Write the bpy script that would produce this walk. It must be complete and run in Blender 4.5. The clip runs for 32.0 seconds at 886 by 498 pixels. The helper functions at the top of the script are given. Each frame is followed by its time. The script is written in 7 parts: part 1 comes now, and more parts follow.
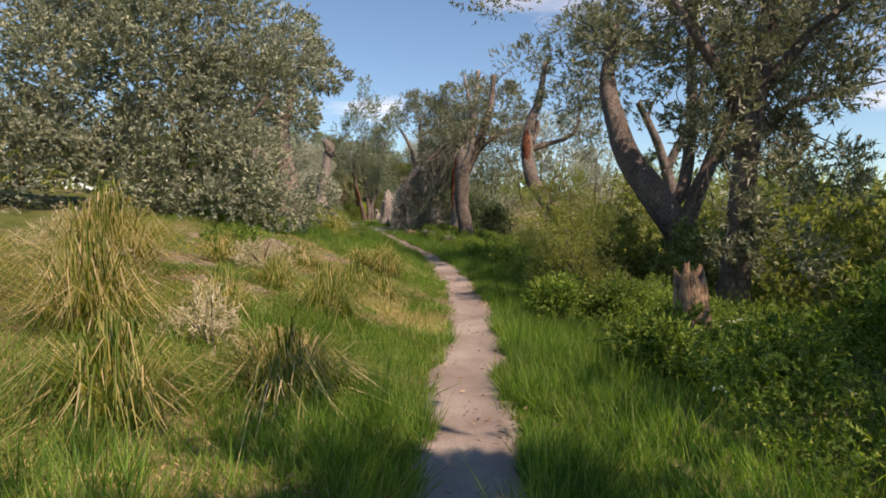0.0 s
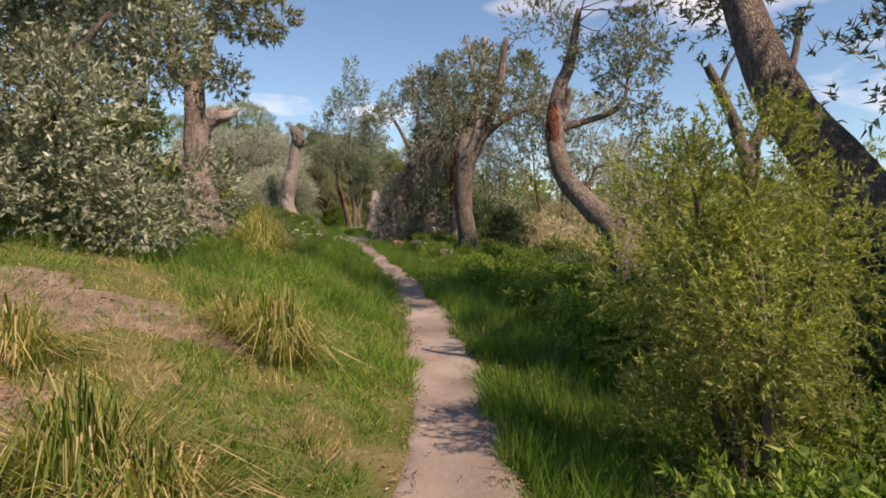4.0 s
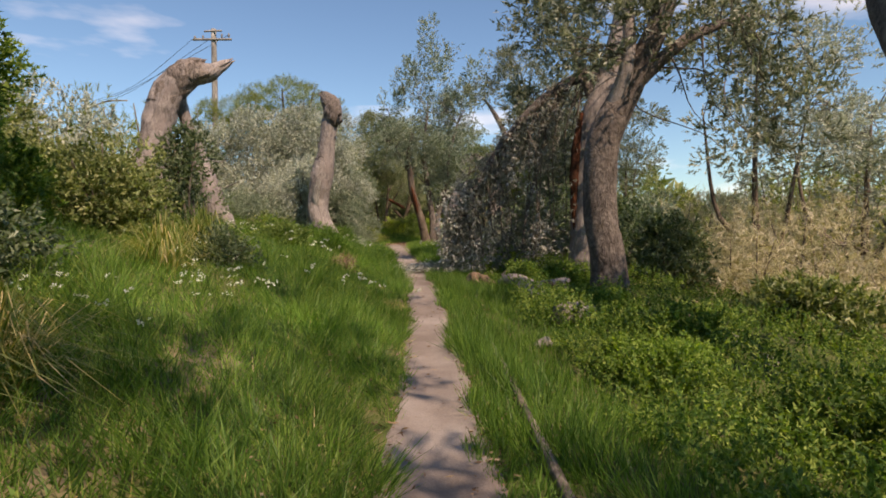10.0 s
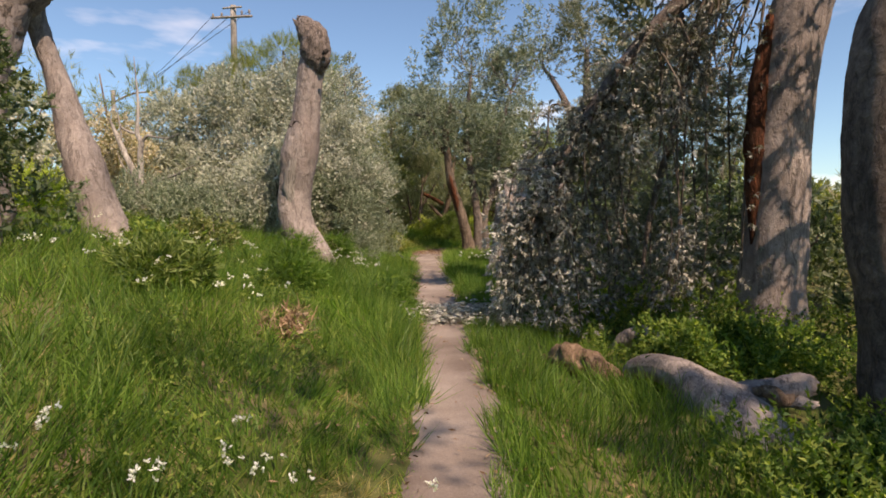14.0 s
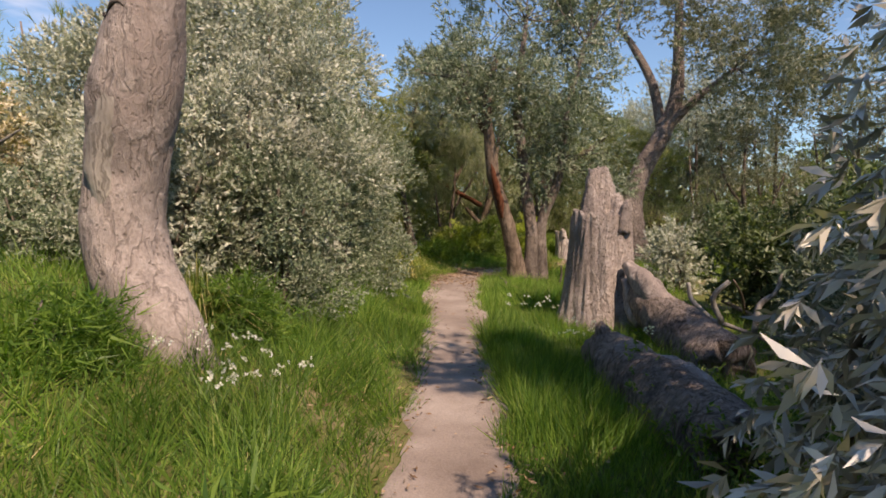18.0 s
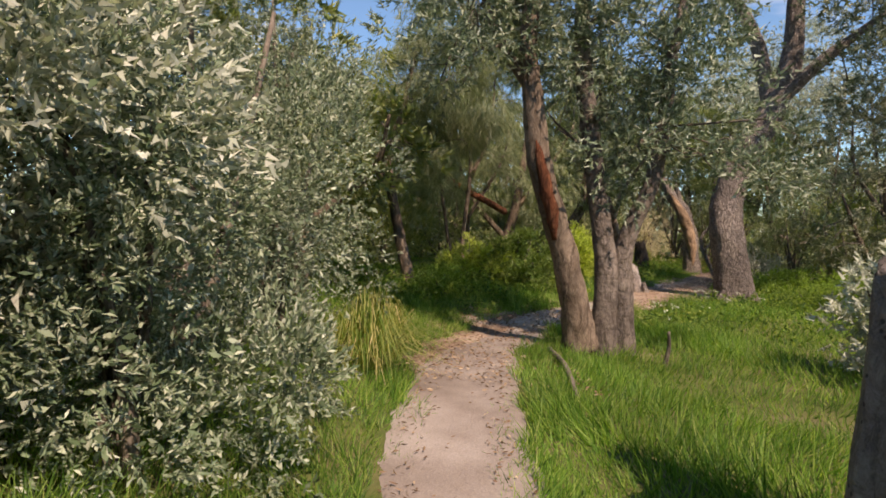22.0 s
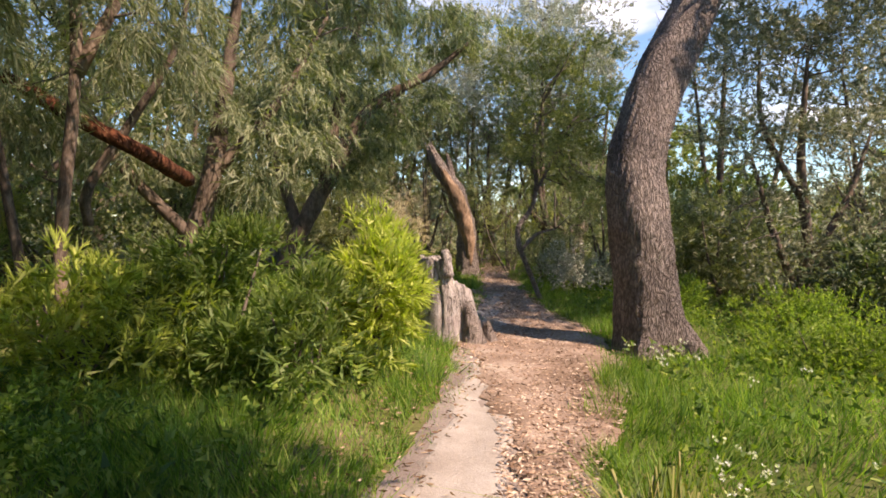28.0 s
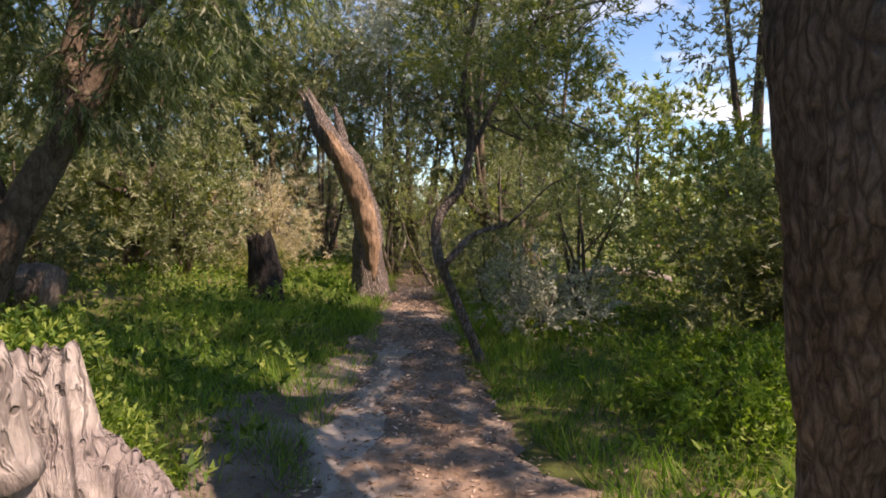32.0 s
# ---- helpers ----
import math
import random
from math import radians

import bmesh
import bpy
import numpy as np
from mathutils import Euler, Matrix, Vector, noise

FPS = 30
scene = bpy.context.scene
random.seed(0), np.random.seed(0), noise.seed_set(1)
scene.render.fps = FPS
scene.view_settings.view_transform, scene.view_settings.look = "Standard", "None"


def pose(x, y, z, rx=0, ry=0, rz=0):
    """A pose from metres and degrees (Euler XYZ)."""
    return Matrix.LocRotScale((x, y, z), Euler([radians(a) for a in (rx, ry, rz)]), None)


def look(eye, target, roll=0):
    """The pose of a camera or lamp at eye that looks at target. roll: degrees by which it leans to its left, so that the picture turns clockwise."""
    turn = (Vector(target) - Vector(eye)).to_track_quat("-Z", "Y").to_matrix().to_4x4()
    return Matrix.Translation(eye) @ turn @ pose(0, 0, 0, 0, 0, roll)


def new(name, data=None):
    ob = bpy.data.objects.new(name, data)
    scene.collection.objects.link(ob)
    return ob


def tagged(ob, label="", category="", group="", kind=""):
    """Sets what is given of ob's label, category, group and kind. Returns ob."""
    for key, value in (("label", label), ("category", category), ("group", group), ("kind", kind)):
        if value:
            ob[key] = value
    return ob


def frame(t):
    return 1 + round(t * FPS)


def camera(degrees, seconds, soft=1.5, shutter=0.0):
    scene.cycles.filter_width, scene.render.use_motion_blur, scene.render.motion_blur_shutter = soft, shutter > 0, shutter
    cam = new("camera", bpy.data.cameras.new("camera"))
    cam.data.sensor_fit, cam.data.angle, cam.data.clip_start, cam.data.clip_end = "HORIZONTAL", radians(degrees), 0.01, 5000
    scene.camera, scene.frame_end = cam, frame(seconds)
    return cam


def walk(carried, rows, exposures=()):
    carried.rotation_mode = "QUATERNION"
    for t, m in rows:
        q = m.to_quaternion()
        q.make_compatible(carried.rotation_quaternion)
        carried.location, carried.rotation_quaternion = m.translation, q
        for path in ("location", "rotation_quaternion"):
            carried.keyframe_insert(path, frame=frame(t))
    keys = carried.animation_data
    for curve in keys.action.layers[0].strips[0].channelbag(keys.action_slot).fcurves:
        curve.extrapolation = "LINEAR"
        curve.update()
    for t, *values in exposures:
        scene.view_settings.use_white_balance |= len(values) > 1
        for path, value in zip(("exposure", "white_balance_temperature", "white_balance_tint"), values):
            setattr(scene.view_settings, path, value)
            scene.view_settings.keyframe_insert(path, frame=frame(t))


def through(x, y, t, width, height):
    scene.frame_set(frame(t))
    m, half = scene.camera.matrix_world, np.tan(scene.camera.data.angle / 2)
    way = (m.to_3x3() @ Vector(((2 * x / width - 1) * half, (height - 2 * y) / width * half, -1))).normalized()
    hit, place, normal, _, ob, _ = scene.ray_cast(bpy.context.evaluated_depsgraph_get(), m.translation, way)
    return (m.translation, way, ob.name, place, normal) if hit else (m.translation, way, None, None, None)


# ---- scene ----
cam = camera(73.0, 32.0, soft=1.75)
PATH = [
    (0, (0.000, 0.000, 1.420), (0.000, 1.997, 1.317), -0.1),
    (0.5, (0.066, 0.757, 1.446), (0.063, 2.754, 1.341), -0.2),
    (1, (0.103, 1.540, 1.454), (0.101, 3.538, 1.356), -0.0),
    (1.5, (0.112, 2.295, 1.474), (0.101, 4.293, 1.389), -0.0),
    (2, (0.146, 3.056, 1.497), (0.154, 5.055, 1.419), 0.1),
    (2.5, (0.176, 3.859, 1.521), (0.185, 5.857, 1.436), 0.2),
    (3, (0.227, 4.597, 1.524), (0.230, 6.595, 1.437), 0.1),
    (3.5, (0.285, 5.318, 1.513), (0.278, 7.316, 1.426), 0.0),
    (4, (0.336, 6.038, 1.497), (0.317, 8.036, 1.409), -0.0),
    (4.5, (0.364, 6.773, 1.484), (0.334, 8.768, 1.350), -0.1),
    (5, (0.355, 7.562, 1.483), (0.317, 9.558, 1.352), -0.1),
    (5.5, (0.316, 8.301, 1.501), (0.260, 10.297, 1.388), -0.1),
    (6, (0.302, 9.030, 1.531), (0.224, 11.026, 1.426), -0.2),
    (6.5, (0.273, 9.767, 1.561), (0.186, 11.763, 1.467), -0.2),
    (7, (0.286, 10.463, 1.601), (0.162, 12.457, 1.516), -0.3),
    (7.5, (0.295, 11.159, 1.643), (0.140, 13.151, 1.559), -0.4),
    (8, (0.268, 11.860, 1.668), (0.068, 13.848, 1.583), -0.3),
    (8.5, (0.207, 12.583, 1.692), (-0.019, 14.569, 1.606), -0.4),
    (9, (0.107, 13.316, 1.710), (-0.150, 15.297, 1.620), -0.4),
    (9.5, (0.053, 14.042, 1.709), (-0.245, 16.018, 1.627), -0.4),
    (10, (-0.029, 14.783, 1.729), (-0.386, 16.749, 1.663), -0.4),
    (10.5, (-0.149, 15.505, 1.762), (-0.551, 17.464, 1.709), -0.4),
    (11, (-0.262, 16.245, 1.811), (-0.686, 18.199, 1.762), -0.3),
    (11.5, (-0.413, 16.968, 1.849), (-0.870, 18.915, 1.801), -0.3),
    (12, (-0.530, 17.722, 1.873), (-0.997, 19.666, 1.822), -0.2),
    (12.5, (-0.678, 18.482, 1.885), (-1.169, 20.420, 1.822), -0.2),
    (13, (-0.800, 19.242, 1.903), (-1.315, 21.173, 1.832), -0.5),
    (13.5, (-1.011, 20.002, 1.917), (-1.525, 21.933, 1.839), -0.5),
    (14, (-1.201, 20.692, 1.947), (-1.706, 22.625, 1.868), -0.6),
    (14.5, (-1.406, 21.402, 2.007), (-1.900, 23.338, 1.931), -0.6),
    (15, (-1.585, 22.094, 2.049), (-2.091, 24.027, 1.961), -0.2),
    (15.5, (-1.750, 22.782, 2.089), (-2.282, 24.708, 2.002), -0.0),
    (16, (-1.906, 23.469, 2.137), (-2.471, 25.385, 2.050), 0.1),
    (16.5, (-2.060, 24.161, 2.178), (-2.658, 26.068, 2.104), 0.2),
    (17, (-2.218, 24.873, 2.198), (-2.841, 26.772, 2.121), 0.2),
    (17.5, (-2.406, 25.575, 2.206), (-3.040, 27.470, 2.117), 0.4),
    (18, (-2.616, 26.284, 2.226), (-3.244, 28.181, 2.144), 0.7),
    (18.5, (-2.832, 26.985, 2.279), (-3.450, 28.886, 2.202), 0.9),
    (19, (-3.023, 27.686, 2.331), (-3.605, 29.598, 2.256), 0.9),
    (19.5, (-3.236, 28.324, 2.364), (-3.814, 30.237, 2.304), 0.5),
    (20, (-3.378, 28.898, 2.387), (-3.973, 30.807, 2.322), 0.6),
    (20.5, (-3.557, 29.520, 2.385), (-4.171, 31.422, 2.320), 0.6),
    (21, (-3.752, 30.186, 2.406), (-4.394, 32.079, 2.333), 0.7),
    (21.5, (-3.972, 30.891, 2.436), (-4.624, 32.781, 2.365), 0.7),
    (22, (-4.218, 31.572, 2.486), (-4.897, 33.452, 2.414), 1.0),
    (22.5, (-4.438, 32.247, 2.522), (-5.110, 34.130, 2.451), 1.1),
    (23, (-4.709, 32.895, 2.544), (-5.360, 34.785, 2.481), 1.4),
    (23.5, (-4.927, 33.518, 2.557), (-5.533, 35.423, 2.478), 1.4),
    (24, (-5.156, 34.127, 2.545), (-5.704, 36.048, 2.453), 1.7),
    (24.5, (-5.347, 34.731, 2.550), (-5.863, 36.661, 2.448), 2.1),
    (25, (-5.520, 35.387, 2.562), (-5.984, 37.330, 2.474), 0.8),
    (25.5, (-5.670, 36.056, 2.545), (-6.060, 38.016, 2.458), 0.2),
    (26, (-5.799, 36.726, 2.508), (-6.090, 38.702, 2.421), 0.4),
    (26.5, (-5.908, 37.377, 2.479), (-6.074, 39.369, 2.417), 1.1),
    (27, (-5.993, 37.954, 2.486), (-6.005, 39.953, 2.423), 1.0),
    (27.5, (-6.055, 38.530, 2.490), (-5.910, 40.523, 2.405), 0.8),
    (28, (-5.996, 39.118, 2.488), (-5.711, 41.096, 2.388), 0.6),
    (28.5, (-5.897, 39.730, 2.502), (-5.504, 41.688, 2.386), 0.5),
    (29, (-5.776, 40.340, 2.533), (-5.308, 42.280, 2.388), 0.3),
    (29.5, (-5.605, 40.996, 2.529), (-5.058, 42.914, 2.379), 0.1),
    (30, (-5.403, 41.635, 2.518), (-4.815, 43.542, 2.381), 0.0),
    (30.5, (-5.155, 42.304, 2.493), (-4.534, 44.201, 2.370), -0.2),
    (31, (-4.902, 42.982, 2.471), (-4.281, 44.880, 2.359), -0.1),
    (31.5, (-4.606, 43.658, 2.442), (-4.022, 45.567, 2.328), 0.2),
    (32, (-4.381, 44.297, 2.430), (-3.899, 46.234, 2.311), 0.3),
]
EXPOSURES = [(0, 0.73, 7950, 25), (5, 0.72, 8150, 27), (8, 0.60, 8150, 25), (11.5, 0.60, 7850, 24), (14, 0.76, 8100, 26), (17, 0.82, 8000, 27), (20, 0.82, 7950, 26), (24.2, 1.15, 7550, 24), (27, 1.48, 7800, 28), (28.5, 1.25, 7700, 29), (30, 1.14, 7600, 30), (32, 1.22, 7650, 31)]
walk(cam, [(t, look(eye, target, roll)) for t, eye, target, roll in PATH], EXPOSURES)

# ---- sky and sun ----
SUN_ELEVATION, SUN_TOWARDS = radians(49), Vector((.74, -.67))
sky_world = bpy.data.worlds.new("sky")
sky_world.use_nodes = True
scene.world = sky_world
nt = sky_world.node_tree
nt.nodes.clear()
sky = nt.nodes.new("ShaderNodeTexSky")
sky.sky_type, sky.sun_disc = "NISHITA", False
sky.sun_elevation, sky.sun_rotation = SUN_ELEVATION, math.atan2(SUN_TOWARDS.x, SUN_TOWARDS.y)
sky.air_density, sky.dust_density, sky.ozone_density = 1.0, .1, 2.0
coord = nt.nodes.new("ShaderNodeTexCoord")
cloud_map = nt.nodes.new("ShaderNodeMapping")
cloud_map.inputs["Scale"].default_value = (1.6, 1.6, 5.5)
cloud_map.inputs["Location"].default_value = (.35, .2, .1)
cloud_noise = nt.nodes.new("ShaderNodeTexNoise")
cloud_noise.inputs["Scale"].default_value, cloud_noise.inputs["Detail"].default_value = 1.5, 6
cloud_ramp = nt.nodes.new("ShaderNodeValToRGB")
cloud_ramp.color_ramp.elements[0].position, cloud_ramp.color_ramp.elements[1].position = .56, .72
cloud_mix = nt.nodes.new("ShaderNodeMixRGB")
cloud_mix.inputs[2].default_value = (7.5, 7.6, 7.8, 1)
sky_out, backg = nt.nodes.new("ShaderNodeOutputWorld"), nt.nodes.new("ShaderNodeBackground")
backg.inputs["Strength"].default_value = .12
nt.links.new(coord.outputs["Generated"], cloud_map.inputs["Vector"])
nt.links.new(cloud_map.outputs["Vector"], cloud_noise.inputs["Vector"])
nt.links.new(cloud_noise.outputs["Fac"], cloud_ramp.inputs["Fac"])
height, low, share = nt.nodes.new("ShaderNodeSeparateXYZ"), nt.nodes.new("ShaderNodeMapRange"), nt.nodes.new("ShaderNodeMath")
low.inputs["From Min"].default_value, low.inputs["From Max"].default_value = .18, .5
low.inputs["To Min"].default_value, low.inputs["To Max"].default_value = 1, 0
share.operation = "MULTIPLY"
nt.links.new(coord.outputs["Generated"], height.inputs["Vector"])
nt.links.new(height.outputs["Z"], low.inputs["Value"])
nt.links.new(low.outputs["Result"], share.inputs[0])
nt.links.new(cloud_ramp.outputs["Color"], share.inputs[1])
nt.links.new(share.outputs["Value"], cloud_mix.inputs[0])
clear = nt.nodes.new("ShaderNodeMixRGB")
clear.blend_type = "MULTIPLY"
clear.inputs[0].default_value, clear.inputs[2].default_value = 1, (.54, .75, .85, 1)
nt.links.new(sky.outputs["Color"], clear.inputs[1])
nt.links.new(clear.outputs["Color"], cloud_mix.inputs[1])
nt.links.new(cloud_mix.outputs["Color"], backg.inputs["Color"])
nt.links.new(backg.outputs["Background"], sky_out.inputs["Surface"])
sun = new("sun", bpy.data.lights.new("sun", "SUN"))
sun.data.energy, sun.data.angle, sun.data.color = 3.6, radians(.55), (1, .91, .77)
flat = math.cos(SUN_ELEVATION) / SUN_TOWARDS.length
sun.matrix_world = look(Vector((SUN_TOWARDS.x * flat, SUN_TOWARDS.y * flat, math.sin(SUN_ELEVATION))) * 60, (0, 0, 0))

# ---- lie of the land ----
# line walked: northing, easting of the track's middle, height
TRACK_Y = [-30, -4, 2.9, 4.6, 7, 9.6, 10.5, 13.6, 16.4, 19.45, 22.3, 24.5, 27.9, 30.7, 33.2, 36, 37.7, 39.3, 41.2, 43.1, 45.9, 49, 52.4, 55, 58, 63, 80]
TRACK_X = [-1.5, -.3, .10, .19, .36, .38, .36, .10, -.34, -.96, -1.6, -2.12, -3.09, -3.99, -4.75, -5.68, -6.12, -6.1, -5.69, -4.95, -4.09, -3.4, -2.75, -2.3, -1.6, -.9, 1.5]
TRACK_Z = [-.1, -.05, 0, .03, .10, .05, .06, .18, .29, .39, .48, .59, .78, .91, .99, 1.12, 1.13, 1.10, 1.07, 1.09, 1.05, 1.03, 1.0, .95, .9, .9, 1.0]
LEFT_Y = [-10, 3, 6, 9, 12, 24, 30, 34, 38, 43, 55, 70]
LEFT_RISE = [.15, .2, .24, .3, .38, .42, .38, .2, .1, .12, .14, .1]


def ground(x, y):
    """Height of the ground: a level track, a bank on its west side, a fall to the valley on its east side."""
    x, y = np.asarray(x, float), np.asarray(y, float)
    tz = sum(np.interp(y + k, TRACK_Y, TRACK_Z) for k in (-1.5, -.75, 0, .75, 1.5)) / 5
    tx = sum(np.interp(y + k, TRACK_Y, TRACK_X) for k in (-.8, -.4, 0, .4, .8)) / 5
    d = x - tx
    west, east = np.maximum(-d - .4, 0), np.maximum(d - .5, 0)
    rise = np.interp(y, LEFT_Y, LEFT_RISE)
    up = rise * (5 * (1 - np.exp(-west / 5)) + 1.5 * (1 - np.exp(-np.maximum(west - 6, 0) / 40)))
    steep = np.interp(y, [-10, 26, 34, 40, 80], [1, 1, .7, .35, .5])
    down = steep * (.05 * np.minimum(east, 4) + 2.6 * (1 - np.exp(-np.maximum(east - 4, 0) / 9)))
    bumps = .05 * np.sin(1.3 * x + .7 * y) * np.sin(.9 * y - .4 * x) + .025 * np.sin(3.1 * x - 1.1 * y)
    return tz + up - down + bumps * np.clip((np.abs(d) - .4) / 1.0, 0, 1)


def track_x(y):
    return sum(np.interp(y + k, TRACK_Y, TRACK_X) for k in (-.8, -.4, 0, .4, .8)) / 5


def gz(x, y):
    return float(ground(x, y))


# ---- materials ----
def material(name):
    m = bpy.data.materials.new(name)
    m.use_nodes = True
    m.node_tree.nodes.clear()
    return m, m.node_tree.nodes, m.node_tree.links


def add(nodes, kind, **values):
    n = nodes.new(kind)
    for key, value in values.items():
        n.inputs[key.replace("_", " ")].default_value = value
    return n


def ramp(nodes, stops):
    n = nodes.new("ShaderNodeValToRGB")
    while len(n.color_ramp.elements) < len(stops):
        n.color_ramp.elements.new(.5)
    for e, (at, colour) in zip(n.color_ramp.elements, stops):
        e.position, e.color = at, (*colour, 1)
    return n


def leafy(name, colours, through=.3, gloss=.45, glow=(1.22, 1.42, .45)):
    """Leaves: each one has its own tone out of the given ones; some light passes through."""
    m, nodes, links = material(name)
    info = nodes.new("ShaderNodeNewGeometry")
    tone = ramp(nodes, [(i / max(1, len(colours) - 1), c) for i, c in enumerate(colours)])
    links.new(info.outputs["Random Per Island"], tone.inputs["Fac"])
    place = nodes.new("ShaderNodeTexCoord")
    patch = add(nodes, "ShaderNodeTexNoise", Scale=.9, Detail=3.0)
    links.new(place.outputs["Object"], patch.inputs["Vector"])
    lift = nodes.new("ShaderNodeMapRange")
    lift.inputs["From Min"].default_value, lift.inputs["From Max"].default_value = .3, .7
    lift.inputs["To Min"].default_value, lift.inputs["To Max"].default_value = .85, 1.4
    links.new(patch.outputs["Fac"], lift.inputs["Value"])
    hsv = add(nodes, "ShaderNodeHueSaturation")
    links.new(tone.outputs["Color"], hsv.inputs["Color"])
    links.new(lift.outputs["Result"], hsv.inputs["Value"])
    face = add(nodes, "ShaderNodeBsdfPrincipled", Roughness=gloss)
    face.inputs["Specular IOR Level"].default_value = .3
    links.new(hsv.outputs["Color"], face.inputs["Base Color"])
    lit = nodes.new("ShaderNodeBsdfTranslucent")
    warm = nodes.new("ShaderNodeMixRGB")
    warm.blend_type = "MULTIPLY"
    warm.inputs[0].default_value, warm.inputs[2].default_value = 1, (*glow, 1)
    links.new(hsv.outputs["Color"], warm.inputs[1])
    links.new(warm.outputs["Color"], lit.inputs["Color"])
    both, out = nodes.new("ShaderNodeMixShader"), nodes.new("ShaderNodeOutputMaterial")
    both.inputs[0].default_value = min(.55, through * 1.35)
    links.new(face.outputs[0], both.inputs[1])
    links.new(lit.outputs[0], both.inputs[2])
    links.new(both.outputs[0], out.inputs["Surface"])
    return m


def bark(name, dark, mid, pale, scale=6.0, stretch=.25, bump=.6, crack=.5, blotch=None, lines=.5, holes=0.0, reach=.03):
    """Bark or weathered wood: long grain, bent cells, hair cracks, small holes and stains."""
    m, nodes, links = material(name)
    place, bend = nodes.new("ShaderNodeTexCoord"), add(nodes, "ShaderNodeTexNoise", Scale=5.0, Detail=3.0)
    links.new(place.outputs["Object"], bend.inputs["Vector"])
    shift = nodes.new("ShaderNodeVectorMath")
    shift.operation = "MULTIPLY_ADD"
    shift.inputs[1].default_value = (.12, .12, .12)
    links.new(bend.outputs["Color"], shift.inputs[0])
    links.new(place.outputs["Object"], shift.inputs[2])
    squeeze, long_ = nodes.new("ShaderNodeMapping"), nodes.new("ShaderNodeMapping")
    squeeze.inputs["Scale"].default_value, long_.inputs["Scale"].default_value = (1, 1, stretch), (1, 1, .12)
    for n in (squeeze, long_):
        links.new(shift.outputs["Vector"], n.inputs["Vector"])
    grain = add(nodes, "ShaderNodeTexNoise", Scale=scale * 2, Detail=8.0, Roughness=.65, Distortion=.6)
    fine = add(nodes, "ShaderNodeTexNoise", Scale=scale * 9, Detail=6.0, Roughness=.7)
    cells = add(nodes, "ShaderNodeTexVoronoi", Scale=scale)
    cells.feature = "DISTANCE_TO_EDGE"
    seam = add(nodes, "ShaderNodeTexNoise", Scale=5.5, Detail=5.0, Roughness=.6, Distortion=.4)
    dots = add(nodes, "ShaderNodeTexVoronoi", Scale=17.0)
    stain = add(nodes, "ShaderNodeTexNoise", Scale=1.7, Detail=4.0)
    for n in (grain, fine, cells):
        links.new(squeeze.outputs["Vector"], n.inputs["Vector"])
    links.new(long_.outputs["Vector"], seam.inputs["Vector"])
    for n in (stain, dots):
        links.new(place.outputs["Object"], n.inputs["Vector"])

    def times(a, b, share):
        n = nodes.new("ShaderNodeMixRGB")
        n.blend_type = "MULTIPLY"
        n.inputs[0].default_value = share
        links.new(a, n.inputs[1])
        links.new(b, n.inputs[2])
        return n.outputs["Color"]

    gap = ramp(nodes, [(0, (0, 0, 0)), (.22, (1, 1, 1))])
    links.new(cells.outputs["Distance"], gap.inputs["Fac"])
    hair = ramp(nodes, [(.475, (1, 1, 1)), (.495, (.08, .06, .05)), (.505, (.08, .06, .05)), (.53, (1, 1, 1))])
    links.new(seam.outputs["Fac"], hair.inputs["Fac"])
    pit = ramp(nodes, [(.12, (.1, .08, .07)), (.2, (1, 1, 1))])
    links.new(dots.outputs["Distance"], pit.inputs["Fac"])
    tone = ramp(nodes, [(.25, dark), (.5, mid), (.75, pale)])
    links.new(grain.outputs["Fac"], tone.inputs["Fac"])
    speck = ramp(nodes, [(.3, (.55, .53, .51)), (.55, (1, 1, 1)), (.75, (1.2, 1.18, 1.15))])
    links.new(fine.outputs["Fac"], speck.inputs["Fac"])
    patch = ramp(nodes, [(.36, (.62, .6, .58)), (.64, (1.18, 1.15, 1.1))])
    links.new(stain.outputs["Fac"], patch.inputs["Fac"])
    last = times(tone.outputs["Color"], gap.outputs["Color"], crack)
    last = times(last, speck.outputs["Color"], .75)
    last = times(last, patch.outputs["Color"], .85)
    last = times(last, hair.outputs["Color"], lines)
    if holes:
        last = times(last, pit.outputs["Color"], holes)
    if blotch:
        spots = add(nodes, "ShaderNodeTexNoise", Scale=2.6, Detail=5.0)
        links.new(place.outputs["Object"], spots.inputs["Vector"])
        where = ramp(nodes, [(.56, (0, 0, 0)), (.64, (.7, .7, .7))])
        links.new(spots.outputs["Fac"], where.inputs["Fac"])
        top = nodes.new("ShaderNodeMixRGB")
        top.inputs[2].default_value = (*blotch, 1)
        links.new(where.outputs["Color"], top.inputs[0])
        links.new(last, top.inputs[1])
        last = top.outputs["Color"]

    def plus(a, k, b):
        n = nodes.new("ShaderNodeMath")
        n.operation = "MULTIPLY_ADD"
        n.inputs[1].default_value = k
        links.new(a, n.inputs[0])
        links.new(b, n.inputs[2])
        return n.outputs["Value"]

    height = plus(gap.outputs["Color"], crack, grain.outputs["Fac"])
    height = plus(fine.outputs["Fac"], .35, height)
    height = plus(hair.outputs["Color"], lines * .8, height)
    height = plus(pit.outputs["Color"], holes, height)
    relief = add(nodes, "ShaderNodeBump", Strength=bump, Distance=reach)
    links.new(height, relief.inputs["Height"])
    face, out = add(nodes, "ShaderNodeBsdfPrincipled", Roughness=.9), nodes.new("ShaderNodeOutputMaterial")
    face.inputs["Specular IOR Level"].default_value = .2
    links.new(last, face.inputs["Base Color"])
    links.new(relief.outputs["Normal"], face.inputs["Normal"])
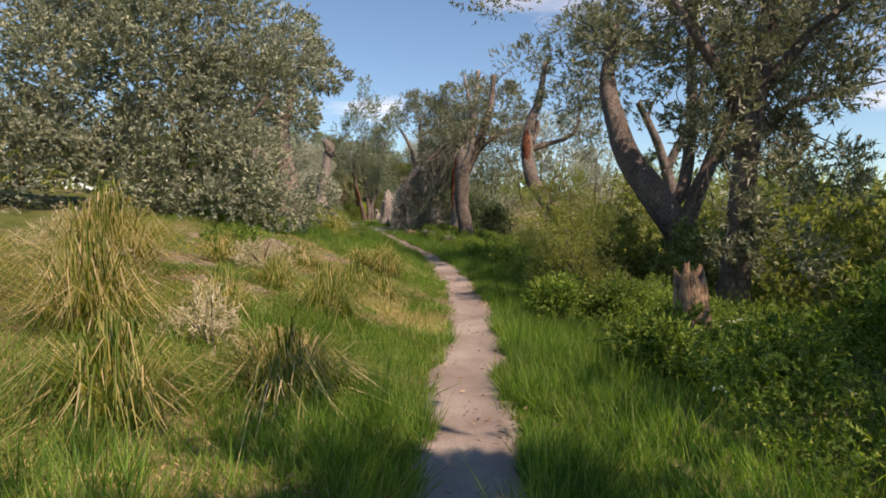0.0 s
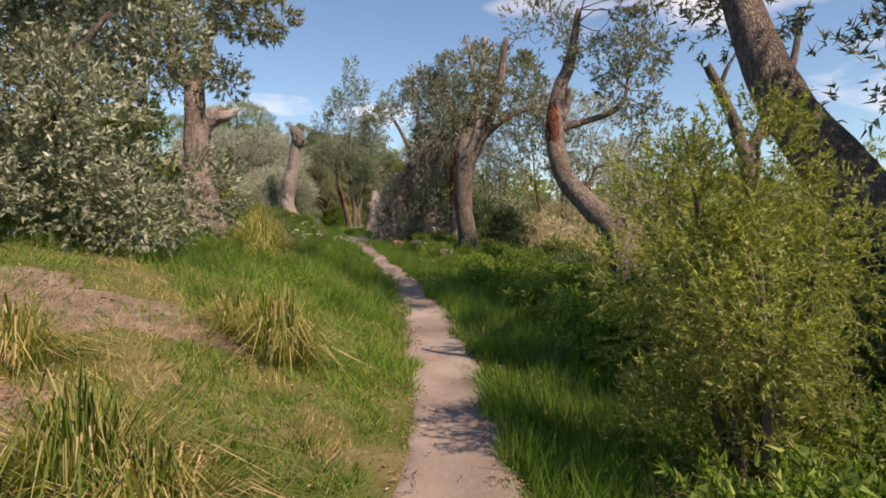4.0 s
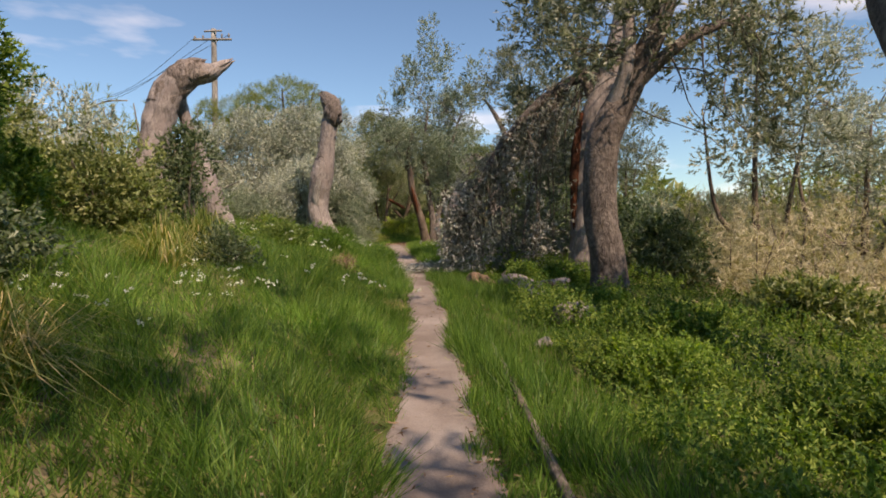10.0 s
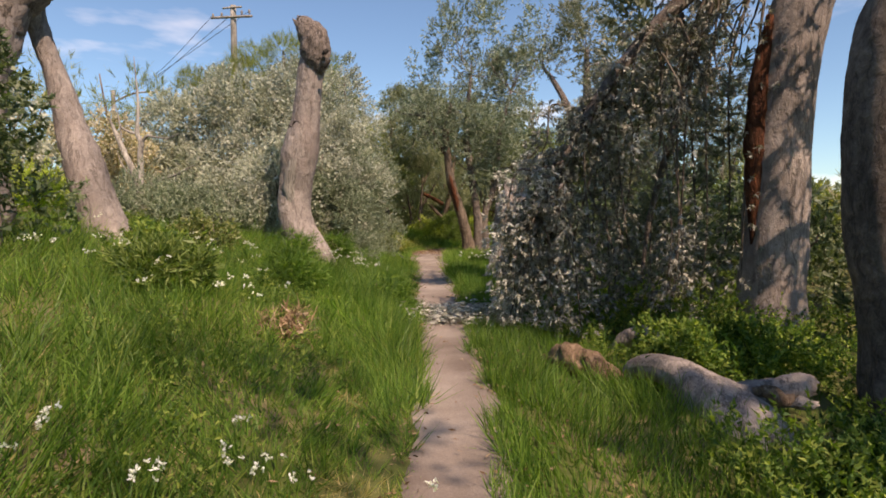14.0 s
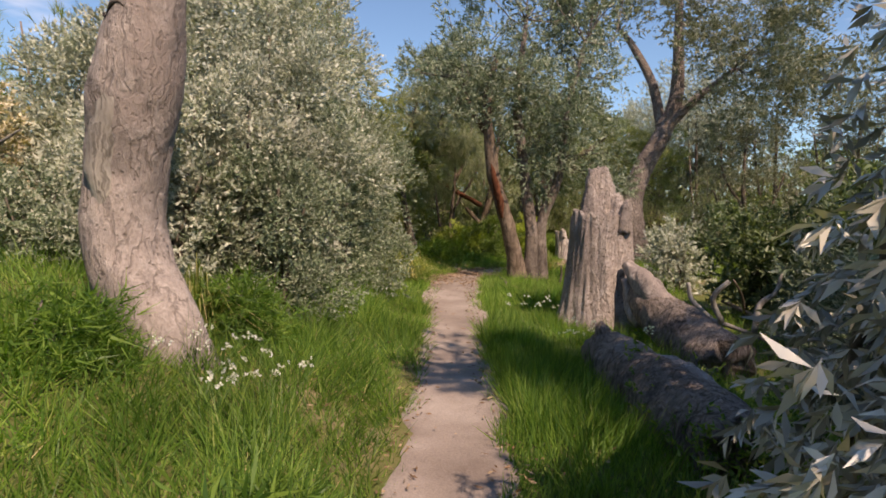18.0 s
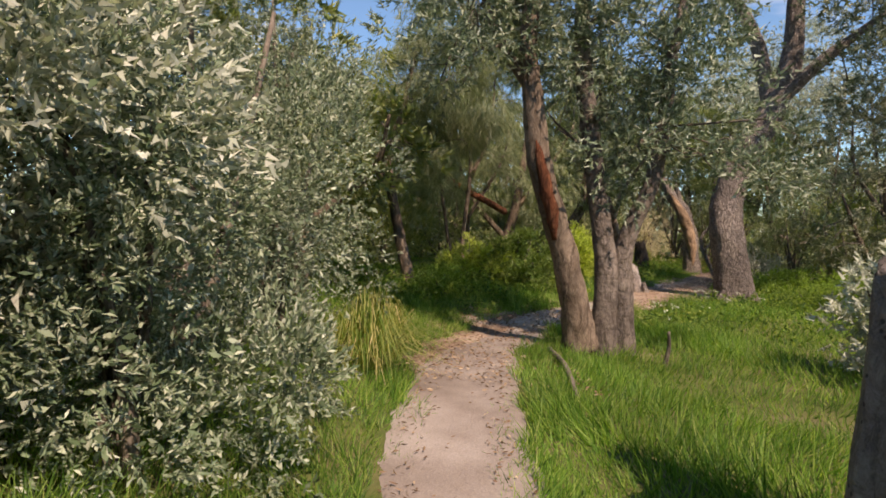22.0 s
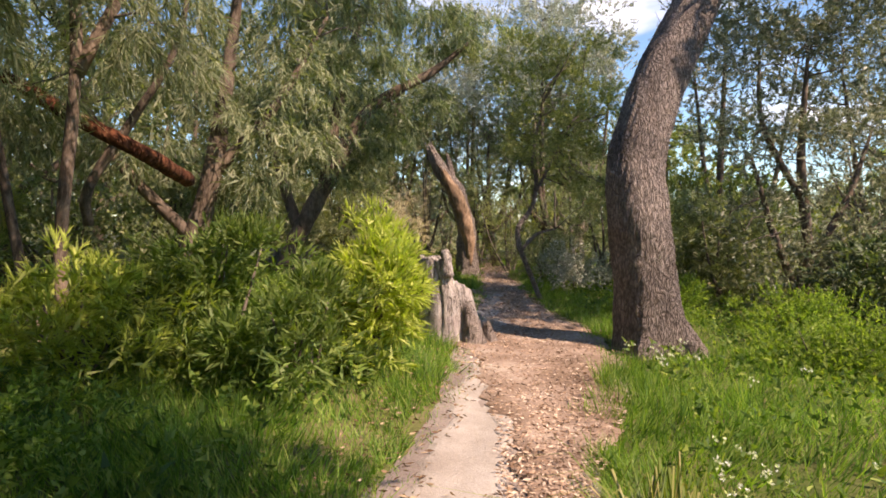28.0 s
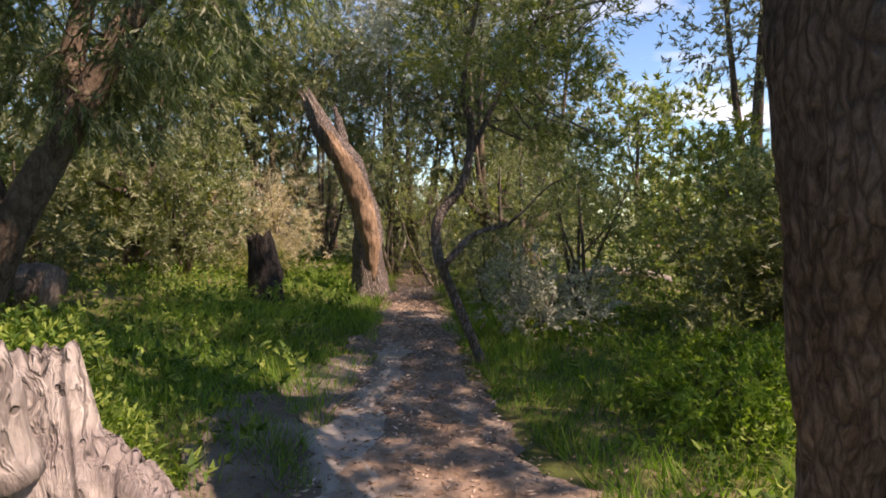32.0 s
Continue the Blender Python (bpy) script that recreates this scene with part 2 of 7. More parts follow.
    links.new(face.outputs[0], out.inputs["Surface"])
    return m


def earth(name, tones, scale=3.0, fine=60.0, bump=.4):
    """Soil or sand: broad patches over a fine grain."""
    m, nodes, links = material(name)
    place = nodes.new("ShaderNodeTexCoord")
    broad = add(nodes, "ShaderNodeTexNoise", Scale=scale, Detail=6.0, Roughness=.6)
    grit = add(nodes, "ShaderNodeTexNoise", Scale=fine, Detail=5.0, Roughness=.7)
    crumbs = add(nodes, "ShaderNodeTexVoronoi", Scale=fine * .6)
    for n in (broad, grit, crumbs):
        links.new(place.outputs["Object"], n.inputs["Vector"])
    tone = ramp(nodes, [(.3 + .4 * i / (len(tones) - 1), c) for i, c in enumerate(tones)])
    links.new(broad.outputs["Fac"], tone.inputs["Fac"])
    speck = ramp(nodes, [(.3, (.72, .7, .68)), (.7, (1.15, 1.13, 1.1))])
    links.new(grit.outputs["Fac"], speck.inputs["Fac"])
    both = nodes.new("ShaderNodeMixRGB")
    both.blend_type = "MULTIPLY"
    both.inputs[0].default_value = .8
    links.new(tone.outputs["Color"], both.inputs[1])
    links.new(speck.outputs["Color"], both.inputs[2])
    height = nodes.new("ShaderNodeMath")
    height.operation = "MULTIPLY_ADD"
    height.inputs[1].default_value = .5
    links.new(crumbs.outputs["Distance"], height.inputs[0])
    links.new(grit.outputs["Fac"], height.inputs[2])
    relief = add(nodes, "ShaderNodeBump", Strength=bump, Distance=.012)
    links.new(height.outputs["Value"], relief.inputs["Height"])
    face, out = add(nodes, "ShaderNodeBsdfPrincipled", Roughness=.95), nodes.new("ShaderNodeOutputMaterial")
    face.inputs["Specular IOR Level"].default_value = .15
    links.new(both.outputs["Color"], face.inputs["Base Color"])
    links.new(relief.outputs["Normal"], face.inputs["Normal"])
    links.new(face.outputs[0], out.inputs["Surface"])
    return m


GRASS = leafy("fresh_grass", [(.045, .105, .02), (.082, .175, .032), (.14, .255, .046), (.215, .33, .07), (.33, .37, .12)], .40, .5)
GRASS_DEEP = leafy("deep_grass", [(.042, .098, .02), (.074, .15, .03), (.125, .22, .042), (.195, .29, .062)], .35, .45)
DRY_BLADE = leafy("dry_tussock_blades", [(0.115, 0.147, 0.032), (0.184, 0.189, 0.042), (0.345, 0.284, 0.105), (0.517, 0.399, 0.21), (0.575, 0.452, 0.273)], .25, .5)
GREEN_BLADE = leafy("green_tussock_blades", [(.06, .11, .02), (.10, .15, .03), (.18, .21, .06), (.34, .30, .13)], .25, .45)
HERB = leafy("weed_leaves", [(.04, .085, .02), (.07, .135, .028), (.125, .205, .04), (.20, .27, .055), (.31, .36, .09)], .3, .65)
WEED = leafy("bright_weed_leaves", [(.08, .14, .028), (.14, .215, .045), (.22, .305, .065), (.34, .41, .11)], .4, .65)
SILVER = leafy("silver_bush_leaves", [(.22, .245, .19), (.29, .315, .25), (.37, .39, .315), (.46, .47, .39), (.60, .59, .51)], 0.2, .5, (1.05, 1.15, .75))
HEDGE = leafy("hedge_leaves", [(.083, .124, .064), (.128, .175, .10), (.188, .234, .148), (.278, .315, .22), (.435, .455, .36)], 0.14, .45, (1.05, 1.15, .75))
OLIVE = leafy("olive_green_leaves", [(0.085, 0.122, 0.041), (0.144, 0.184, 0.063), (0.241, 0.264, 0.105), (0.386, 0.386, 0.189)], .25, .4)
BANKSIA = leafy("banksia_leaves", [(.08, .102, .056), (.13, .153, .09), (.19, .206, .13), (.28, .283, .20), (.42, .41, .33)], 0.24, .42, (1.05, 1.15, .75))
PALE_LEAF = leafy("withered_silver_leaves", [(.22, .215, .185), (.34, .33, .29), (.48, .465, .415), (.64, .62, .57)], .05, .5)
# darker grey that puts shade into the hanging withered leaves
SHADE_LEAF = leafy("shaded_grey_leaves", [(.09, .095, .08), (.15, .15, .128), (.22, .218, .19), (.34, .335, .295)], .1, .5)
FEATHER = leafy("wattle_leaves", [(.095, .13, .042), (.17, .20, .07), (.27, .285, .105), (.40, .37, .18)], .35, .5)
SILVERTREE = leafy("silver_tree_leaves", [(.13, .155, .105), (.19, .215, .15), (.26, .285, .205), (.34, .36, .27), (.47, .475, .385)], 0.2, .45, (1.05, 1.15, .75))
WEEPING = leafy("drooping_wattle_leaves", [(0.100, 0.131, 0.070), (0.161, 0.187, 0.104), (0.244, 0.261, 0.161), (0.348, 0.348, 0.235)], .3, .5)
LONGLEAF = leafy("long_dark_leaves", [(.06, .10, .028), (.10, .155, .042), (.16, .22, .062), (.27, .32, .11)], .35, .45)
# drooping wattle tones darkened, so the crown's shade is in the leaf colour
SHADED_WATTLE = leafy("shaded_wattle_leaves", [(.075, .11, .06), (.125, .165, .09), (.20, .24, .14), (.32, .34, .23)], .3, .45)
YELLOWGREEN = leafy("young_wattle_leaves", [(.17, .22, .05), (.30, .35, .08), (.43, .47, .12), (.58, .60, .19)], .45, .5)
SCRUB = leafy("dry_scrub_twigs", [(0.312, 0.258, 0.180), (0.408, 0.348, 0.252), (0.516, 0.450, 0.336), (0.624, 0.552, 0.432)], .2, .7)
DARKLEAF = leafy("dark_shrub_leaves", [(.045, .075, .04), (.08, .115, .06), (.14, .18, .10), (.24, .27, .17)], .25, .4)
PETAL = leafy("white_petals", [(.6, .6, .62), (.75, .75, .78), (.8, .8, .8)], .3, .6)
YELLOW_PETAL = leafy("yellow_petals", [(.5, .38, .03), (.7, .55, .05)], .3, .6)
LITTER = leafy("leaf_litter", [(.09, .05, .03), (.17, .10, .06), (.26, .17, .10), (.38, .29, .2)], .05, .8)
CHIPS = leafy("wood_chips", [(.16, .10, .065), (.31, .205, .14), (.44, .32, .235), (.60, .49, .39)], 0, .85)
BARK_GREY = bark("grey_banksia_bark", (.125, .10, .088), (.215, .18, .16), (.33, .285, .255), 7, .8, .9, .25, lines=.3, reach=.04)
BARK_BROWN = bark("dark_furrowed_bark", (.215, .175, .156), (.385, .325, .298), (.60, .525, .485), 30, .28, 1.0, .5, lines=.3, reach=.05)
BARK_RED = bark("red_stripped_bark", (.07, .022, .012), (.17, .06, .03), (.30, .14, .08), 8, .2, .8, .5)
BARK_FINE = bark("smooth_brown_bark", (0.108, 0.078, 0.061), (0.203, 0.155, 0.121), (0.324, 0.263, 0.216), 10, .4, .4, .3)
DEAD_WOOD = bark("weathered_dead_wood", (.25, .215, .20), (.355, .312, .295), (.47, .425, .405), 9, .5, .7, .08, (.25, .205, .185), .38, .3, .03)
STUMP_WOOD = bark("pitted_stump_wood", (.285, .243, .225), (.43, .375, .352), (.57, .515, .49), 13, .8, 1.0, .1, (0.286, 0.237, 0.215), .25, .7, .045)
WHITE_WOOD = bark("bleached_stump_wood", (.33, .285, .262), (.50, .45, .425), (.66, .61, .585), 9, .25, .9, .12, (.30, .25, .235), .55, .6, .04)
LOG_BARK = bark("rough_log_bark", (0.189, 0.156, 0.138), (0.319, 0.269, 0.241), (0.448, 0.389, 0.354), 13, .6, 1.0, .22, None, .45, .2, .04)
HEARTWOOD = bark("split_heartwood", (.22, .13, .08), (.36, .245, .165), (.50, .385, .29), 12, .3, .8, .25)
CHARRED = bark("charred_wood", (.03, .026, .024), (.065, .056, .05), (.12, .105, .095), 8, .3, .8, .3)
POLE_WOOD = bark("grey_pole_timber", (.28, .26, .24), (.38, .36, .33), (.48, .46, .43), 5, .1, .3, .2)
TWIG = bark("thin_twigs", (.10, .08, .065), (.19, .16, .135), (.30, .26, .22), 14, .4, .3, .2)
SOIL = earth("grassy_soil", [(.055, .075, .02), (.085, .11, .03), (.14, .135, .055), (.26, .20, .135)], 1.0, 40, .6)
BARE_SOIL = earth("pinkish_bare_soil", [(.15, .115, .085), (.235, .18, .14), (.33, .265, .215)], 4.0, 45, 1.0)
TRACK = earth("trodden_sand", [(.175, .14, .121), (.27, .226, .20), (.385, .337, .306)], 1.1, 75, .5)
WHITE_SAND = earth("white_sand", [(0.276, 0.239, 0.207), (0.368, 0.331, 0.294), (0.460, 0.423, 0.386)], 2.2, 80, .4)
MULCH = earth("bark_mulch", [(.15, .10, .072), (.25, .178, .132), (.345, .257, .20), (.45, .38, .315)], 1.5, 45, .9)
DIRT = earth("grey_brown_earth", [(.12, .09, .07), (.19, .148, .12), (.275, .225, .19), (.36, .31, .27)], 1.6, 50, .8)
STONE = earth("grey_stone", [(.17, .155, .14), (.24, .22, .2), (.32, .3, .27)], 4, 40, .5)
EDGING = bark("weathered_edging_timber", (.16, .13, .10), (.27, .23, .19), (.38, .33, .28), 9, .1, .5, .3)
WIRE = earth("dark_wire", [(.05, .05, .05), (.07, .07, .07)], 5, 20, .1)


# ---- tools for building ----
RNG = np.random.default_rng(7)


def mesh(name, verts, quads, mat, parent=None, label="", smooth=False, tris=None):
    """One mesh object out of arrays of corners and faces."""
    verts = np.asarray(verts, np.float32)
    loops = [np.asarray(quads, np.int32).ravel()]
    sizes = [np.full(len(quads), 4, np.int32)]
    if tris is not None and len(tris):
        loops.append(np.asarray(tris, np.int32).ravel())
        sizes.append(np.full(len(tris), 3, np.int32))
    loops, sizes = np.concatenate(loops), np.concatenate(sizes)
    me = bpy.data.meshes.new(name)
    me.vertices.add(len(verts))
    me.vertices.foreach_set("co", verts.ravel())
    me.loops.add(len(loops))
    me.loops.foreach_set("vertex_index", loops)
    me.polygons.add(len(sizes))
    me.polygons.foreach_set("loop_start", np.r_[0, np.cumsum(sizes)[:-1]].astype(np.int32))
    me.polygons.foreach_set("loop_total", sizes)
    if smooth:
        me.polygons.foreach_set("use_smooth", np.ones(len(sizes), bool))
    me.materials.append(mat)
    me.update(calc_edges=True)
    ob = new(name, me)
    if parent:
        ob.parent = parent
        ob.matrix_parent_inverse = Matrix.Translation(-parent.location)
    if label:
        ob["label"] = label
    return ob


def base(name, at, label, category, group=""):
    """The Empty at the foot of a thing, in world coordinates."""
    ob = new(name)
    ob.location = at
    ob.empty_display_size = .2
    return tagged(ob, label, category, group)


def curve_points(points, steps):
    """A smooth line through points (rows of any width)."""
    p = np.asarray(points, float)
    p = np.vstack([2 * p[0] - p[1], p, 2 * p[-1] - p[-2]])
    out = []
    for i in range(1, len(p) - 2):
        t = np.linspace(0, 1, steps, endpoint=False)[:, None]
        a, b, c, d = p[i - 1 : i + 3]
        out.append(.5 * (2 * b + (c - a) * t + (2 * a - 5 * b + 4 * c - d) * t**2 + (3 * b - a - 3 * c + d) * t**3))
    return np.vstack(out + [p[-2:-1]])


def wobble(p, scale, seed=0.0):
    """A cheap smooth noise of places, about -1 to 1."""
    x, y, z = (p * scale).T
    return (np.sin(x * 1.7 + y * 1.1 + seed) * np.cos(z * 1.3 - x * .7 + seed * 2) + .6 * np.sin(y * 3.1 - z * 2.3 + seed * 3) * np.cos(x * 2.9 + z * .9)
            + .35 * np.sin(x * 6.1 + z * 5.3 + seed) * np.sin(y * 5.7 - seed)) / 1.6


def tube(points, radii, sides=10, steps=5, rough=.08, furrow=0.0, seed=0.0, flare=0.0, ridges=14, jag=0.0):
    """A limb: corners and faces of a bent, uneven tube with closed ends. furrow: depth of long bark ridges; jag: splintered height of its end."""
    pts = np.column_stack([np.asarray(points, float), np.asarray(radii, float)])
    line = curve_points(pts, steps)
    c, r = line[:, :3], np.maximum(line[:, 3], .002)
    way = np.gradient(c, axis=0)
    way /= np.linalg.norm(way, axis=1)[:, None] + 1e-9
    up = np.array([.3, .9, .2])
    side = np.cross(way, up)
    side /= np.linalg.norm(side, axis=1)[:, None] + 1e-9
    other = np.cross(way, side)
    a = np.linspace(0, 2 * np.pi, sides, endpoint=False)
    n = len(c)
    k = np.arange(n)[:, None] / max(1, n - 1)
    along = np.r_[0, np.cumsum(np.linalg.norm(np.diff(c, axis=0), axis=1))][:, None]
    ring = r[:, None] * np.ones_like(a)[None]
    if flare:
        ring = ring * (1 + flare * np.exp(-along / (r[0] * 1.6)) * (.65 + .35 * np.cos(a * 5 + seed * 7)[None]))
    dirs = side[:, None] * np.cos(a)[None, :, None] + other[:, None] * np.sin(a)[None, :, None]
    v = c[:, None] + dirs * ring[..., None]
    bumps = wobble(v.reshape(-1, 3), 1 / max(.12, r.mean() * 1.6), seed).reshape(n, sides)
    fine = wobble(v.reshape(-1, 3), 1 / max(.05, r.mean() * .45), seed + 3).reshape(n, sides)
    ring = ring * (1 + rough * bumps + rough * .5 * fine)
    if furrow:
        twist = a[None] + .35 * np.sin(along * 2.1 + seed) + .12 * np.sin(along * 9 + a[None] * 3)
        ring = ring + furrow * (np.abs(np.sin(twist * ridges / 2)) - .6) * (.7 + .5 * np.sin(along * 13 + a[None] * 9 + seed))
    v = c[:, None] + dirs * ring[..., None]
    if jag:
        teeth = wobble(np.column_stack([np.cos(a) * 2, np.sin(a) * 2, a * 0 + seed]), 1.3, seed) + .6 * np.sin(a * 7 + seed)
        lift = np.clip((k - .8) / .2, 0, 1) * jag * teeth[None]
        v = v + way[:, None] * lift[..., None]
    verts = np.vstack([v.reshape(-1, 3), c[:1], c[-1:] - way[-1:] * jag * .7])
    i, j = np.meshgrid(np.arange(n - 1), np.arange(sides), indexing="ij")
    j2 = (j + 1) % sides
    quads = np.stack([i * sides + j, i * sides + j2, (i + 1) * sides + j2, (i + 1) * sides + j], -1).reshape(-1, 4)
    s = np.arange(sides)
    tris = np.vstack([np.stack([(s + 1) % sides, s, s * 0 + n * sides], -1),
                      np.stack([(n - 1) * sides + s, (n - 1) * sides + (s + 1) % sides, s * 0 + n * sides + 1], -1)])
    return verts, quads, tris


def ragged_stump(name, at, high, radii, top, mat, parent, grooves=(), lean=(0, 0), sides=96, rows=44, pits=.02, squash=1.0, flare=.15, wall=.3, seed=1.0, tear=1.0):
    """A broken stump: radii from foot to top, top(x, y) gives the height of its torn rim, grooves are (angle, depth, width); hollow within."""
    a = np.linspace(0, 2 * np.pi, sides, endpoint=False)
    rim = np.array([top(math.cos(k), math.sin(k)) for k in a]) + tear * (.07 * wobble(np.column_stack([np.cos(a) * 5, np.sin(a) * 5, a * 0]), 1.6, seed) + .03 * wobble(np.column_stack([np.cos(a) * 9, np.sin(a) * 9, a * 0]), 2.9, seed + 4) + .018 * np.sign(np.sin(a * 13 + seed)) * np.abs(np.sin(a * 5 + seed)) + .03 * np.sin(a * 3 + 2 * seed))
    k = np.linspace(0, 1, rows)[:, None]
    z = k * rim[None]
    r = np.interp(z / high, np.linspace(0, 1, len(radii)), radii)
    r = r * (1 + flare * np.exp(-z / (radii[0] * .8)) * (.6 + .4 * np.cos(a * 5 + seed * 7)[None]))
    around = np.stack([np.cos(a)[None] * 3 + 0 * z, np.sin(a)[None] * 3 + 0 * z, z * .9], -1).reshape(-1, 3)
    for scale, share in ((1.0, 1.2), (2.6, .7), (6.0, .5)):
        r = r + pits * share * wobble(around * [1, 1, .5 if scale > 2 else 1], scale, seed + scale).reshape(r.shape)
    for at_angle, depth, width in grooves:
        off = np.angle(np.exp(1j * (a[None] - at_angle - .12 * np.sin(z * 4 + seed))))
        r = r - depth * np.exp(-(off / width) ** 2) * np.clip(.35 + z / high, 0, 1)
    r = np.maximum(r, .03)
    outer = np.stack([r * np.cos(a), r * np.sin(a) * squash, z], -1)
    rings = [outer]
    for inward, down in ((.82, .0), (.7, .05), (.5, wall * .8)):
        rings.append(np.stack([r[-1] * inward * np.cos(a), r[-1] * inward * np.sin(a) * squash, np.maximum(rim * (1 - .12 * (inward < .6)) - down - .03 * np.abs(np.sin(a * 6 + inward * 9)), .1)], -1)[None])
    v = np.concatenate(rings)
    n = len(v)
    mid = np.array([[0, 0, max(.1, rim.min() - wall)]])
    flat_v = np.vstack([v.reshape(-1, 3), mid])
    flat_v[:, 0] += lean[0] * flat_v[:, 2]
    flat_v[:, 1] += lean[1] * flat_v[:, 2]
    i, j = np.meshgrid(np.arange(n - 1), np.arange(sides), indexing="ij")
    j2 = (j + 1) % sides
    quads = np.stack([i * sides + j, i * sides + j2, (i + 1) * sides + j2, (i + 1) * sides + j], -1).reshape(-1, 4)
    c = np.arange(sides)
    tris = np.stack([(n - 1) * sides + c, (n - 1) * sides + (c + 1) % sides, c * 0 + n * sides], -1)
    return mesh(name, flat_v + np.asarray(at, float), quads, mat, parent, "", True, tris)


def limb(name, points, radii, mat, parent, label="", **how):
    v, q, t = tube(points, radii, **how)
    return mesh(name, v, q, mat, parent, label, True, t)


def unit(v):
    return v / (np.linalg.norm(v, axis=-1, keepdims=True) + 1e-9)


def blades(roots, ways, lengths, widths, fold=.12, droop=0.0, slim=False):
    """Leaves as long diamonds, bent a little, or as slim pointed blades: corners and faces."""
    n = len(roots)
    ways = unit(ways)
    across = unit(np.cross(ways, RNG.normal(size=(n, 3))))
    over = np.cross(across, ways)
    L, W = np.asarray(lengths)[:, None] * np.ones((n, 1)), np.asarray(widths)[:, None] * np.ones((n, 1))
    tip = roots + ways * L - np.array([0, 0, 1.0]) * L * droop
    if slim:
        v = np.stack([roots - across * W * .5, roots + across * W * .5, tip], 1).reshape(-1, 3)
        return v, np.arange(3 * n).reshape(n, 3)
    mid = roots + ways * L * .5 + over * L * fold
    v = np.stack([roots, mid - across * W * .5, tip, mid + across * W * .5], 1).reshape(-1, 3)
    return v, np.arange(4 * n).reshape(n, 4)


def sprays(centres, ways, count, reach, length, width, spread=.9, droop=0.0, slim=False):
    """Leaves set all along short twigs that start at centres."""
    n = len(centres)
    along = RNG.uniform(.1, 1, (n, count, 1))
    roots = (centres[:, None] + unit(ways)[:, None] * along * reach).reshape(-1, 3)
    turn = RNG.normal(size=(n, count, 3)) * spread
    d = (unit(ways)[:, None] + turn).reshape(-1, 3)
    L = length * RNG.uniform(.6, 1.25, n * count)
    W = width * RNG.uniform(.7, 1.3, n * count)
    return blades(roots, d, L, W, droop=droop, slim=slim)


def fill(blobs, number, hollow=.55, holes=.0, seed=0.0, lump=1.2, core=False):
    """Tips of twigs on leafy cushions that stand out of rounded masses, with gaps between them and an uneven outline; and their outward ways."""
    b = np.asarray(blobs, float)
    share = (b[:, 3] * b[:, 4] + b[:, 3] * b[:, 5] + b[:, 4] * b[:, 5])
    pick = RNG.choice(len(b), int(number * 1.7), p=share / share.sum())
    each = 12
    rng = np.random.default_rng(int(abs(seed) * 100) + len(b))
    boughs = unit(rng.normal(size=(len(b), each, 3)) + np.array([0, 0, .2])) * rng.uniform(.45, .92, (len(b), each, 1))
    thick = rng.uniform(.2, .4, (len(b), each))
    which = np.minimum((RNG.random(len(pick)) ** 1.25 * each).astype(int), each - 1)
    if core:
        d = unit(RNG.normal(size=(len(pick), 3)))
        p = b[pick, :3] + d * b[pick, 3:6] * (.62 * RNG.random(len(pick)) ** .5)[:, None]
    else:
        d = unit(RNG.normal(size=(len(pick), 3)) + boughs[pick, which] * .75 + np.array([0, 0, .25]))
        deep = 1 - (1 - hollow) * RNG.random(len(pick)) ** 2.2
        lumps = 1 + .22 * wobble(d * 2.2 + b[pick, :3], lump, seed) + .2 * wobble(d * 5 + b[pick, :3], lump * 2.2, seed + 2)
        p = b[pick, :3] + boughs[pick, which] * b[pick, 3:6] + d * b[pick, 3:6] * (thick[pick, which] * deep * lumps)[:, None]
        d = unit(d + .6 * boughs[pick, which])
    open_ = .8 * wobble(p, .95, seed + 5) + .6 * wobble(p, 2.1, seed + 9)
    keep = open_ > -1.1 + holes * 1.6
    keep &= p[:, 2] > ground(p[:, 0], p[:, 1]) + .03
    p, d = p[keep][:number], d[keep][:number]
    return p, unit(d + np.array([0, 0, .3]))


def foliage(name, parent, blobs, number, mat, leaf=(.09, .022), count=8, reach=.22, hollow=.55, holes=.15, seed=0.0, droop=0.0, hang=0.0, spread=.9, label="", inner=.22, slim=True):
    """Leaves of one plant: sprays on its cushions, and broader shaded leaves within."""
    p, d = fill(blobs, number, hollow, holes, seed)
    if hang:
        d = unit(d * (1 - hang) + np.array([0, 0, -1.0]) * hang)
    v, q = sprays(p, d, count, reach * .75, leaf[0], leaf[1] * (1.3 if slim else 1), spread, droop, slim)
    if inner:
        p2, d2 = fill(blobs, int(number * inner), 0, 0, seed + 1, core=True)
        v2, q2 = sprays(p2, d2, 4, reach * 1.2, min(leaf[0] * 1.25, .2), min(leaf[1] * 1.9, .07), 1.3, droop, slim)
        v, q = np.vstack([v, v2]), np.vstack([q, q2 + len(v)])
    return leaves_mesh(name, v, q, mat, parent, label)


def leaves_mesh(name, v, faces, mat, parent=None, label=""):
    none = np.zeros((0, 4), np.int32)
    return mesh(name, v, faces, mat, parent, label) if faces.shape[1] == 4 else mesh(name, v, none, mat, parent, label, False, faces)


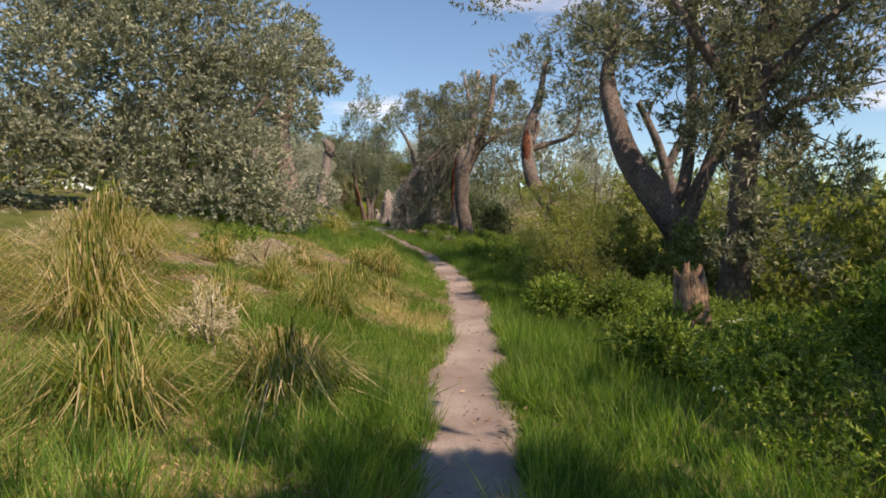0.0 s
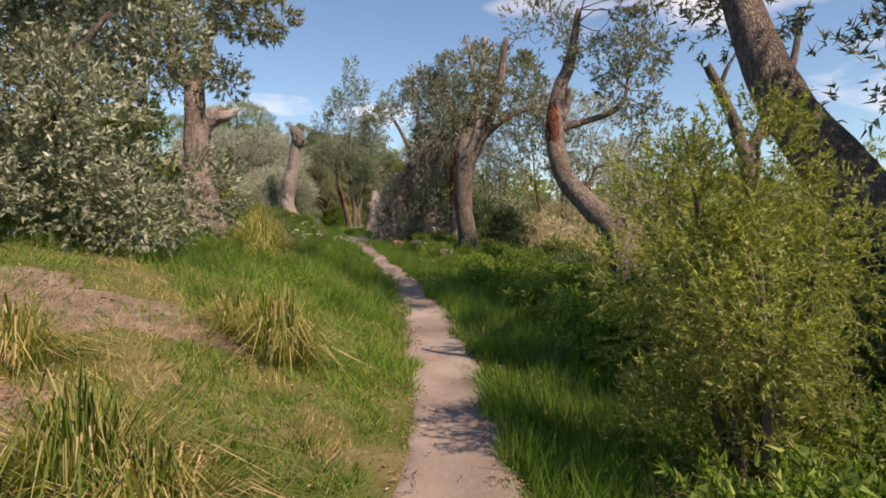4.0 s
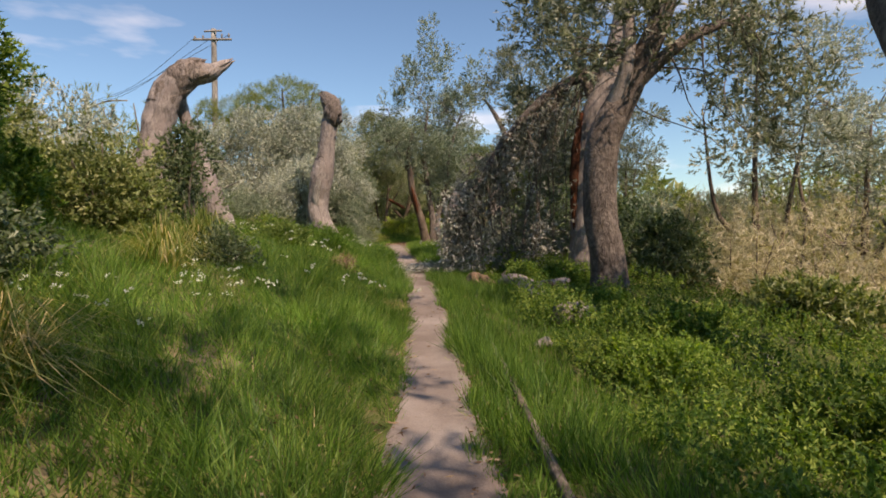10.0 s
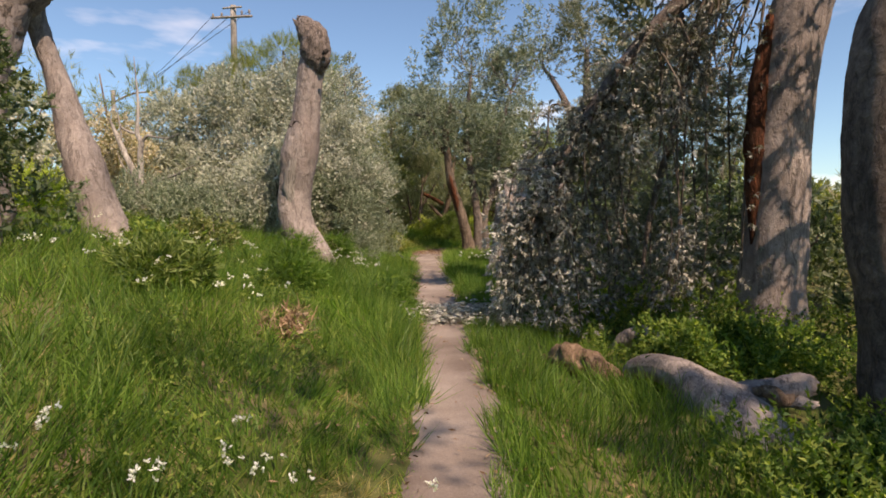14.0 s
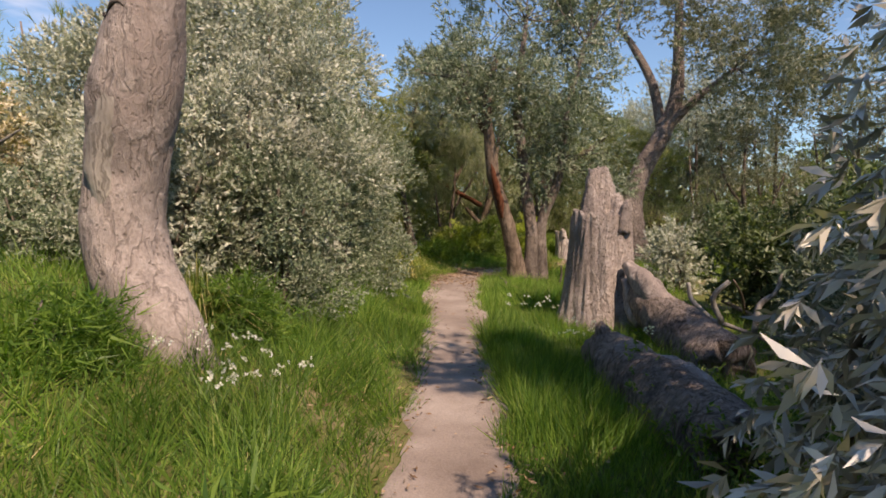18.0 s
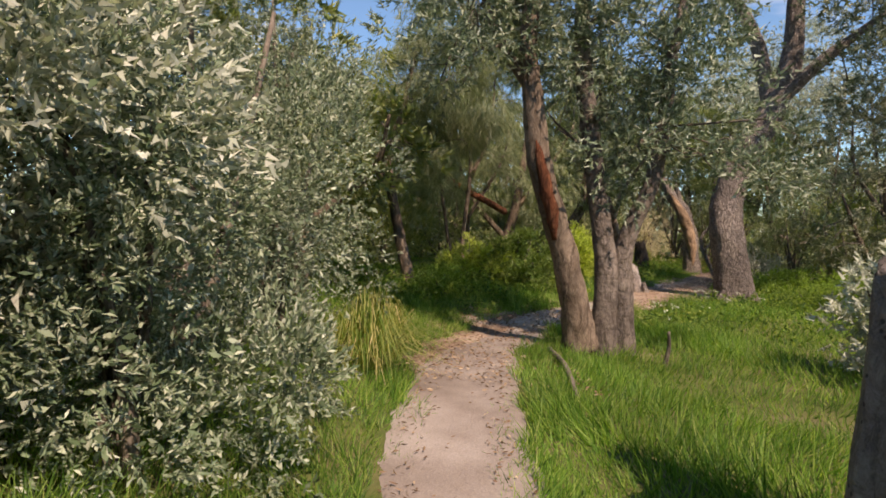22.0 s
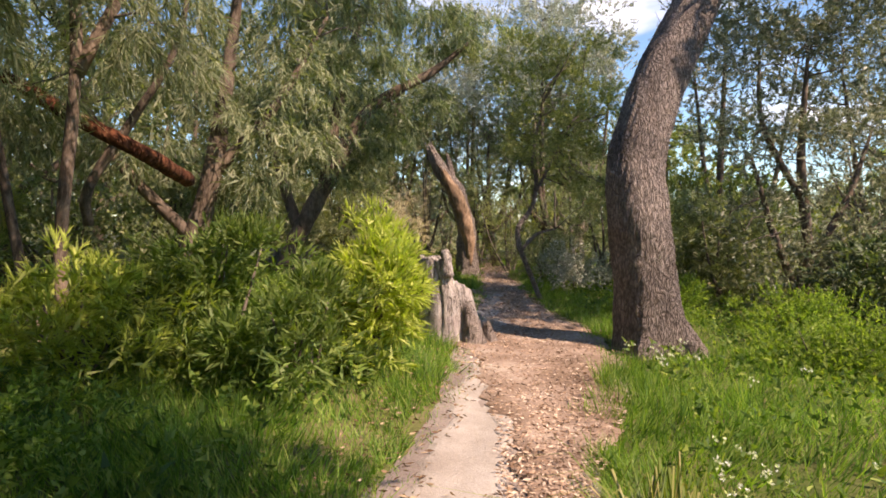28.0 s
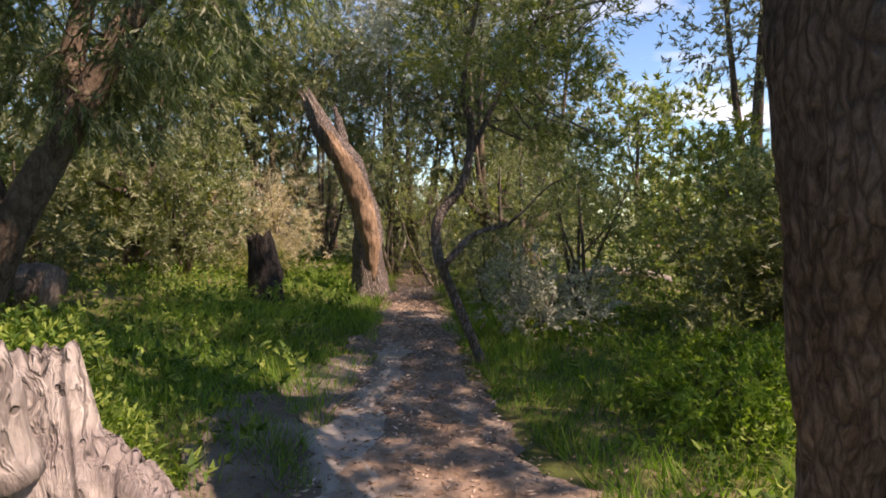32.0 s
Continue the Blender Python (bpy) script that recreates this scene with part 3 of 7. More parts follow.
def twigs(parent, roots, blobs, number, mat=TWIG, r=.016, seed=0):
    """Thin branches from given points out into the masses, each a part."""
    rng = np.random.default_rng(seed + 11)
    b = np.asarray(blobs, float)
    roots = np.asarray(roots, float)
    for i in range(number):
        g = b[rng.integers(len(b))]
        d = unit(rng.normal(size=3) + np.array([0, 0, .5]))
        end = g[:3] + d * g[3:6] * rng.uniform(.5, .95)
        near = roots[np.argsort(np.linalg.norm(roots - end, axis=1))[rng.integers(min(2, len(roots)))]]
        k = np.linalg.norm(end - near)
        if k > 2.2:
            continue
        bend = rng.normal(size=(2, 3)) * k * .13
        limb("branch", [near, near * .65 + end * .35 + bend[0], near * .3 + end * .7 + bend[1], end], [r * (.6 + .35 * k), r * (.45 + .2 * k), r * (.35 + .1 * k), r * .2], mat, parent, sides=5, steps=3, rough=.1)


def tussock(x, y, r, h, dry, number, label, seed, group="tussocks"):
    """A clump of long arching blades, partly green and partly dead. dry: the share of dead ones."""
    rng = np.random.default_rng(seed)
    z = gz(x, y)
    root_ob = base("tussock", (x, y, z), label, "tussock", group)
    for name, mat, n, low in (("green_tuft", GREEN_BLADE, int(number * (1 - dry)), 1.0), ("dry_tuft", DRY_BLADE, int(number * dry), .85)):
        a, out = rng.uniform(0, 6.28, n), rng.random(n) ** .6
        root = np.column_stack([x + np.cos(a) * r * .4 * out, y + np.sin(a) * r * .4 * out, np.zeros(n)])
        root[:, 2] = ground(root[:, 0], root[:, 1]) - .03
        way = np.column_stack([np.cos(a), np.sin(a), np.zeros(n)]) * (.25 + out)[:, None] + rng.normal(size=(n, 3)) * [.55, .55, 0]
        high, far = h * low * rng.uniform(.5, 1.15, n) * (1.1 - .5 * out), r * (.1 + .6 * out) * rng.uniform(.5, 1.3, n)
        curl = rng.uniform(.2, 1.0, n)
        side = unit(np.cross(way, [0, 0, 1.0]))
        sway = rng.normal(size=n) * .12
        wide = rng.uniform(.003, .0065, n)
        rows = []
        for up, go, w in ((0, 0, .8), (.66, .16, 1), (1.0, .5, .8), (.95, 1.1, .1)):
            sink = 1 - (curl * .75 if go > 1 else 0)
            c = root + (way * (far * go)[:, None]) + side * (sway * go * high)[:, None]
            c[:, 2] += high * up * sink
            c[:, 2] = np.maximum(c[:, 2], root[:, 2] + .02)
            rows += [c - side * (wide * w)[:, None], c + side * (wide * w)[:, None]]
        v = np.stack(rows, 1).reshape(-1, 3)
        m = np.arange(n)[:, None] * 8
        q = np.vstack([m + np.array([k, k + 1, k + 3, k + 2]) for k in (0, 2, 4)])
        mesh(name, v, q, mat, root_ob)
    return root_ob


# ---- ground and track ----
def spaced(near0, near1, step, far):
    inner = np.arange(near0, near1 + step, step)
    out = np.cumsum(step * 1.28 ** np.arange(1, 60))
    out = out[out < far]
    return np.r_[near0 - out[::-1], inner, near1 + out]


def sheet(xs, ys):
    x, y = np.meshgrid(xs, ys)
    v = np.column_stack([x.ravel(), y.ravel(), ground(x, y).ravel()])
    n, m = len(xs), len(ys)
    i, j = np.meshgrid(np.arange(m - 1), np.arange(n - 1), indexing="ij")
    return v, np.stack([i * n + j, i * n + j + 1, (i + 1) * n + j + 1, (i + 1) * n + j], -1).reshape(-1, 4)


gv, gq = sheet(spaced(-15, 12, .4, 900), spaced(-8, 70, .5, 900))
tagged(mesh("ground", gv, gq, SOIL, smooth=True), "soil with thin grass and dead leaves on a bank", "ground", kind="structure")


def strip(name, y0, y1, mat, left, right, lift, label, seed, crown=.005, rag=1.0):
    """A strip of bare ground along the track; left and right give its edges beside the track's middle."""
    ys = np.arange(y0, y1, .09)
    u = np.linspace(0, 1, 15)
    mid = track_x(ys)
    ragged = lambda s: .03 * np.sin(ys * 1.9 + s) + .016 * np.sin(ys * 5.9 + 2 * s) + .012 * np.sin(ys * 13.7 + s) + .01 * np.sin(ys * 31 + s)
    lo, hi = mid + left(ys) + rag * ragged(seed), mid + right(ys) + rag * ragged(seed + 4)
    x = lo[:, None] + (hi - lo)[:, None] * u[None]
    y = ys[:, None] * np.ones_like(u)[None]
    edge = np.minimum(u, 1 - u)[None] * 2
    z = ground(x, y) + lift - .03 * (1 - np.clip(edge * 5, 0, 1)) - .02 * edge + crown * wobble(np.stack([x, y, 0 * x], -1).reshape(-1, 3), 2.6, seed).reshape(x.shape)
    n, m = len(u), len(ys)
    i, j = np.meshgrid(np.arange(m - 1), np.arange(n - 1), indexing="ij")
    q = np.stack([i * n + j, i * n + j + 1, (i + 1) * n + j + 1, (i + 1) * n + j], -1).reshape(-1, 4)
    return tagged(mesh(name, np.stack([x, y, z], -1).reshape(-1, 3), q, mat, smooth=True), label, "path", kind="structure")


def bare_patch(x, y, rx, ry, seed):
    """A ragged patch of bare soil that lies on the ground."""
    a, u = np.linspace(0, 2 * np.pi, 72, endpoint=False), np.linspace(0, 1, 12)
    rim = 1 + .18 * np.sin(a * 3 + seed) + .1 * np.sin(a * 7 + 2 * seed) + .06 * np.sin(a * 17 + seed)
    px, py = x + rx * rim[None] * np.cos(a)[None] * u[:, None], y + ry * rim[None] * np.sin(a)[None] * u[:, None]
    pz = ground(px, py) + .009 - .04 * np.clip(u[:, None] * 5 - 4, 0, 1) + .01 * wobble(np.stack([px, py, 0 * px], -1).reshape(-1, 3), 3.0, seed).reshape(px.shape)
    i, j = np.meshgrid(np.arange(11), np.arange(72), indexing="ij")
    j2 = (j + 1) % 72
    q = np.stack([i * 72 + j, (i + 1) * 72 + j, (i + 1) * 72 + j2, i * 72 + j2], -1).reshape(-1, 4)
    return tagged(mesh("bare_soil", np.stack([px, py, pz], -1).reshape(-1, 3), q, BARE_SOIL, smooth=True), "worn patch of bare pinkish soil on the bank", "soil", kind="structure")


PATCHES = ((-3.2, 10.8, 1.9, 1.0, 1.0), (-4.4, 8.6, 1.3, .6, 3.0), (-2.1, 9.0, .7, .35, 4.0), (-2.6, 7.0, .6, .4, 5.0), (-1.6, 5.2, .45, .35, 6.0))
for patch in PATCHES:
    bare_patch(*patch)

HALF_Y = [-10, 4, 12, 20, 26, 29, 33, 37, 40, 43, 46, 50, 60, 80]
HALF_L = [1.15 * k for k in (.3, .3, .29, .28, .27, .33, .36, .45, .5, .5, .65, .42, .38, .35)]
HALF_R = [1.15 * k for k in (.3, .3, .32, .30, .29, .33, .40, .48, .45, .6, .85, .42, .36, .35)]
edge_l, edge_r = (lambda y: -np.interp(y, HALF_Y, HALF_L)), (lambda y: np.interp(y, HALF_Y, HALF_R))
strip("path", -8, 47, TRACK, edge_l, edge_r, .035, "narrow trodden track of pale brown sand", 1.0)
strip("path_sand", 39.2, 45.4, WHITE_SAND, lambda y: np.interp(y, [39.2, 40.5, 43.5, 45.4], [.05, -.45, -.5, -.3]), lambda y: np.interp(y, [39.2, 40.5, 42, 43.5, 45.4], [.1, .35, .2, .05, -.3]), .047, "stretch of loose whitish sand on the track", 2.0, rag=2.0)
strip("path_mulch", 41.0, 48.6, MULCH, lambda y: np.interp(y, [41, 42, 43.2, 44.6, 45.6, 47, 48.6], [.4, .15, -.05, -.35, -.75, -.5, .1]), lambda y: np.interp(y, [41, 42, 43, 45, 46.5, 47.5, 48.6], [.5, .55, .8, 1.2, .9, .5, .2]), .062, "track covered with brown bark mulch and leaves", 3.0, rag=2.6)
strip("path_dirt", 45.6, 75, DIRT, lambda y: np.interp(y, [45.6, 46.4, 48, 50, 52, 60], [-.2, -1.0, -1.25, -.85, -.5, -.4]), lambda y: np.interp(y, [45.6, 47, 49, 52, 60], [.2, .55, .5, .45, .4]), .05, "grey-brown trodden earth strewn with dead leaves", 7.0, rag=2.6)
strip("path_sand", 46.6, 50.5, WHITE_SAND, lambda y: np.interp(y, [46.6, 48, 50.5], [-.35, -.6, -.3]), lambda y: np.interp(y, [46.6, 48, 49.4, 50.5], [-.3, -.2, -.15, -.28]), .062, "streak of pale sand on the shaded track", 9.0, rag=3.0)
strip("path_leaves", 36.6, 41.2, MULCH, lambda y: np.interp(y, [36.6, 38, 39.5, 41.2], [-.45, -1.1, -1.2, -.7]), lambda y: np.interp(y, [36.6, 38, 39.5, 41.2], [-.42, -.25, -.1, -.6]), .047, "brown leaf mulch beside the bend of the track", 6.0, rag=2.5)


# ---- trees and shrubs ----
def tree(name, label, category, stems, crown=None, mat=BARK_GREY, group=""):
    """A tree: stems are (part name, points, radii, options); crown is a list of (blobs, options)."""
    foot = stems[0][1][0]
    root = base(name, (foot[0], foot[1], min(foot[2], gz(foot[0], foot[1]))), label, category, group)
    trunk = None
    for part_name, points, radii, how in stems:
        how = dict(how)
        on = trunk if part_name in ("scar", "torn_strip", "peeling_bark", "bare_patch", "torn_wood", "branch_stub", "broken_prong") else root
        made = limb(part_name, points, radii, how.pop("mat", mat), on, how.pop("label", ""), **how)
        trunk = trunk or made
    for blobs, how in crown or ():
        how = dict(how)
        n = how.pop("number")
        tips = np.vstack([curve_points(s[1], 4)[-10:] for s in stems if s[0] in ("trunk", "stem", "limb")])
        wood = how.pop("twigs", 24)
        if wood:
            twigs(root, tips, blobs, wood, seed=int(n))
        foliage("crown", root, blobs, n, **how)
    return root


def shrub(name, label, x, y, r, h, mat, number=700, group="", seed=0, category="shrub", **how):
    """A shrub of several leafy masses on a few stems."""
    rng = np.random.default_rng(int(seed * 7 + x * 31 + y * 17) % 99991)
    z = gz(x, y)
    root = base(name, (x, y, z), label, category, group)
    blobs = []
    for i in range(6):
        a, d = rng.uniform(0, 6.28), r * rng.uniform(.25, .65) * (i > 0)
        top = h * rng.uniform(.6, 1.0) if i else h
        b = r * rng.uniform(.42, .65)
        tall = max(b * .7, top * rng.uniform(.24, .36))
        blobs.append((x + d * math.cos(a), y + d * math.sin(a), z + max(top - tall, tall * .7), b, b * rng.uniform(.8, 1.2), tall))
    for i in range(5):
        a, d = i * 1.26 + rng.uniform(0, .8), r * rng.uniform(.35, .7)
        b, tall = r * rng.uniform(.35, .5), h * rng.uniform(.18, .28)
        px, py = x + d * math.cos(a), y + d * math.sin(a)
        blobs.append((px, py, gz(px, py) + tall * rng.uniform(.5, 1.2), b, b, tall))
    for i in range(6):
        a, end = rng.uniform(0, 6.28), blobs[i]
        p0 = np.array([x + .08 * r * math.cos(a), y + .08 * r * math.sin(a), z - .05])
        p2 = np.array(end[:3]) + [0, 0, end[5] * .7]
        limb("stem", [p0, p0 * .6 + p2 * .4 + rng.normal(size=3) * .08 * r, p2], [.012 + .012 * h, .008 + .008 * h, .004 + .003 * h], TWIG, root, sides=6, steps=4, rough=.1)
    foliage("leaves", root, blobs, number, mat, seed=seed + x, **how)
    return root


# the lone silver tree at the start
tree("silver_tree", "large dense silver-leaved tree with dark hollows inside", "tree",
     [("trunk", [(-6.2, 14, 1.2), (-6.1, 14, 2.6), (-5.9, 14.1, 4.4), (-6, 14, 6)], [.22, .18, .12, .05], {}),
      ("limb", [(-6.1, 14, 2.2), (-4.9, 13.8, 3.2), (-4, 13.8, 4.2)], [.12, .08, .03], {}),
      ("limb", [(-6.1, 14, 2.0), (-7.6, 13, 3), (-8.6, 12.4, 4)], [.12, .08, .03], {})],
     [([(-4.7, 14.2, 2.1, 1.8, 1.6, 1.2), (-4.75, 14.4, 4.0, 1.7, 1.6, 1.7), (-5.2, 14.3, 5.6, 2.0, 1.8, 1.7), (-7, 13.6, 5.4, 2.2, 2, 2.2), (-7.4, 13, 3, 1.6, 1.5, 1.1),
        (-9.2, 11.8, 2.6, 2, 1.7, 1.4), (-9, 12.4, 5, 2.2, 2, 2), (-4.1, 13.4, 1.7, 1.1, .9, .7), (-5.4, 12.9, 1.9, 1.3, .9, .7), (-6.8, 12.5, 2.3, 1.3, 1, 1.0), (-5.6, 13.0, 3.3, 1.4, 1.0, 1.1), (-4.7, 13.4, 2.9, 1.3, 1.0, 1.0), (-7.6, 12.4, 4.3, 1.6, 1.2, 1.3), (-6.2, 12.6, 4.9, 1.5, 1.2, 1.2), (-5.3, 13.2, 6.8, 1.6, 1.4, 1.2), (-7.6, 12.8, 6.9, 1.8, 1.5, 1.3), (-8.4, 11.6, 3.3, 1.2, 1, .9)],
       dict(number=11500, inner=.4, mat=SILVERTREE, leaf=(.09, .03), count=13, reach=.36, spread=.6, holes=.36, seed=1.0))])

# a banksia with a leaning fork
tree("banksia_tree", "old banksia with a leaning forked grey-brown trunk", "tree",
     [("trunk", [(4.95, 11.5, -.25), (4.84, 11.6, .5), (4.73, 11.6, .91), (4.2, 11.8, 1.81), (3.76, 12.1, 2.57), (3.56, 12.5, 3.47), (3.48, 12.8, 4.35), (3.7, 13, 5.58)], [.34, .31, .30, .29, .25, .21, .16, .08], dict(mat=BARK_BROWN, sides=20, steps=8, rough=.07, flare=.3)),
      ("limb", [(4.72, 11.6, 1.26), (4.87, 11.6, 1.8), (5.19, 11.7, 2.47), (5.85, 11.9, 3.97), (6.25, 12, 5.26), (6.5, 12, 6.34)], [.17, .16, .14, .12, .09, .05], dict(mat=BARK_BROWN, sides=12)),
      ("limb", [(5.24, 11.8, 2.48), (5.81, 11.8, 2.91), (6.34, 11.8, 3.08), (6.57, 11.8, 3.46), (7.14, 11.8, 3.73), (7.88, 11.8, 3.89)], [.11, .10, .09, .08, .07, .04], dict(mat=BARK_BROWN, sides=10)),
      ("limb", [(4.36, 11.7, 1.59), (4.81, 12, 2.05), (5.07, 12.3, 3.55), (5.15, 12.6, 4.76), (5.29, 12.8, 5.98), (5.38, 13, 6.99)], [.13, .13, .11, .09, .07, .05], dict(sides=10))],
     # the last three masses are out of view, added to dapple the bank with shade
     [([(3.4, 13, 4.6, 1.5, 1.3, 1.0), (4.2, 13.2, 5.6, 1.6, 1.4, 1.1), (5.0, 12.1, 2.9, 1.1, .9, .6), (6.1, 12.2, 4.6, 1.3, 1.2, .9), (7.4, 11.9, 4.3, 1.4, 1.2, .9), (6.6, 12.3, 6.2, 1.8, 1.5, 1), (8.6, 12, 5.4, 1.6, 1.4, 1.2), (5, 13, 7.3, 1.8, 1.6, 1), (4.7, 11.2, 3.4, .9, .7, .6), (5.9, 11.1, 3.6, 1.0, .8, .7), (7.2, 11.2, 5.2, 1.3, 1.1, .9), (3.2, 13.4, 7.6, 1.4, 1.2, .7), (1.8, 14.2, 8.0, 1.2, 1.1, .6), (2.9, 15.4, 8.2, 1.2, 1.1, .6)],
       dict(number=5000, mat=BANKSIA, leaf=(.11, .023), count=12, reach=.24, holes=.42, hollow=.3, seed=2.0, twigs=60))])

# a banksia bent like a swan's neck
tree("banksia_tree", "bent grey banksia with a torn red scar high on its trunk", "tree",
     [("trunk", [(3.95, 17.9, -.35), (3.93, 18.1, .1), (3.96, 18.3, .78), (3.83, 18.7, 1.28), (3.45, 19.3, 1.85), (3.04, 19.9, 2.5), (2.9, 20.3, 3.2), (2.9, 20.7, 3.93), (3.12, 21.2, 4.89), (3.43, 21.6, 5.59), (3.7, 21.8, 7)], [.40, .36, .31, .28, .25, .235, .22, .21, .18, .14, .07], dict(sides=28, steps=10, rough=.05, flare=.12, furrow=.008, ridges=20)),
      ("scar", [(2.9, 20.06, 2.85), (2.84, 20.28, 3.35), (2.83, 20.5, 3.8), (2.9, 20.78, 4.25), (3.02, 21.02, 4.65)], [.04, .12, .15, .14, .05], dict(mat=BARK_RED, sides=20, steps=8, rough=.2, furrow=.015, ridges=9, label="torn red-brown scar")),
      ("limb", [(3.0, 20.9, 3.8), (3.66, 21, 3.99), (4.32, 21, 4.21), (4.68, 21, 4.58), (4.76, 21, 5.33)], [.12, .09, .07, .05, .03], dict(sides=10)),
      ("branch_stub", [(3.35, 19.5, 2.2), (3.55, 19.5, 2.5), (3.62, 19.5, 2.72), (3.8, 19.5, 2.78)], [.06, .05, .045, .03], dict(sides=8)),
      ("branch_stub", [(3.05, 20.7, 4.0), (3.25, 20.9, 4.4), (3.32, 21, 4.8)], [.10, .09, .06], dict(sides=10, jag=.08))],
     # the last two masses are added only for their shadow on the bank
     [([(4.7, 21, 4.7, .9, .9, .6), (5.2, 21.1, 4.0, .8, .7, .5), (4.4, 21.2, 5.6, 1.1, 1, .6), (5.2, 21.6, 6.2, 1.2, 1.1, .8), (5.8, 20.8, 7.4, 1.5, 1.4, .9), (4.6, 20.2, 7.8, 1.4, 1.3, .8), (1.7, 19.6, 8.3, 1.2, 1.1, .6), (1.0, 18.0, 8.2, .9, .9, .5)],
       dict(number=1700, mat=BANKSIA, leaf=(.11, .024), count=12, reach=.26, holes=.46, hollow=.3, seed=3.0, twigs=40))])

# the twin banksias and their hanging branch
tree("banksia_tree", "tall banksia with pale grey bark and a torn hollow side", "tree",
     [("trunk", [(.68, 28.1, .2), (.70, 28.15, .55), (.69, 28.2, 1.2), (.72, 28.2, 1.8), (.78, 28.2, 3.3), (.9, 28.2, 4.1), (1.2, 28.3, 5.0), (1.5, 28.5, 6.4), (1.7, 28.7, 8.4)], [.45, .38, .345, .335, .33, .31, .27, .18, .08], dict(mat=DEAD_WOOD, sides=32, steps=10, rough=.05, flare=.14, furrow=.006, ridges=15)),
      ("torn_strip", [(.46, 28.02, 1.7), (.45, 28.0, 2.5), (.49, 28.0, 3.4), (.60, 28.0, 4.2)], [.03, .09, .10, .04], dict(mat=BARK_RED, sides=18, steps=8, rough=.2, furrow=.012, ridges=7, label="dark red torn wood")),
      ("limb", [(1.0, 28.2, 4.2), (.6, 28.3, 5.2), (.3, 28.5, 6.2), (.2, 28.6, 7.0)], [.14, .11, .07, .03], dict(sides=12, rough=.12)),
      ("hanging_branch", [(1.05, 28.25, 4.9), (.6, 28.2, 5.0), (-.1, 28.0, 4.6), (-.8, 27.8, 3.9), (-1.35, 27.6, 3.1), (-1.75, 27.5, 2.2), (-2.05, 27.4, 1.35)], [.13, .12, .10, .08, .06, .045, .02], dict(sides=12, rough=.1)),
      ("hanging_branch", [(.3, 28.1, 4.9), (-.1, 28.4, 4.0), (-.35, 28.5, 3.0), (-.6, 28.5, 2.0), (-.7, 28.5, 1.2)], [.08, .065, .05, .035, .015], dict(sides=10, rough=.1))],
     [([(.9, 28.3, 7.2, 1.3, 1.2, .9), (-.4, 28.4, 6.4, 1.1, 1, .8), (2.6, 29.2, 7.0, 1.5, 1.3, 1.1), (.3, 28.2, 5.6, .9, .8, .6), (3.4, 29.2, 5.6, 1.2, 1, .8), (-.3, 28.8, 4.4, .9, .7, .7), (.1, 28.9, 3.3, .7, .5, .7), (-.7, 28.9, 3.0, .8, .6, .8), (-.2, 29, 2.0, .8, .5, .8)],
       dict(number=2700, mat=BANKSIA, leaf=(.11, .024), count=12, reach=.27, holes=.36, hollow=.3, seed=4.0, twigs=60))])
tree("banksia_tree", "tall banksia with a smooth grey trunk beside its twin", "tree",
     [("trunk", [(1.06, 25.65, .2), (1.0, 25.65, .56), (.93, 25.65, 1.28), (.81, 25.65, 2), (.83, 25.65, 3.07), (.98, 25.65, 3.56), (1.3, 25.65, 4.2), (1.9, 25.5, 5.6), (2.2, 25.8, 7.5)], [.37, .33, .30, .29, .29, .28, .24, .16, .08], dict(sides=28, steps=10, rough=.04, flare=.12, furrow=.006, ridges=18)),
      ("limb", [(.95, 25.65, 3.6), (1.25, 25.4, 4.6), (1.2, 25.6, 6), (.9, 25.8, 7.5)], [.15, .12, .08, .04], dict(mat=DEAD_WOOD, sides=14, rough=.12)),
      ("limb", [(1.2, 25.65, 4.0), (2.2, 25.6, 4.9), (3.4, 26, 5.4)], [.13, .1, .05], dict(sides=10))],
     [([(2.2, 26, 5.6, 1.4, 1.2, .9), (3.5, 26.2, 5.0, 1.3, 1.1, .9), (4.3, 26.6, 4.0, 1.0, 1, .8), (3.6, 27, 8.2, 1.4, 1.3, 1.1), (3.2, 25.8, 3.5, .8, .7, .6), (4.6, 26.4, 3.0, .8, .7, .7), (3.0, 25.4, 4.6, .8, .8, .6), (.5, 25.2, 4.6, .8, .7, .5), (1.7, 25.0, 4.9, .9, .8, .6), (.2, 25.6, 5.5, .9, .8, .6), (1.2, 25.4, 6.4, 1.0, .9, .7)],
       dict(number=1300, mat=BANKSIA, leaf=(.13, .028), count=12, reach=.27, holes=.3, hollow=.3, seed=5.0, twigs=60))])

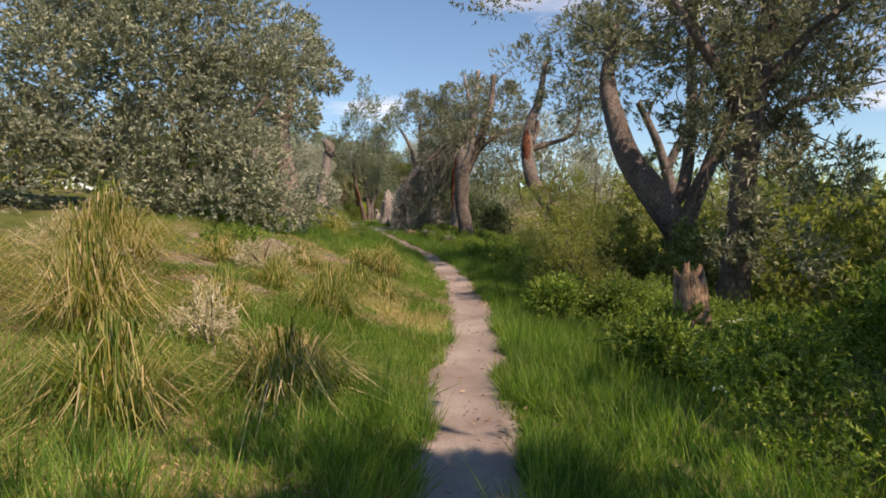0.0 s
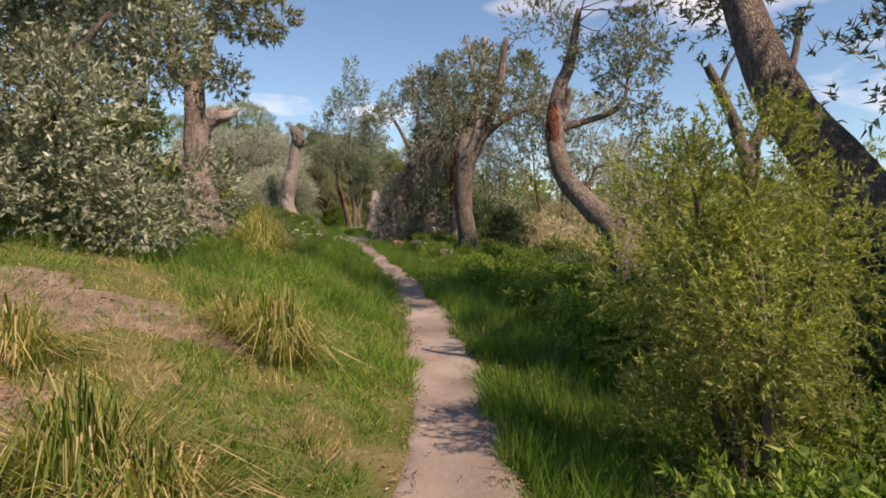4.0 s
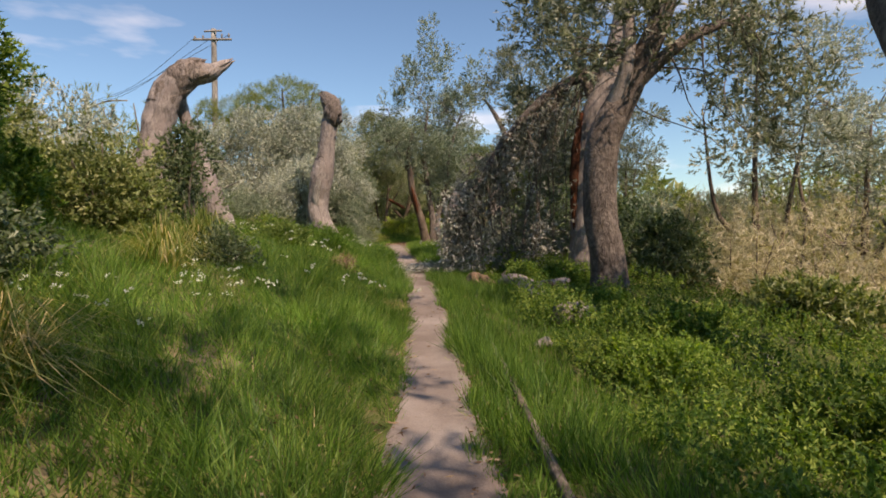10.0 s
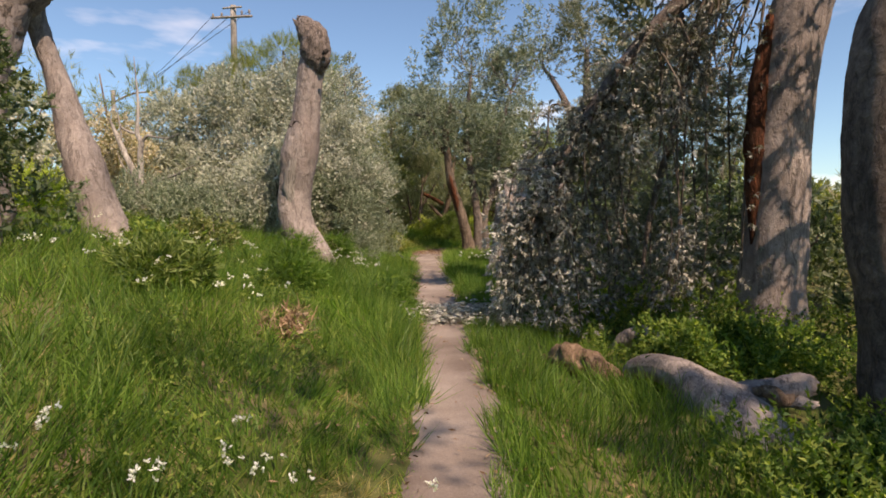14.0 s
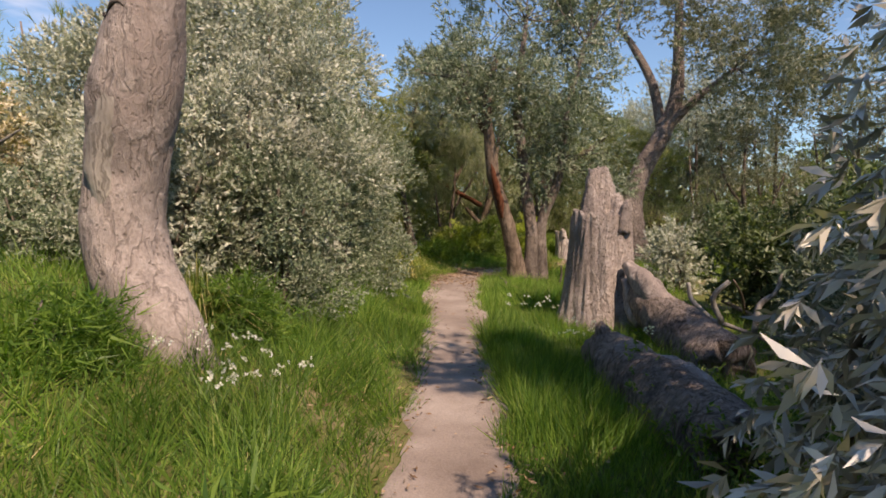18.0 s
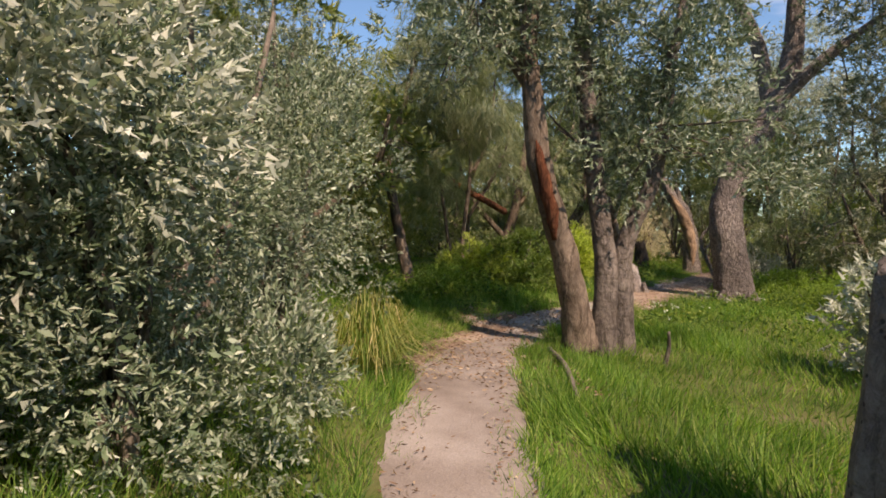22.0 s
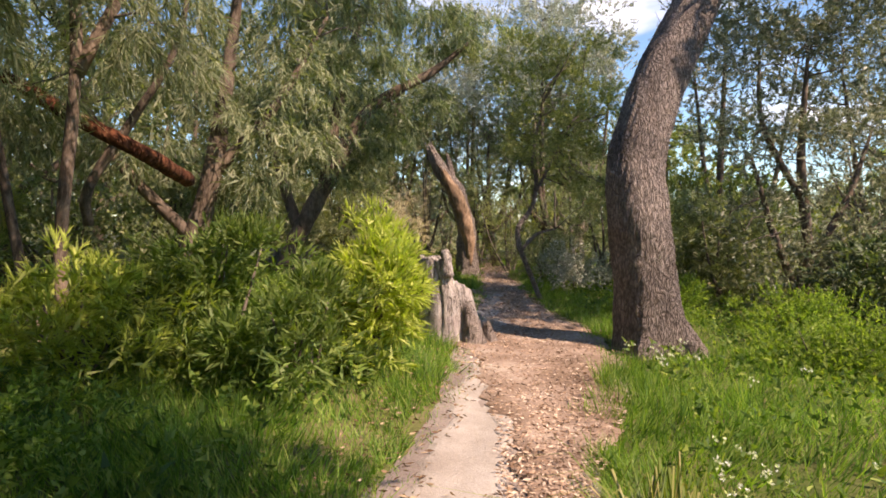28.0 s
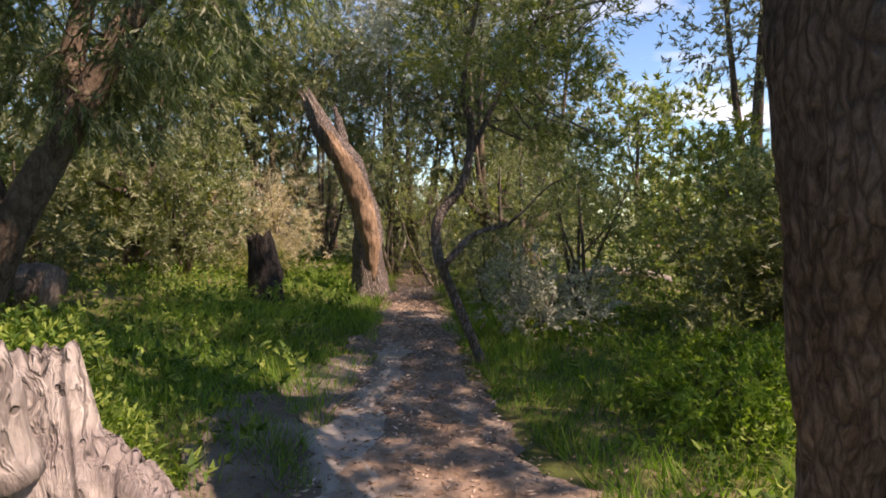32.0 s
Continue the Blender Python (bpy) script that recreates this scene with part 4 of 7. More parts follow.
# a dead branch with its withered leaves, broken down beside the track
root = base("fallen_branch", (-.9, 28, gz(-.9, 28)), "broken-down branch curtain of withered silvery leaves", "branch")
ARC = curve_points([(.55, 28.2, 4.9), (-.1, 28.0, 4.5), (-.8, 27.8, 3.85), (-1.35, 27.6, 3.1), (-1.75, 27.5, 2.4), (-1.98, 27.42, 1.8)], 12)
fall = np.random.default_rng(61)
for k in range(54):
    start = ARC[min(len(ARC) - 1, int(len(ARC) * fall.random() ** .8))] + fall.normal(size=3) * [.05, .12, .05]
    end = start + [fall.uniform(-.75, .35), fall.uniform(-.25, .75), 0]
    end[0] = min(max(end[0], -2.2), .35)
    end[2] = gz(end[0], end[1]) + (fall.uniform(.05, .6) if k % 3 else fall.uniform(.6, 1) * (start[2] - 1.2))
    knee = start * .62 + end * .38 + [fall.uniform(-.2, .1), fall.uniform(-.15, .2), .35]
    way = [start, knee, start * .22 + end * .78 + [fall.uniform(-.12, .12), fall.uniform(-.1, .1), .12], end]
    limb("stem", way, [.02, .014, .009, .004], TWIG, root, sides=6, steps=5, rough=.12)
    line = curve_points(way, 12)[2:]
    knots = np.repeat(line, 3, 0)
    out = unit(fall.normal(size=(len(knots), 3)) * [1, 1, .35] + [-.2, -.25, -.15])
    ends = knots + out * fall.uniform(.06, .26, (len(knots), 1))
    v, q = sprays(ends, unit(out * .7 + [0, 0, -.75]), 9, .05, .066, .0165, .6)
    # leaf tone imitates light: pale for sunlit stems, darker grey for shaded ones
    white = end[0] < -2.1 or k % 7 == 0
    leaves_mesh("withered_leaves", v, q, PALE_LEAF if white else SHADE_LEAF, root, "silvery dried leaves in a sunlit tone" if white else "dried leaves in a shaded ash grey")
spots = np.column_stack([fall.normal(size=110) * .16 - .2, fall.normal(size=110) * .1 + 28.45, fall.uniform(.75, 1.95, 110)])
v, q = sprays(spots, fall.normal(size=(110, 3)) * [.5, .5, .2] + [0, -.2, -.7], 9, .06, .095, .022, .6)
leaves_mesh("withered_leaves", v, q, PALE_LEAF, root, "white bleached tuft of dead leaves")

# bare forked tree in the valley
tree("dead_tree", "bare forked grey tree with snapped ends", "tree",
     [("trunk", [(8.85, 21.9, -.9), (8.81, 21.9, -.57), (8.66, 21.9, .38), (8.51, 21.9, 1.57), (8.13, 21.9, 3.21)], [.34, .31, .27, .25, .2], dict(sides=16, steps=8)),
      ("limb", [(8.13, 21.9, 3.1), (7.79, 21.9, 4.15), (7.31, 21.9, 5.13), (7.07, 21.9, 5.59)], [.18, .15, .13, .10], dict(sides=12, jag=.1)),
      ("limb", [(8.13, 21.9, 3.1), (8.49, 21.9, 3.91), (8.95, 21.9, 4.77), (9.28, 21.9, 5.62), (9.5, 21.9, 7)], [.17, .15, .12, .1, .06], dict(sides=12)),
      ("limb", [(7.4, 21.9, 5.0), (7.55, 21.8, 5.5), (7.75, 21.7, 5.9)], [.07, .05, .03], dict(sides=8))])

# the tree on the bank
tree("banksia_tree", "banksia on the bank with a dark gnarled forked trunk", "tree",
     [("trunk", [(-4.6, 18, 1.1), (-4.59, 18, 1.42), (-4.64, 18, 2.1), (-4.69, 18.1, 2.71), (-4.84, 18.3, 3.88), (-4.9, 18.4, 4.34)], [.46, .40, .31, .25, .2, .2], dict(mat=LOG_BARK, sides=36, steps=10, rough=.16, flare=.25, furrow=.02, ridges=13)),
      ("limb", [(-4.9, 18.4, 4.25), (-5.25, 18.5, 4.72), (-5.45, 18.6, 5.4), (-5.9, 18.8, 6.5)], [.16, .14, .11, .05], dict(sides=12)),
      ("limb", [(-4.9, 18.4, 4.25), (-4.68, 18.4, 4.68), (-4.55, 18.4, 5.4), (-4.2, 18.6, 6.6)], [.15, .13, .11, .05], dict(sides=12))],
     [([(-5.9, 18.4, 4.6, .9, .9, .6), (-6.6, 18.6, 5.6, 1.3, 1.2, .9), (-4.9, 18.7, 6.6, 1.5, 1.3, .9), (-3.9, 18.6, 5.9, .9, .9, .6), (-7.6, 18.6, 4.7, 1.0, 1, .7), (-4.2, 18.3, 4.5, .45, .4, .4)],
       dict(number=2100, mat=BANKSIA, leaf=(.12, .027), count=12, reach=.24, holes=.3, hollow=.3, seed=8.0))])

# dead stumps on the bank
root = tree("dead_tree", "dead grey trunk bent over in an arch with a splintered tip", "dead tree",
     [("trunk", [(-8.35, 26, 1.6), (-8.31, 26, 2.32), (-8.29, 26.1, 3.03), (-8.21, 26.2, 3.87), (-8.04, 26.4, 4.73), (-7.74, 26.6, 5.08), (-7.38, 26.8, 5.17), (-7.15, 26.9, 5.3), (-6.95, 27, 5.45)], [.54, .42, .34, .32, .31, .28, .2, .12, .03], dict(mat=DEAD_WOOD, sides=44, steps=12, rough=.14, flare=.15, furrow=.02, ridges=11, jag=.1)),
      ("prop_limb", [(-7.1, 26.9, 1.5), (-7.15, 26.9, 1.8), (-7.53, 26.9, 2.83), (-7.81, 26.9, 3.7), (-8.0, 26.8, 4.4), (-7.95, 26.6, 5.0)], [.30, .27, .22, .15, .12, .12], dict(mat=DEAD_WOOD, sides=24, steps=10, rough=.13, furrow=.012))])
limb("bark", [(-8.14, 26.28, 4.35), (-8.04, 26.4, 4.73), (-7.76, 26.58, 5.07), (-7.45, 26.76, 5.17)], [.31, .335, .31, .235], LOG_BARK, root, "dark cracked bark on the bent top", sides=40, steps=10, rough=.15, furrow=.02, ridges=11, jag=.16)
limb("bark", [(-8.5, 25.8, 1.7), (-8.5, 25.78, 2.2), (-8.46, 25.85, 2.8)], [.3, .22, .06], LOG_BARK, root, "dark cracked bark at the foot", sides=26, steps=8, rough=.2, furrow=.015, ridges=9)
root = tree("dead_tree", "standing dead grey trunk with a broken splintered top", "dead tree",
     [("trunk", [(-5.44, 29.42, .98), (-5.5, 29.44, 1.28), (-5.66, 29.46, 1.56), (-5.87, 29.48, 1.86), (-5.99, 29.50, 2.21), (-5.96, 29.50, 2.62), (-5.90, 29.50, 2.99), (-5.82, 29.50, 3.30), (-5.74, 29.50, 3.70), (-5.69, 29.50, 4.10), (-5.65, 29.50, 4.41), (-5.60, 29.50, 4.59)], [.28, .25, .255, .27, .273, 0.264, 0.282, 0.273, 0.219, 0.209, 0.209, 0.200], dict(mat=DEAD_WOOD, sides=48, steps=14, rough=.06, flare=.1, furrow=.007, ridges=11)),
      ("torn_top", [(-5.50, 29.44, 4.36), (-5.49, 29.44, 4.54), (-5.51, 29.44, 4.72), (-5.55, 29.44, 4.89), (-5.64, 29.44, 5.04), (-5.76, 29.44, 5.16), (-5.84, 29.44, 5.23)], [0.082, 0.200, 0.246, 0.228, 0.200, 0.137, 0.055], dict(mat=LOG_BARK, sides=36, steps=10, rough=.16, furrow=.02, ridges=11, jag=.06, seed=5.0, label="bent splintered top of brown torn wood")),
      ("knot_hole", [(-5.31, 29.24, 4.59), (-5.27, 29.24, 4.62), (-5.23, 29.24, 4.66)], [.02, .04, .02], dict(mat=CHARRED, sides=12, steps=4, rough=.2, label="dark knot hole")),
      ("knot_hole", [(-5.30, 29.26, 4.39), (-5.24, 29.26, 4.46), (-5.20, 29.26, 4.51)], [.012, .03, .012], dict(mat=CHARRED, sides=10, steps=4, rough=.25, label="dark knot hole")),
      ("bare_patch", [(-5.94, 29.33, 2.15), (-5.94, 29.32, 2.6), (-5.88, 29.33, 3.0), (-5.8, 29.36, 3.3)], [.05, .12, .11, .04], dict(mat=POLE_WOOD, sides=22, steps=8, rough=.15, furrow=.01, ridges=9, label="pale bare wood where bark fell off"))])

limb("crack", [(-5.80 + .236 * math.cos(a), 29.5 + .236 * math.sin(a), 3.62 + .035 * math.sin(a * 7) + .03 * a) for a in np.linspace(-2.7, -.2, 11)], [.002, .006, .01, .006, .012, .007, .009, .012, .006, .008, .002], CHARRED, root, "dark crack across the wood", sides=6, steps=3, rough=.3)

# the great stump with its leaning log
root = base("tree_stump", (-3.1, 34.1, gz(-3.1, 34.1)), "thick pitted pinkish-grey stump with a ragged spire", "tree stump")
ragged_stump("body", (-3.1, 34.1, .8), 1.65, [.52, .46, .41, .385, .365, .34], lambda x, y: 1.58 + .62 * math.exp(-((x + .22) / .56) ** 6) * min(1, max(0, 1.1 * y + .75)) + .26 * math.exp(-((x - .55) / .3) ** 4) * min(1, max(0, y + .5)), STUMP_WOOD, root,
             grooves=((-1.0, .02, .05), (-2.2, .012, .04), (2.6, .03, .08)), sides=144, rows=80, pits=.024, wall=.3, flare=.34, seed=2.0, tear=.6)
limb("splinter", [(-2.83, 33.92, 2.15), (-2.8, 33.9, 2.42), (-2.78, 33.9, 2.55)], [.09, .07, .02], STUMP_WOOD, root, sides=16, rough=.25, furrow=.02, ridges=7, jag=.05)
root = base("log", (-2.3, 33.0, gz(-2.3, 33.0)), "fallen dark grey log leaning against the stump", "log")
limb("wood", [(-2.66, 33.75, 1.42), (-2.45, 33.4, 1.28), (-2.2, 32.95, 1.14), (-2.02, 32.5, 1.05), (-1.85, 32.1, .99)], [.17, .24, .28, .28, .26], LOG_BARK, root, sides=48, steps=14, rough=.07, furrow=.012, ridges=15, jag=.08, seed=2.0)
limb("split_end", [(-2.78, 33.78, 1.78), (-2.62, 33.6, 1.62), (-2.42, 33.32, 1.42), (-2.25, 33.05, 1.28)], [.05, .12, .15, .1], DEAD_WOOD, root, "pale split wood at the broken end", sides=22, steps=8, rough=.2, furrow=.02, ridges=9, jag=.1)
limb("split_end", [(-2.78, 33.7, 1.6), (-2.72, 33.58, 1.3), (-2.62, 33.4, 1.1)], [.05, .07, .04], DEAD_WOOD, root, "pale split wood at the broken end", sides=14, steps=6, rough=.25, furrow=.015, ridges=7)
root = base("log", (-2.5, 31.1, gz(-2.5, 31.1)), "weathered cracked log lying in the grass beside the track", "log")
limb("wood", [(-2.98, 32.15, 1.02), (-2.82, 31.7, 1.06), (-2.6, 31.1, 1.04), (-2.33, 30.5, 1.0), (-2.05, 29.95, .93)], [.16, .24, .25, .27, .25], LOG_BARK, root, sides=52, steps=16, rough=.08, furrow=.014, ridges=13, jag=.12, seed=4.0)
limb("bare_wood", [(-2.52, 31.15, 1.2), (-2.38, 30.8, 1.2), (-2.22, 30.45, 1.17), (-2.1, 30.2, 1.12)], [.04, .1, .11, .05], DEAD_WOOD, root, "pale wood laid bare along the top", sides=18, steps=8, rough=.2, furrow=.02, ridges=9)
limb("branch_stub", [(-2.9, 31.85, 1.15), (-2.94, 31.8, 1.3), (-2.96, 31.78, 1.36)], [.1, .07, .03], LOG_BARK, root, sides=14, rough=.2, jag=.05)

# logs by the twin banksias
root = base("log", (-.4, 25.2, gz(-.4, 25.2)), "bleached grey log with a split forked end in the weeds", "log")
limb("wood", [(-0.99, 25.81, 0.67), (-0.93, 25.78, 0.75), (-0.80, 25.66, 0.81), (-0.63, 25.50, 0.79), (-0.48, 25.33, 0.70), (-0.32, 25.16, 0.60), (-0.20, 24.98, 0.49), (-0.15, 24.78, 0.41)], [0.042, 0.079, 0.103, 0.129, 0.177, 0.227, 0.239, 0.177], DEAD_WOOD, root, sides=48, steps=14, rough=.05, furrow=.008, ridges=11, jag=.1, seed=3.0)
limb("branch_stub", [(-0.31, 25.22, 0.68), (-0.10, 25.27, 0.74), (0.08, 25.34, 0.77), (0.21, 25.40, 0.79), (0.25, 25.42, 0.78)], [0.135, 0.107, 0.088, 0.080, 0.056], DEAD_WOOD, root, "snapped fork with a torn end", sides=24, steps=8, rough=.16, furrow=.015, ridges=9, jag=.05)
limb("split_end", [(-0.02, 25.24, 0.68), (0.10, 25.27, 0.70), (0.20, 25.30, 0.68), (0.27, 25.32, 0.68)], [0.031, 0.043, 0.035, 0.016], DEAD_WOOD, root, sides=12, steps=6, rough=.25, jag=.03)
limb("split_end", [(-0.14, 25.11, 0.66), (-0.07, 25.02, 0.58), (0.02, 24.99, 0.47)], [0.031, 0.041, 0.026], DEAD_WOOD, root, sides=12, steps=6, rough=.25, jag=.03)
limb("split_end", [(-0.18, 25.15, 0.79), (-0.08, 25.18, 0.78), (0.02, 25.20, 0.72), (0.10, 25.25, 0.75)], [0.031, 0.050, 0.046, 0.019], HEARTWOOD, root, "torn reddish wood", sides=14, steps=6, rough=.25, jag=.04)
root = base("log", (.1, 22.9, gz(.1, 22.9)), "sawn-off log end among ground ivy", "log")
limb("wood", [(.05, 22.6, .62), (.25, 22.9, .62), (.5, 23.3, .55)], [.12, .15, .13], DEAD_WOOD, root, sides=24, steps=8, rough=.12, furrow=.012)
root = base("log", (-.8, 26.9, gz(-.8, 26.9)), "pale grey lump of dead wood under the hanging branch", "log")
limb("wood", [(-1.1, 27.05, .62), (-.9, 26.95, .78), (-.72, 26.9, .8), (-.5, 26.85, .64)], [.05, .11, .12, .07], DEAD_WOOD, root, sides=28, steps=8, rough=.3, furrow=.012, ridges=9)
root = base("log", (-1.3, 25.9, gz(-1.3, 25.9)), "rotten reddish piece of wood in the grass", "log")
limb("wood", [(-1.65, 26.15, .72), (-1.45, 25.98, .78), (-1.3, 25.85, .76), (-1.1, 25.72, .68)], [.05, .12, .11, .06], HEARTWOOD, root, sides=26, steps=8, rough=.4, furrow=.02, ridges=9, jag=.08)

# the three-stemmed tree
tree("banksia_tree", "three-stemmed tree with pale grey and red-peeling trunks", "tree",
     [("stem", [(-5.03, 38.60, 1.14), (-5.09, 38.50, 1.50), (-5.17, 38.40, 1.97), (-5.27, 38.30, 2.43), (-5.40, 38.20, 2.89), (-5.50, 38.10, 3.34), (-5.54, 38.00, 3.94), (-5.61, 38.00, 4.40), (-5.55, 38.00, 5.01), (-5.43, 38.00, 5.55)], [.21, .17, .15, .14, .135, .13, .11, .10, .08, .04], dict(mat=BARK_FINE, sides=20, steps=8, rough=.1, flare=.15, furrow=.008, ridges=9)),
      ("peeling_bark", [(-5.30, 38.18, 2.37), (-5.33, 38.12, 2.65), (-5.41, 38.04, 3.05), (-5.49, 37.98, 3.44)], [.03, .07, .07, .03], dict(mat=BARK_RED, sides=12, rough=.2, label="red-brown peeling bark")),
      ("limb", [(-5.5, 38, 3.9), (-5.9, 38, 4.5), (-6.2, 38.1, 5.2)], [.07, .05, .02], dict(mat=BARK_FINE, sides=10)),
      ("stem", [(-4.77, 38.7, .9), (-4.79, 38.7, 1.4), (-4.79, 38.7, 2.11), (-4.85, 38.7, 2.52), (-4.98, 38.7, 3.41), (-5.08, 38.7, 4.19), (-5.13, 38.7, 4.92), (-5, 38.8, 6.5)], [.17, .145, .13, .12, .11, .10, .09, .04], dict(sides=20, steps=8, rough=.06, flare=.1)),
      ("stem", [(-4.58, 38.8, .9), (-4.6, 38.8, 1.47), (-4.62, 38.8, 2.11), (-4.53, 38.8, 2.53), (-4.33, 38.8, 3), (-4.21, 38.8, 3.66), (-4.11, 38.8, 4.65), (-3.8, 39, 6)], [.16, .135, .12, .10, .09, .08, .06, .04], dict(sides=20, steps=8, rough=.06, flare=.1))],
     [([(-4.3, 38.9, 3.5, .8, .7, .6), (-3.6, 39, 4.2, .9, .8, .7), (-5, 38.9, 5.2, 1.2, 1, .7), (-5.8, 38.3, 5.4, .8, .8, .5), (-4.4, 38.9, 6.4, 1.4, 1.2, .9), (-3.2, 38.8, 3.2, .6, .6, .45), (-5.4, 38.2, 4.6, .8, .7, .5), (-4.7, 38.5, 4.4, 1.2, 1, .6), (-3.6, 38.6, 5.2, 1.1, 1, .7), (-6.0, 37.9, 4.5, .8, .7, .6), (-6.4, 38.0, 5.4, .8, .8, .7), (-5.5, 37.7, 5.3, .8, .7, .7), (-4.6, 38.3, 3.4, .6, .5, .6)],
       dict(number=4200, mat=HEDGE, leaf=(.08, .016), count=14, reach=.24, holes=.38, hollow=.3, seed=9.0, twigs=50)),
      ([(-5.8, 39.2, 7.2, .8, .8, 1.8), (-6.7, 39.5, 6.6, .6, .6, 1.6), (-7.3, 39.7, 5.4, .8, .7, 1.2), (-4.8, 39.4, 7.6, .8, .8, 1.9), (-3.8, 39.6, 6.8, .8, .8, 1.7), (-5.2, 39.8, 9.4, .5, .5, 1.5), (-4.2, 39.8, 9.0, .5, .5, 1.5), (-3.2, 39.8, 7.8, .5, .5, 1.4)],
       dict(number=1700, mat=HEDGE, leaf=(.11, .022), count=12, reach=.3, holes=.5, hollow=.25, seed=9.5, twigs=60))])

# the great furrowed tree
tree("banksia_tree", "massive banksia with deeply furrowed dark grey bark", "tree",
     [("trunk", [(-2.66, 45.4, .75), (-2.69, 45.4, 1.0), (-2.80, 45.4, 1.81), (-2.90, 45.4, 2.56), (-2.89, 45.5, 3.19), (-2.61, 45.6, 4.04), (-2.25, 45.7, 4.72), (-2.01, 45.8, 5.23), (-1.7, 46, 6.3), (-1.7, 46, 9)], [.44, .37, .325, .32, .31, .29, .27, .25, .2, .1], dict(mat=BARK_BROWN, sides=96, steps=18, rough=.04, flare=.4, furrow=.024, ridges=30)),
      ("root_flare", [(-2.55, 45.22, 1.5), (-2.45, 45.12, 1.2), (-2.36, 45.06, .98), (-2.28, 45.02, .85)], [.06, .12, .15, .13], dict(mat=BARK_BROWN, sides=40, steps=10, rough=.12, furrow=.02, ridges=15)),
      ("root_flare", [(-2.85, 45.15, 1.35), (-2.95, 45.02, 1.08), (-3.05, 44.92, .9)], [.08, .13, .1], dict(mat=BARK_BROWN, sides=40, steps=10, rough=.12, furrow=.02, ridges=15)),
      ("limb", [(-2.1, 45.8, 5.1), (-2.4, 46, 6.6), (-3.0, 46, 7.8), (-3.5, 46.1, 8.5)], [.17, .14, .11, .05], dict(mat=BARK_BROWN, sides=14)),
      ("limb", [(-2, 45.8, 5.2), (-1.2, 45.6, 6), (-.2, 45.4, 6.8)], [.15, .12, .05], dict(mat=BARK_BROWN, sides=12))],
     # third to sixth and last two masses are added to shade the mulched track
     [([(-3.2, 46, 8.6, 1.3, 1.2, .9), (-1.6, 46, 9.4, 1.6, 1.4, 1.1), (-.2, 45.2, 5.9, 1.1, 1, .6), (.9, 44.6, 6.9, 1.3, 1.1, .7), (-1.2, 44.7, 7.3, 1.2, 1, .6), (.5, 46.3, 7.5, 1.4, 1.2, .9), (.6, 47.4, 6.2, 1.5, 1.3, .9), (-.4, 46.4, 8.6, 1.5, 1.3, 1), (1.8, 47.2, 7.8, 1.6, 1.4, 1.1), (2.8, 47.8, 6.4, 1.6, 1.4, 1.1), (1.2, 47.6, 9.4, 1.6, 1.4, 1), (-2.6, 46, 10.2, 1.3, 1.2, .9), (4.2, 48.2, 7.4, 1.5, 1.3, 1.2), (1.0, 43.4, 8.0, 1.2, 1.1, .5), (2.2, 45.2, 8.6, 1.2, 1.1, .5)],
       dict(number=5600, mat=BANKSIA, leaf=(.12, .026), count=12, reach=.28, holes=.34, hollow=.3, seed=10.0, twigs=70))])

# the white stump
root = base("tree_stump", (-4.93, 45.95, gz(-4.93, 45.95)), "bleached hollow stump with a jagged stepped top", "tree stump")
ragged_stump("body", (-4.86, 45.95, .85), 1.2, [.41, .37, .32, .28, .25], lambda x, y: 1.2 if x < .3 else .93 - .2 * max(0, x - .4), WHITE_WOOD, root,
             grooves=((-2.02, .045, .05), (-1.35, .015, .04), (-2.6, .015, .05), (-1.7, .012, .03)), lean=(-.14, 0), sides=144, rows=60, pits=.006, squash=.8, flare=.16, wall=.3, seed=5.0, tear=.4)
limb("splinter", [(-4.98, 45.74, 1.85), (-5.01, 45.73, 2.05), (-5.02, 45.73, 2.14)], [.07, .06, .04], WHITE_WOOD, root, sides=14, steps=5, rough=.2, furrow=.012, ridges=7, jag=.04)

limb("rotten_wood", [(-4.62, 45.66, .8), (-4.68, 45.64, 1.05), (-4.72, 45.67, 1.3), (-4.78, 45.7, 1.5)], [.16, .13, .09, .03], LOG_BARK, root, "dark brown rotten wood at the foot", sides=30, steps=9, rough=.25, furrow=.02, ridges=9, jag=.05)
limb("rotten_wood", [(-4.5, 45.78, .8), (-4.48, 45.76, 1.05), (-4.53, 45.76, 1.3)], [.13, .1, .03], LOG_BARK, root, "dark brown rotten wood at the foot", sides=24, steps=8, rough=.25, furrow=.02, ridges=7, jag=.05)

# snapped trunk, black stump, rock
tree("dead_tree", "snapped leaning trunk with torn orange-brown heartwood", "dead tree",
     [("trunk", [(-3.1, 54.5, .8), (-3.13, 54.5, 1.39), (-3.19, 54.5, 2.31), (-3.46, 54.5, 3.16), (-3.83, 54.5, 3.71), (-4.14, 54.5, 4.3)], [.32, .26, .24, .22, .19, .08], dict(mat=BARK_BROWN, sides=30, steps=9, rough=.14, flare=.25, furrow=.018, ridges=19, jag=.22)),
      ("broken_prong", [(-3.6, 54.5, 3.3), (-3.62, 54.45, 3.8), (-3.72, 54.4, 4.15)], [.14, .09, .03], dict(mat=BARK_BROWN, sides=16, rough=.2, jag=.1)),
      ("torn_wood", [(-3.1, 54.27, 1.3), (-3.14, 54.26, 1.9), (-3.28, 54.27, 2.6), (-3.55, 54.3, 3.2), (-3.9, 54.36, 3.8)], [.05, .14, .17, .15, .06], dict(mat=HEARTWOOD, sides=30, steps=9, rough=.2, furrow=.02, ridges=9, jag=.1, label="torn orange-brown heartwood"))])
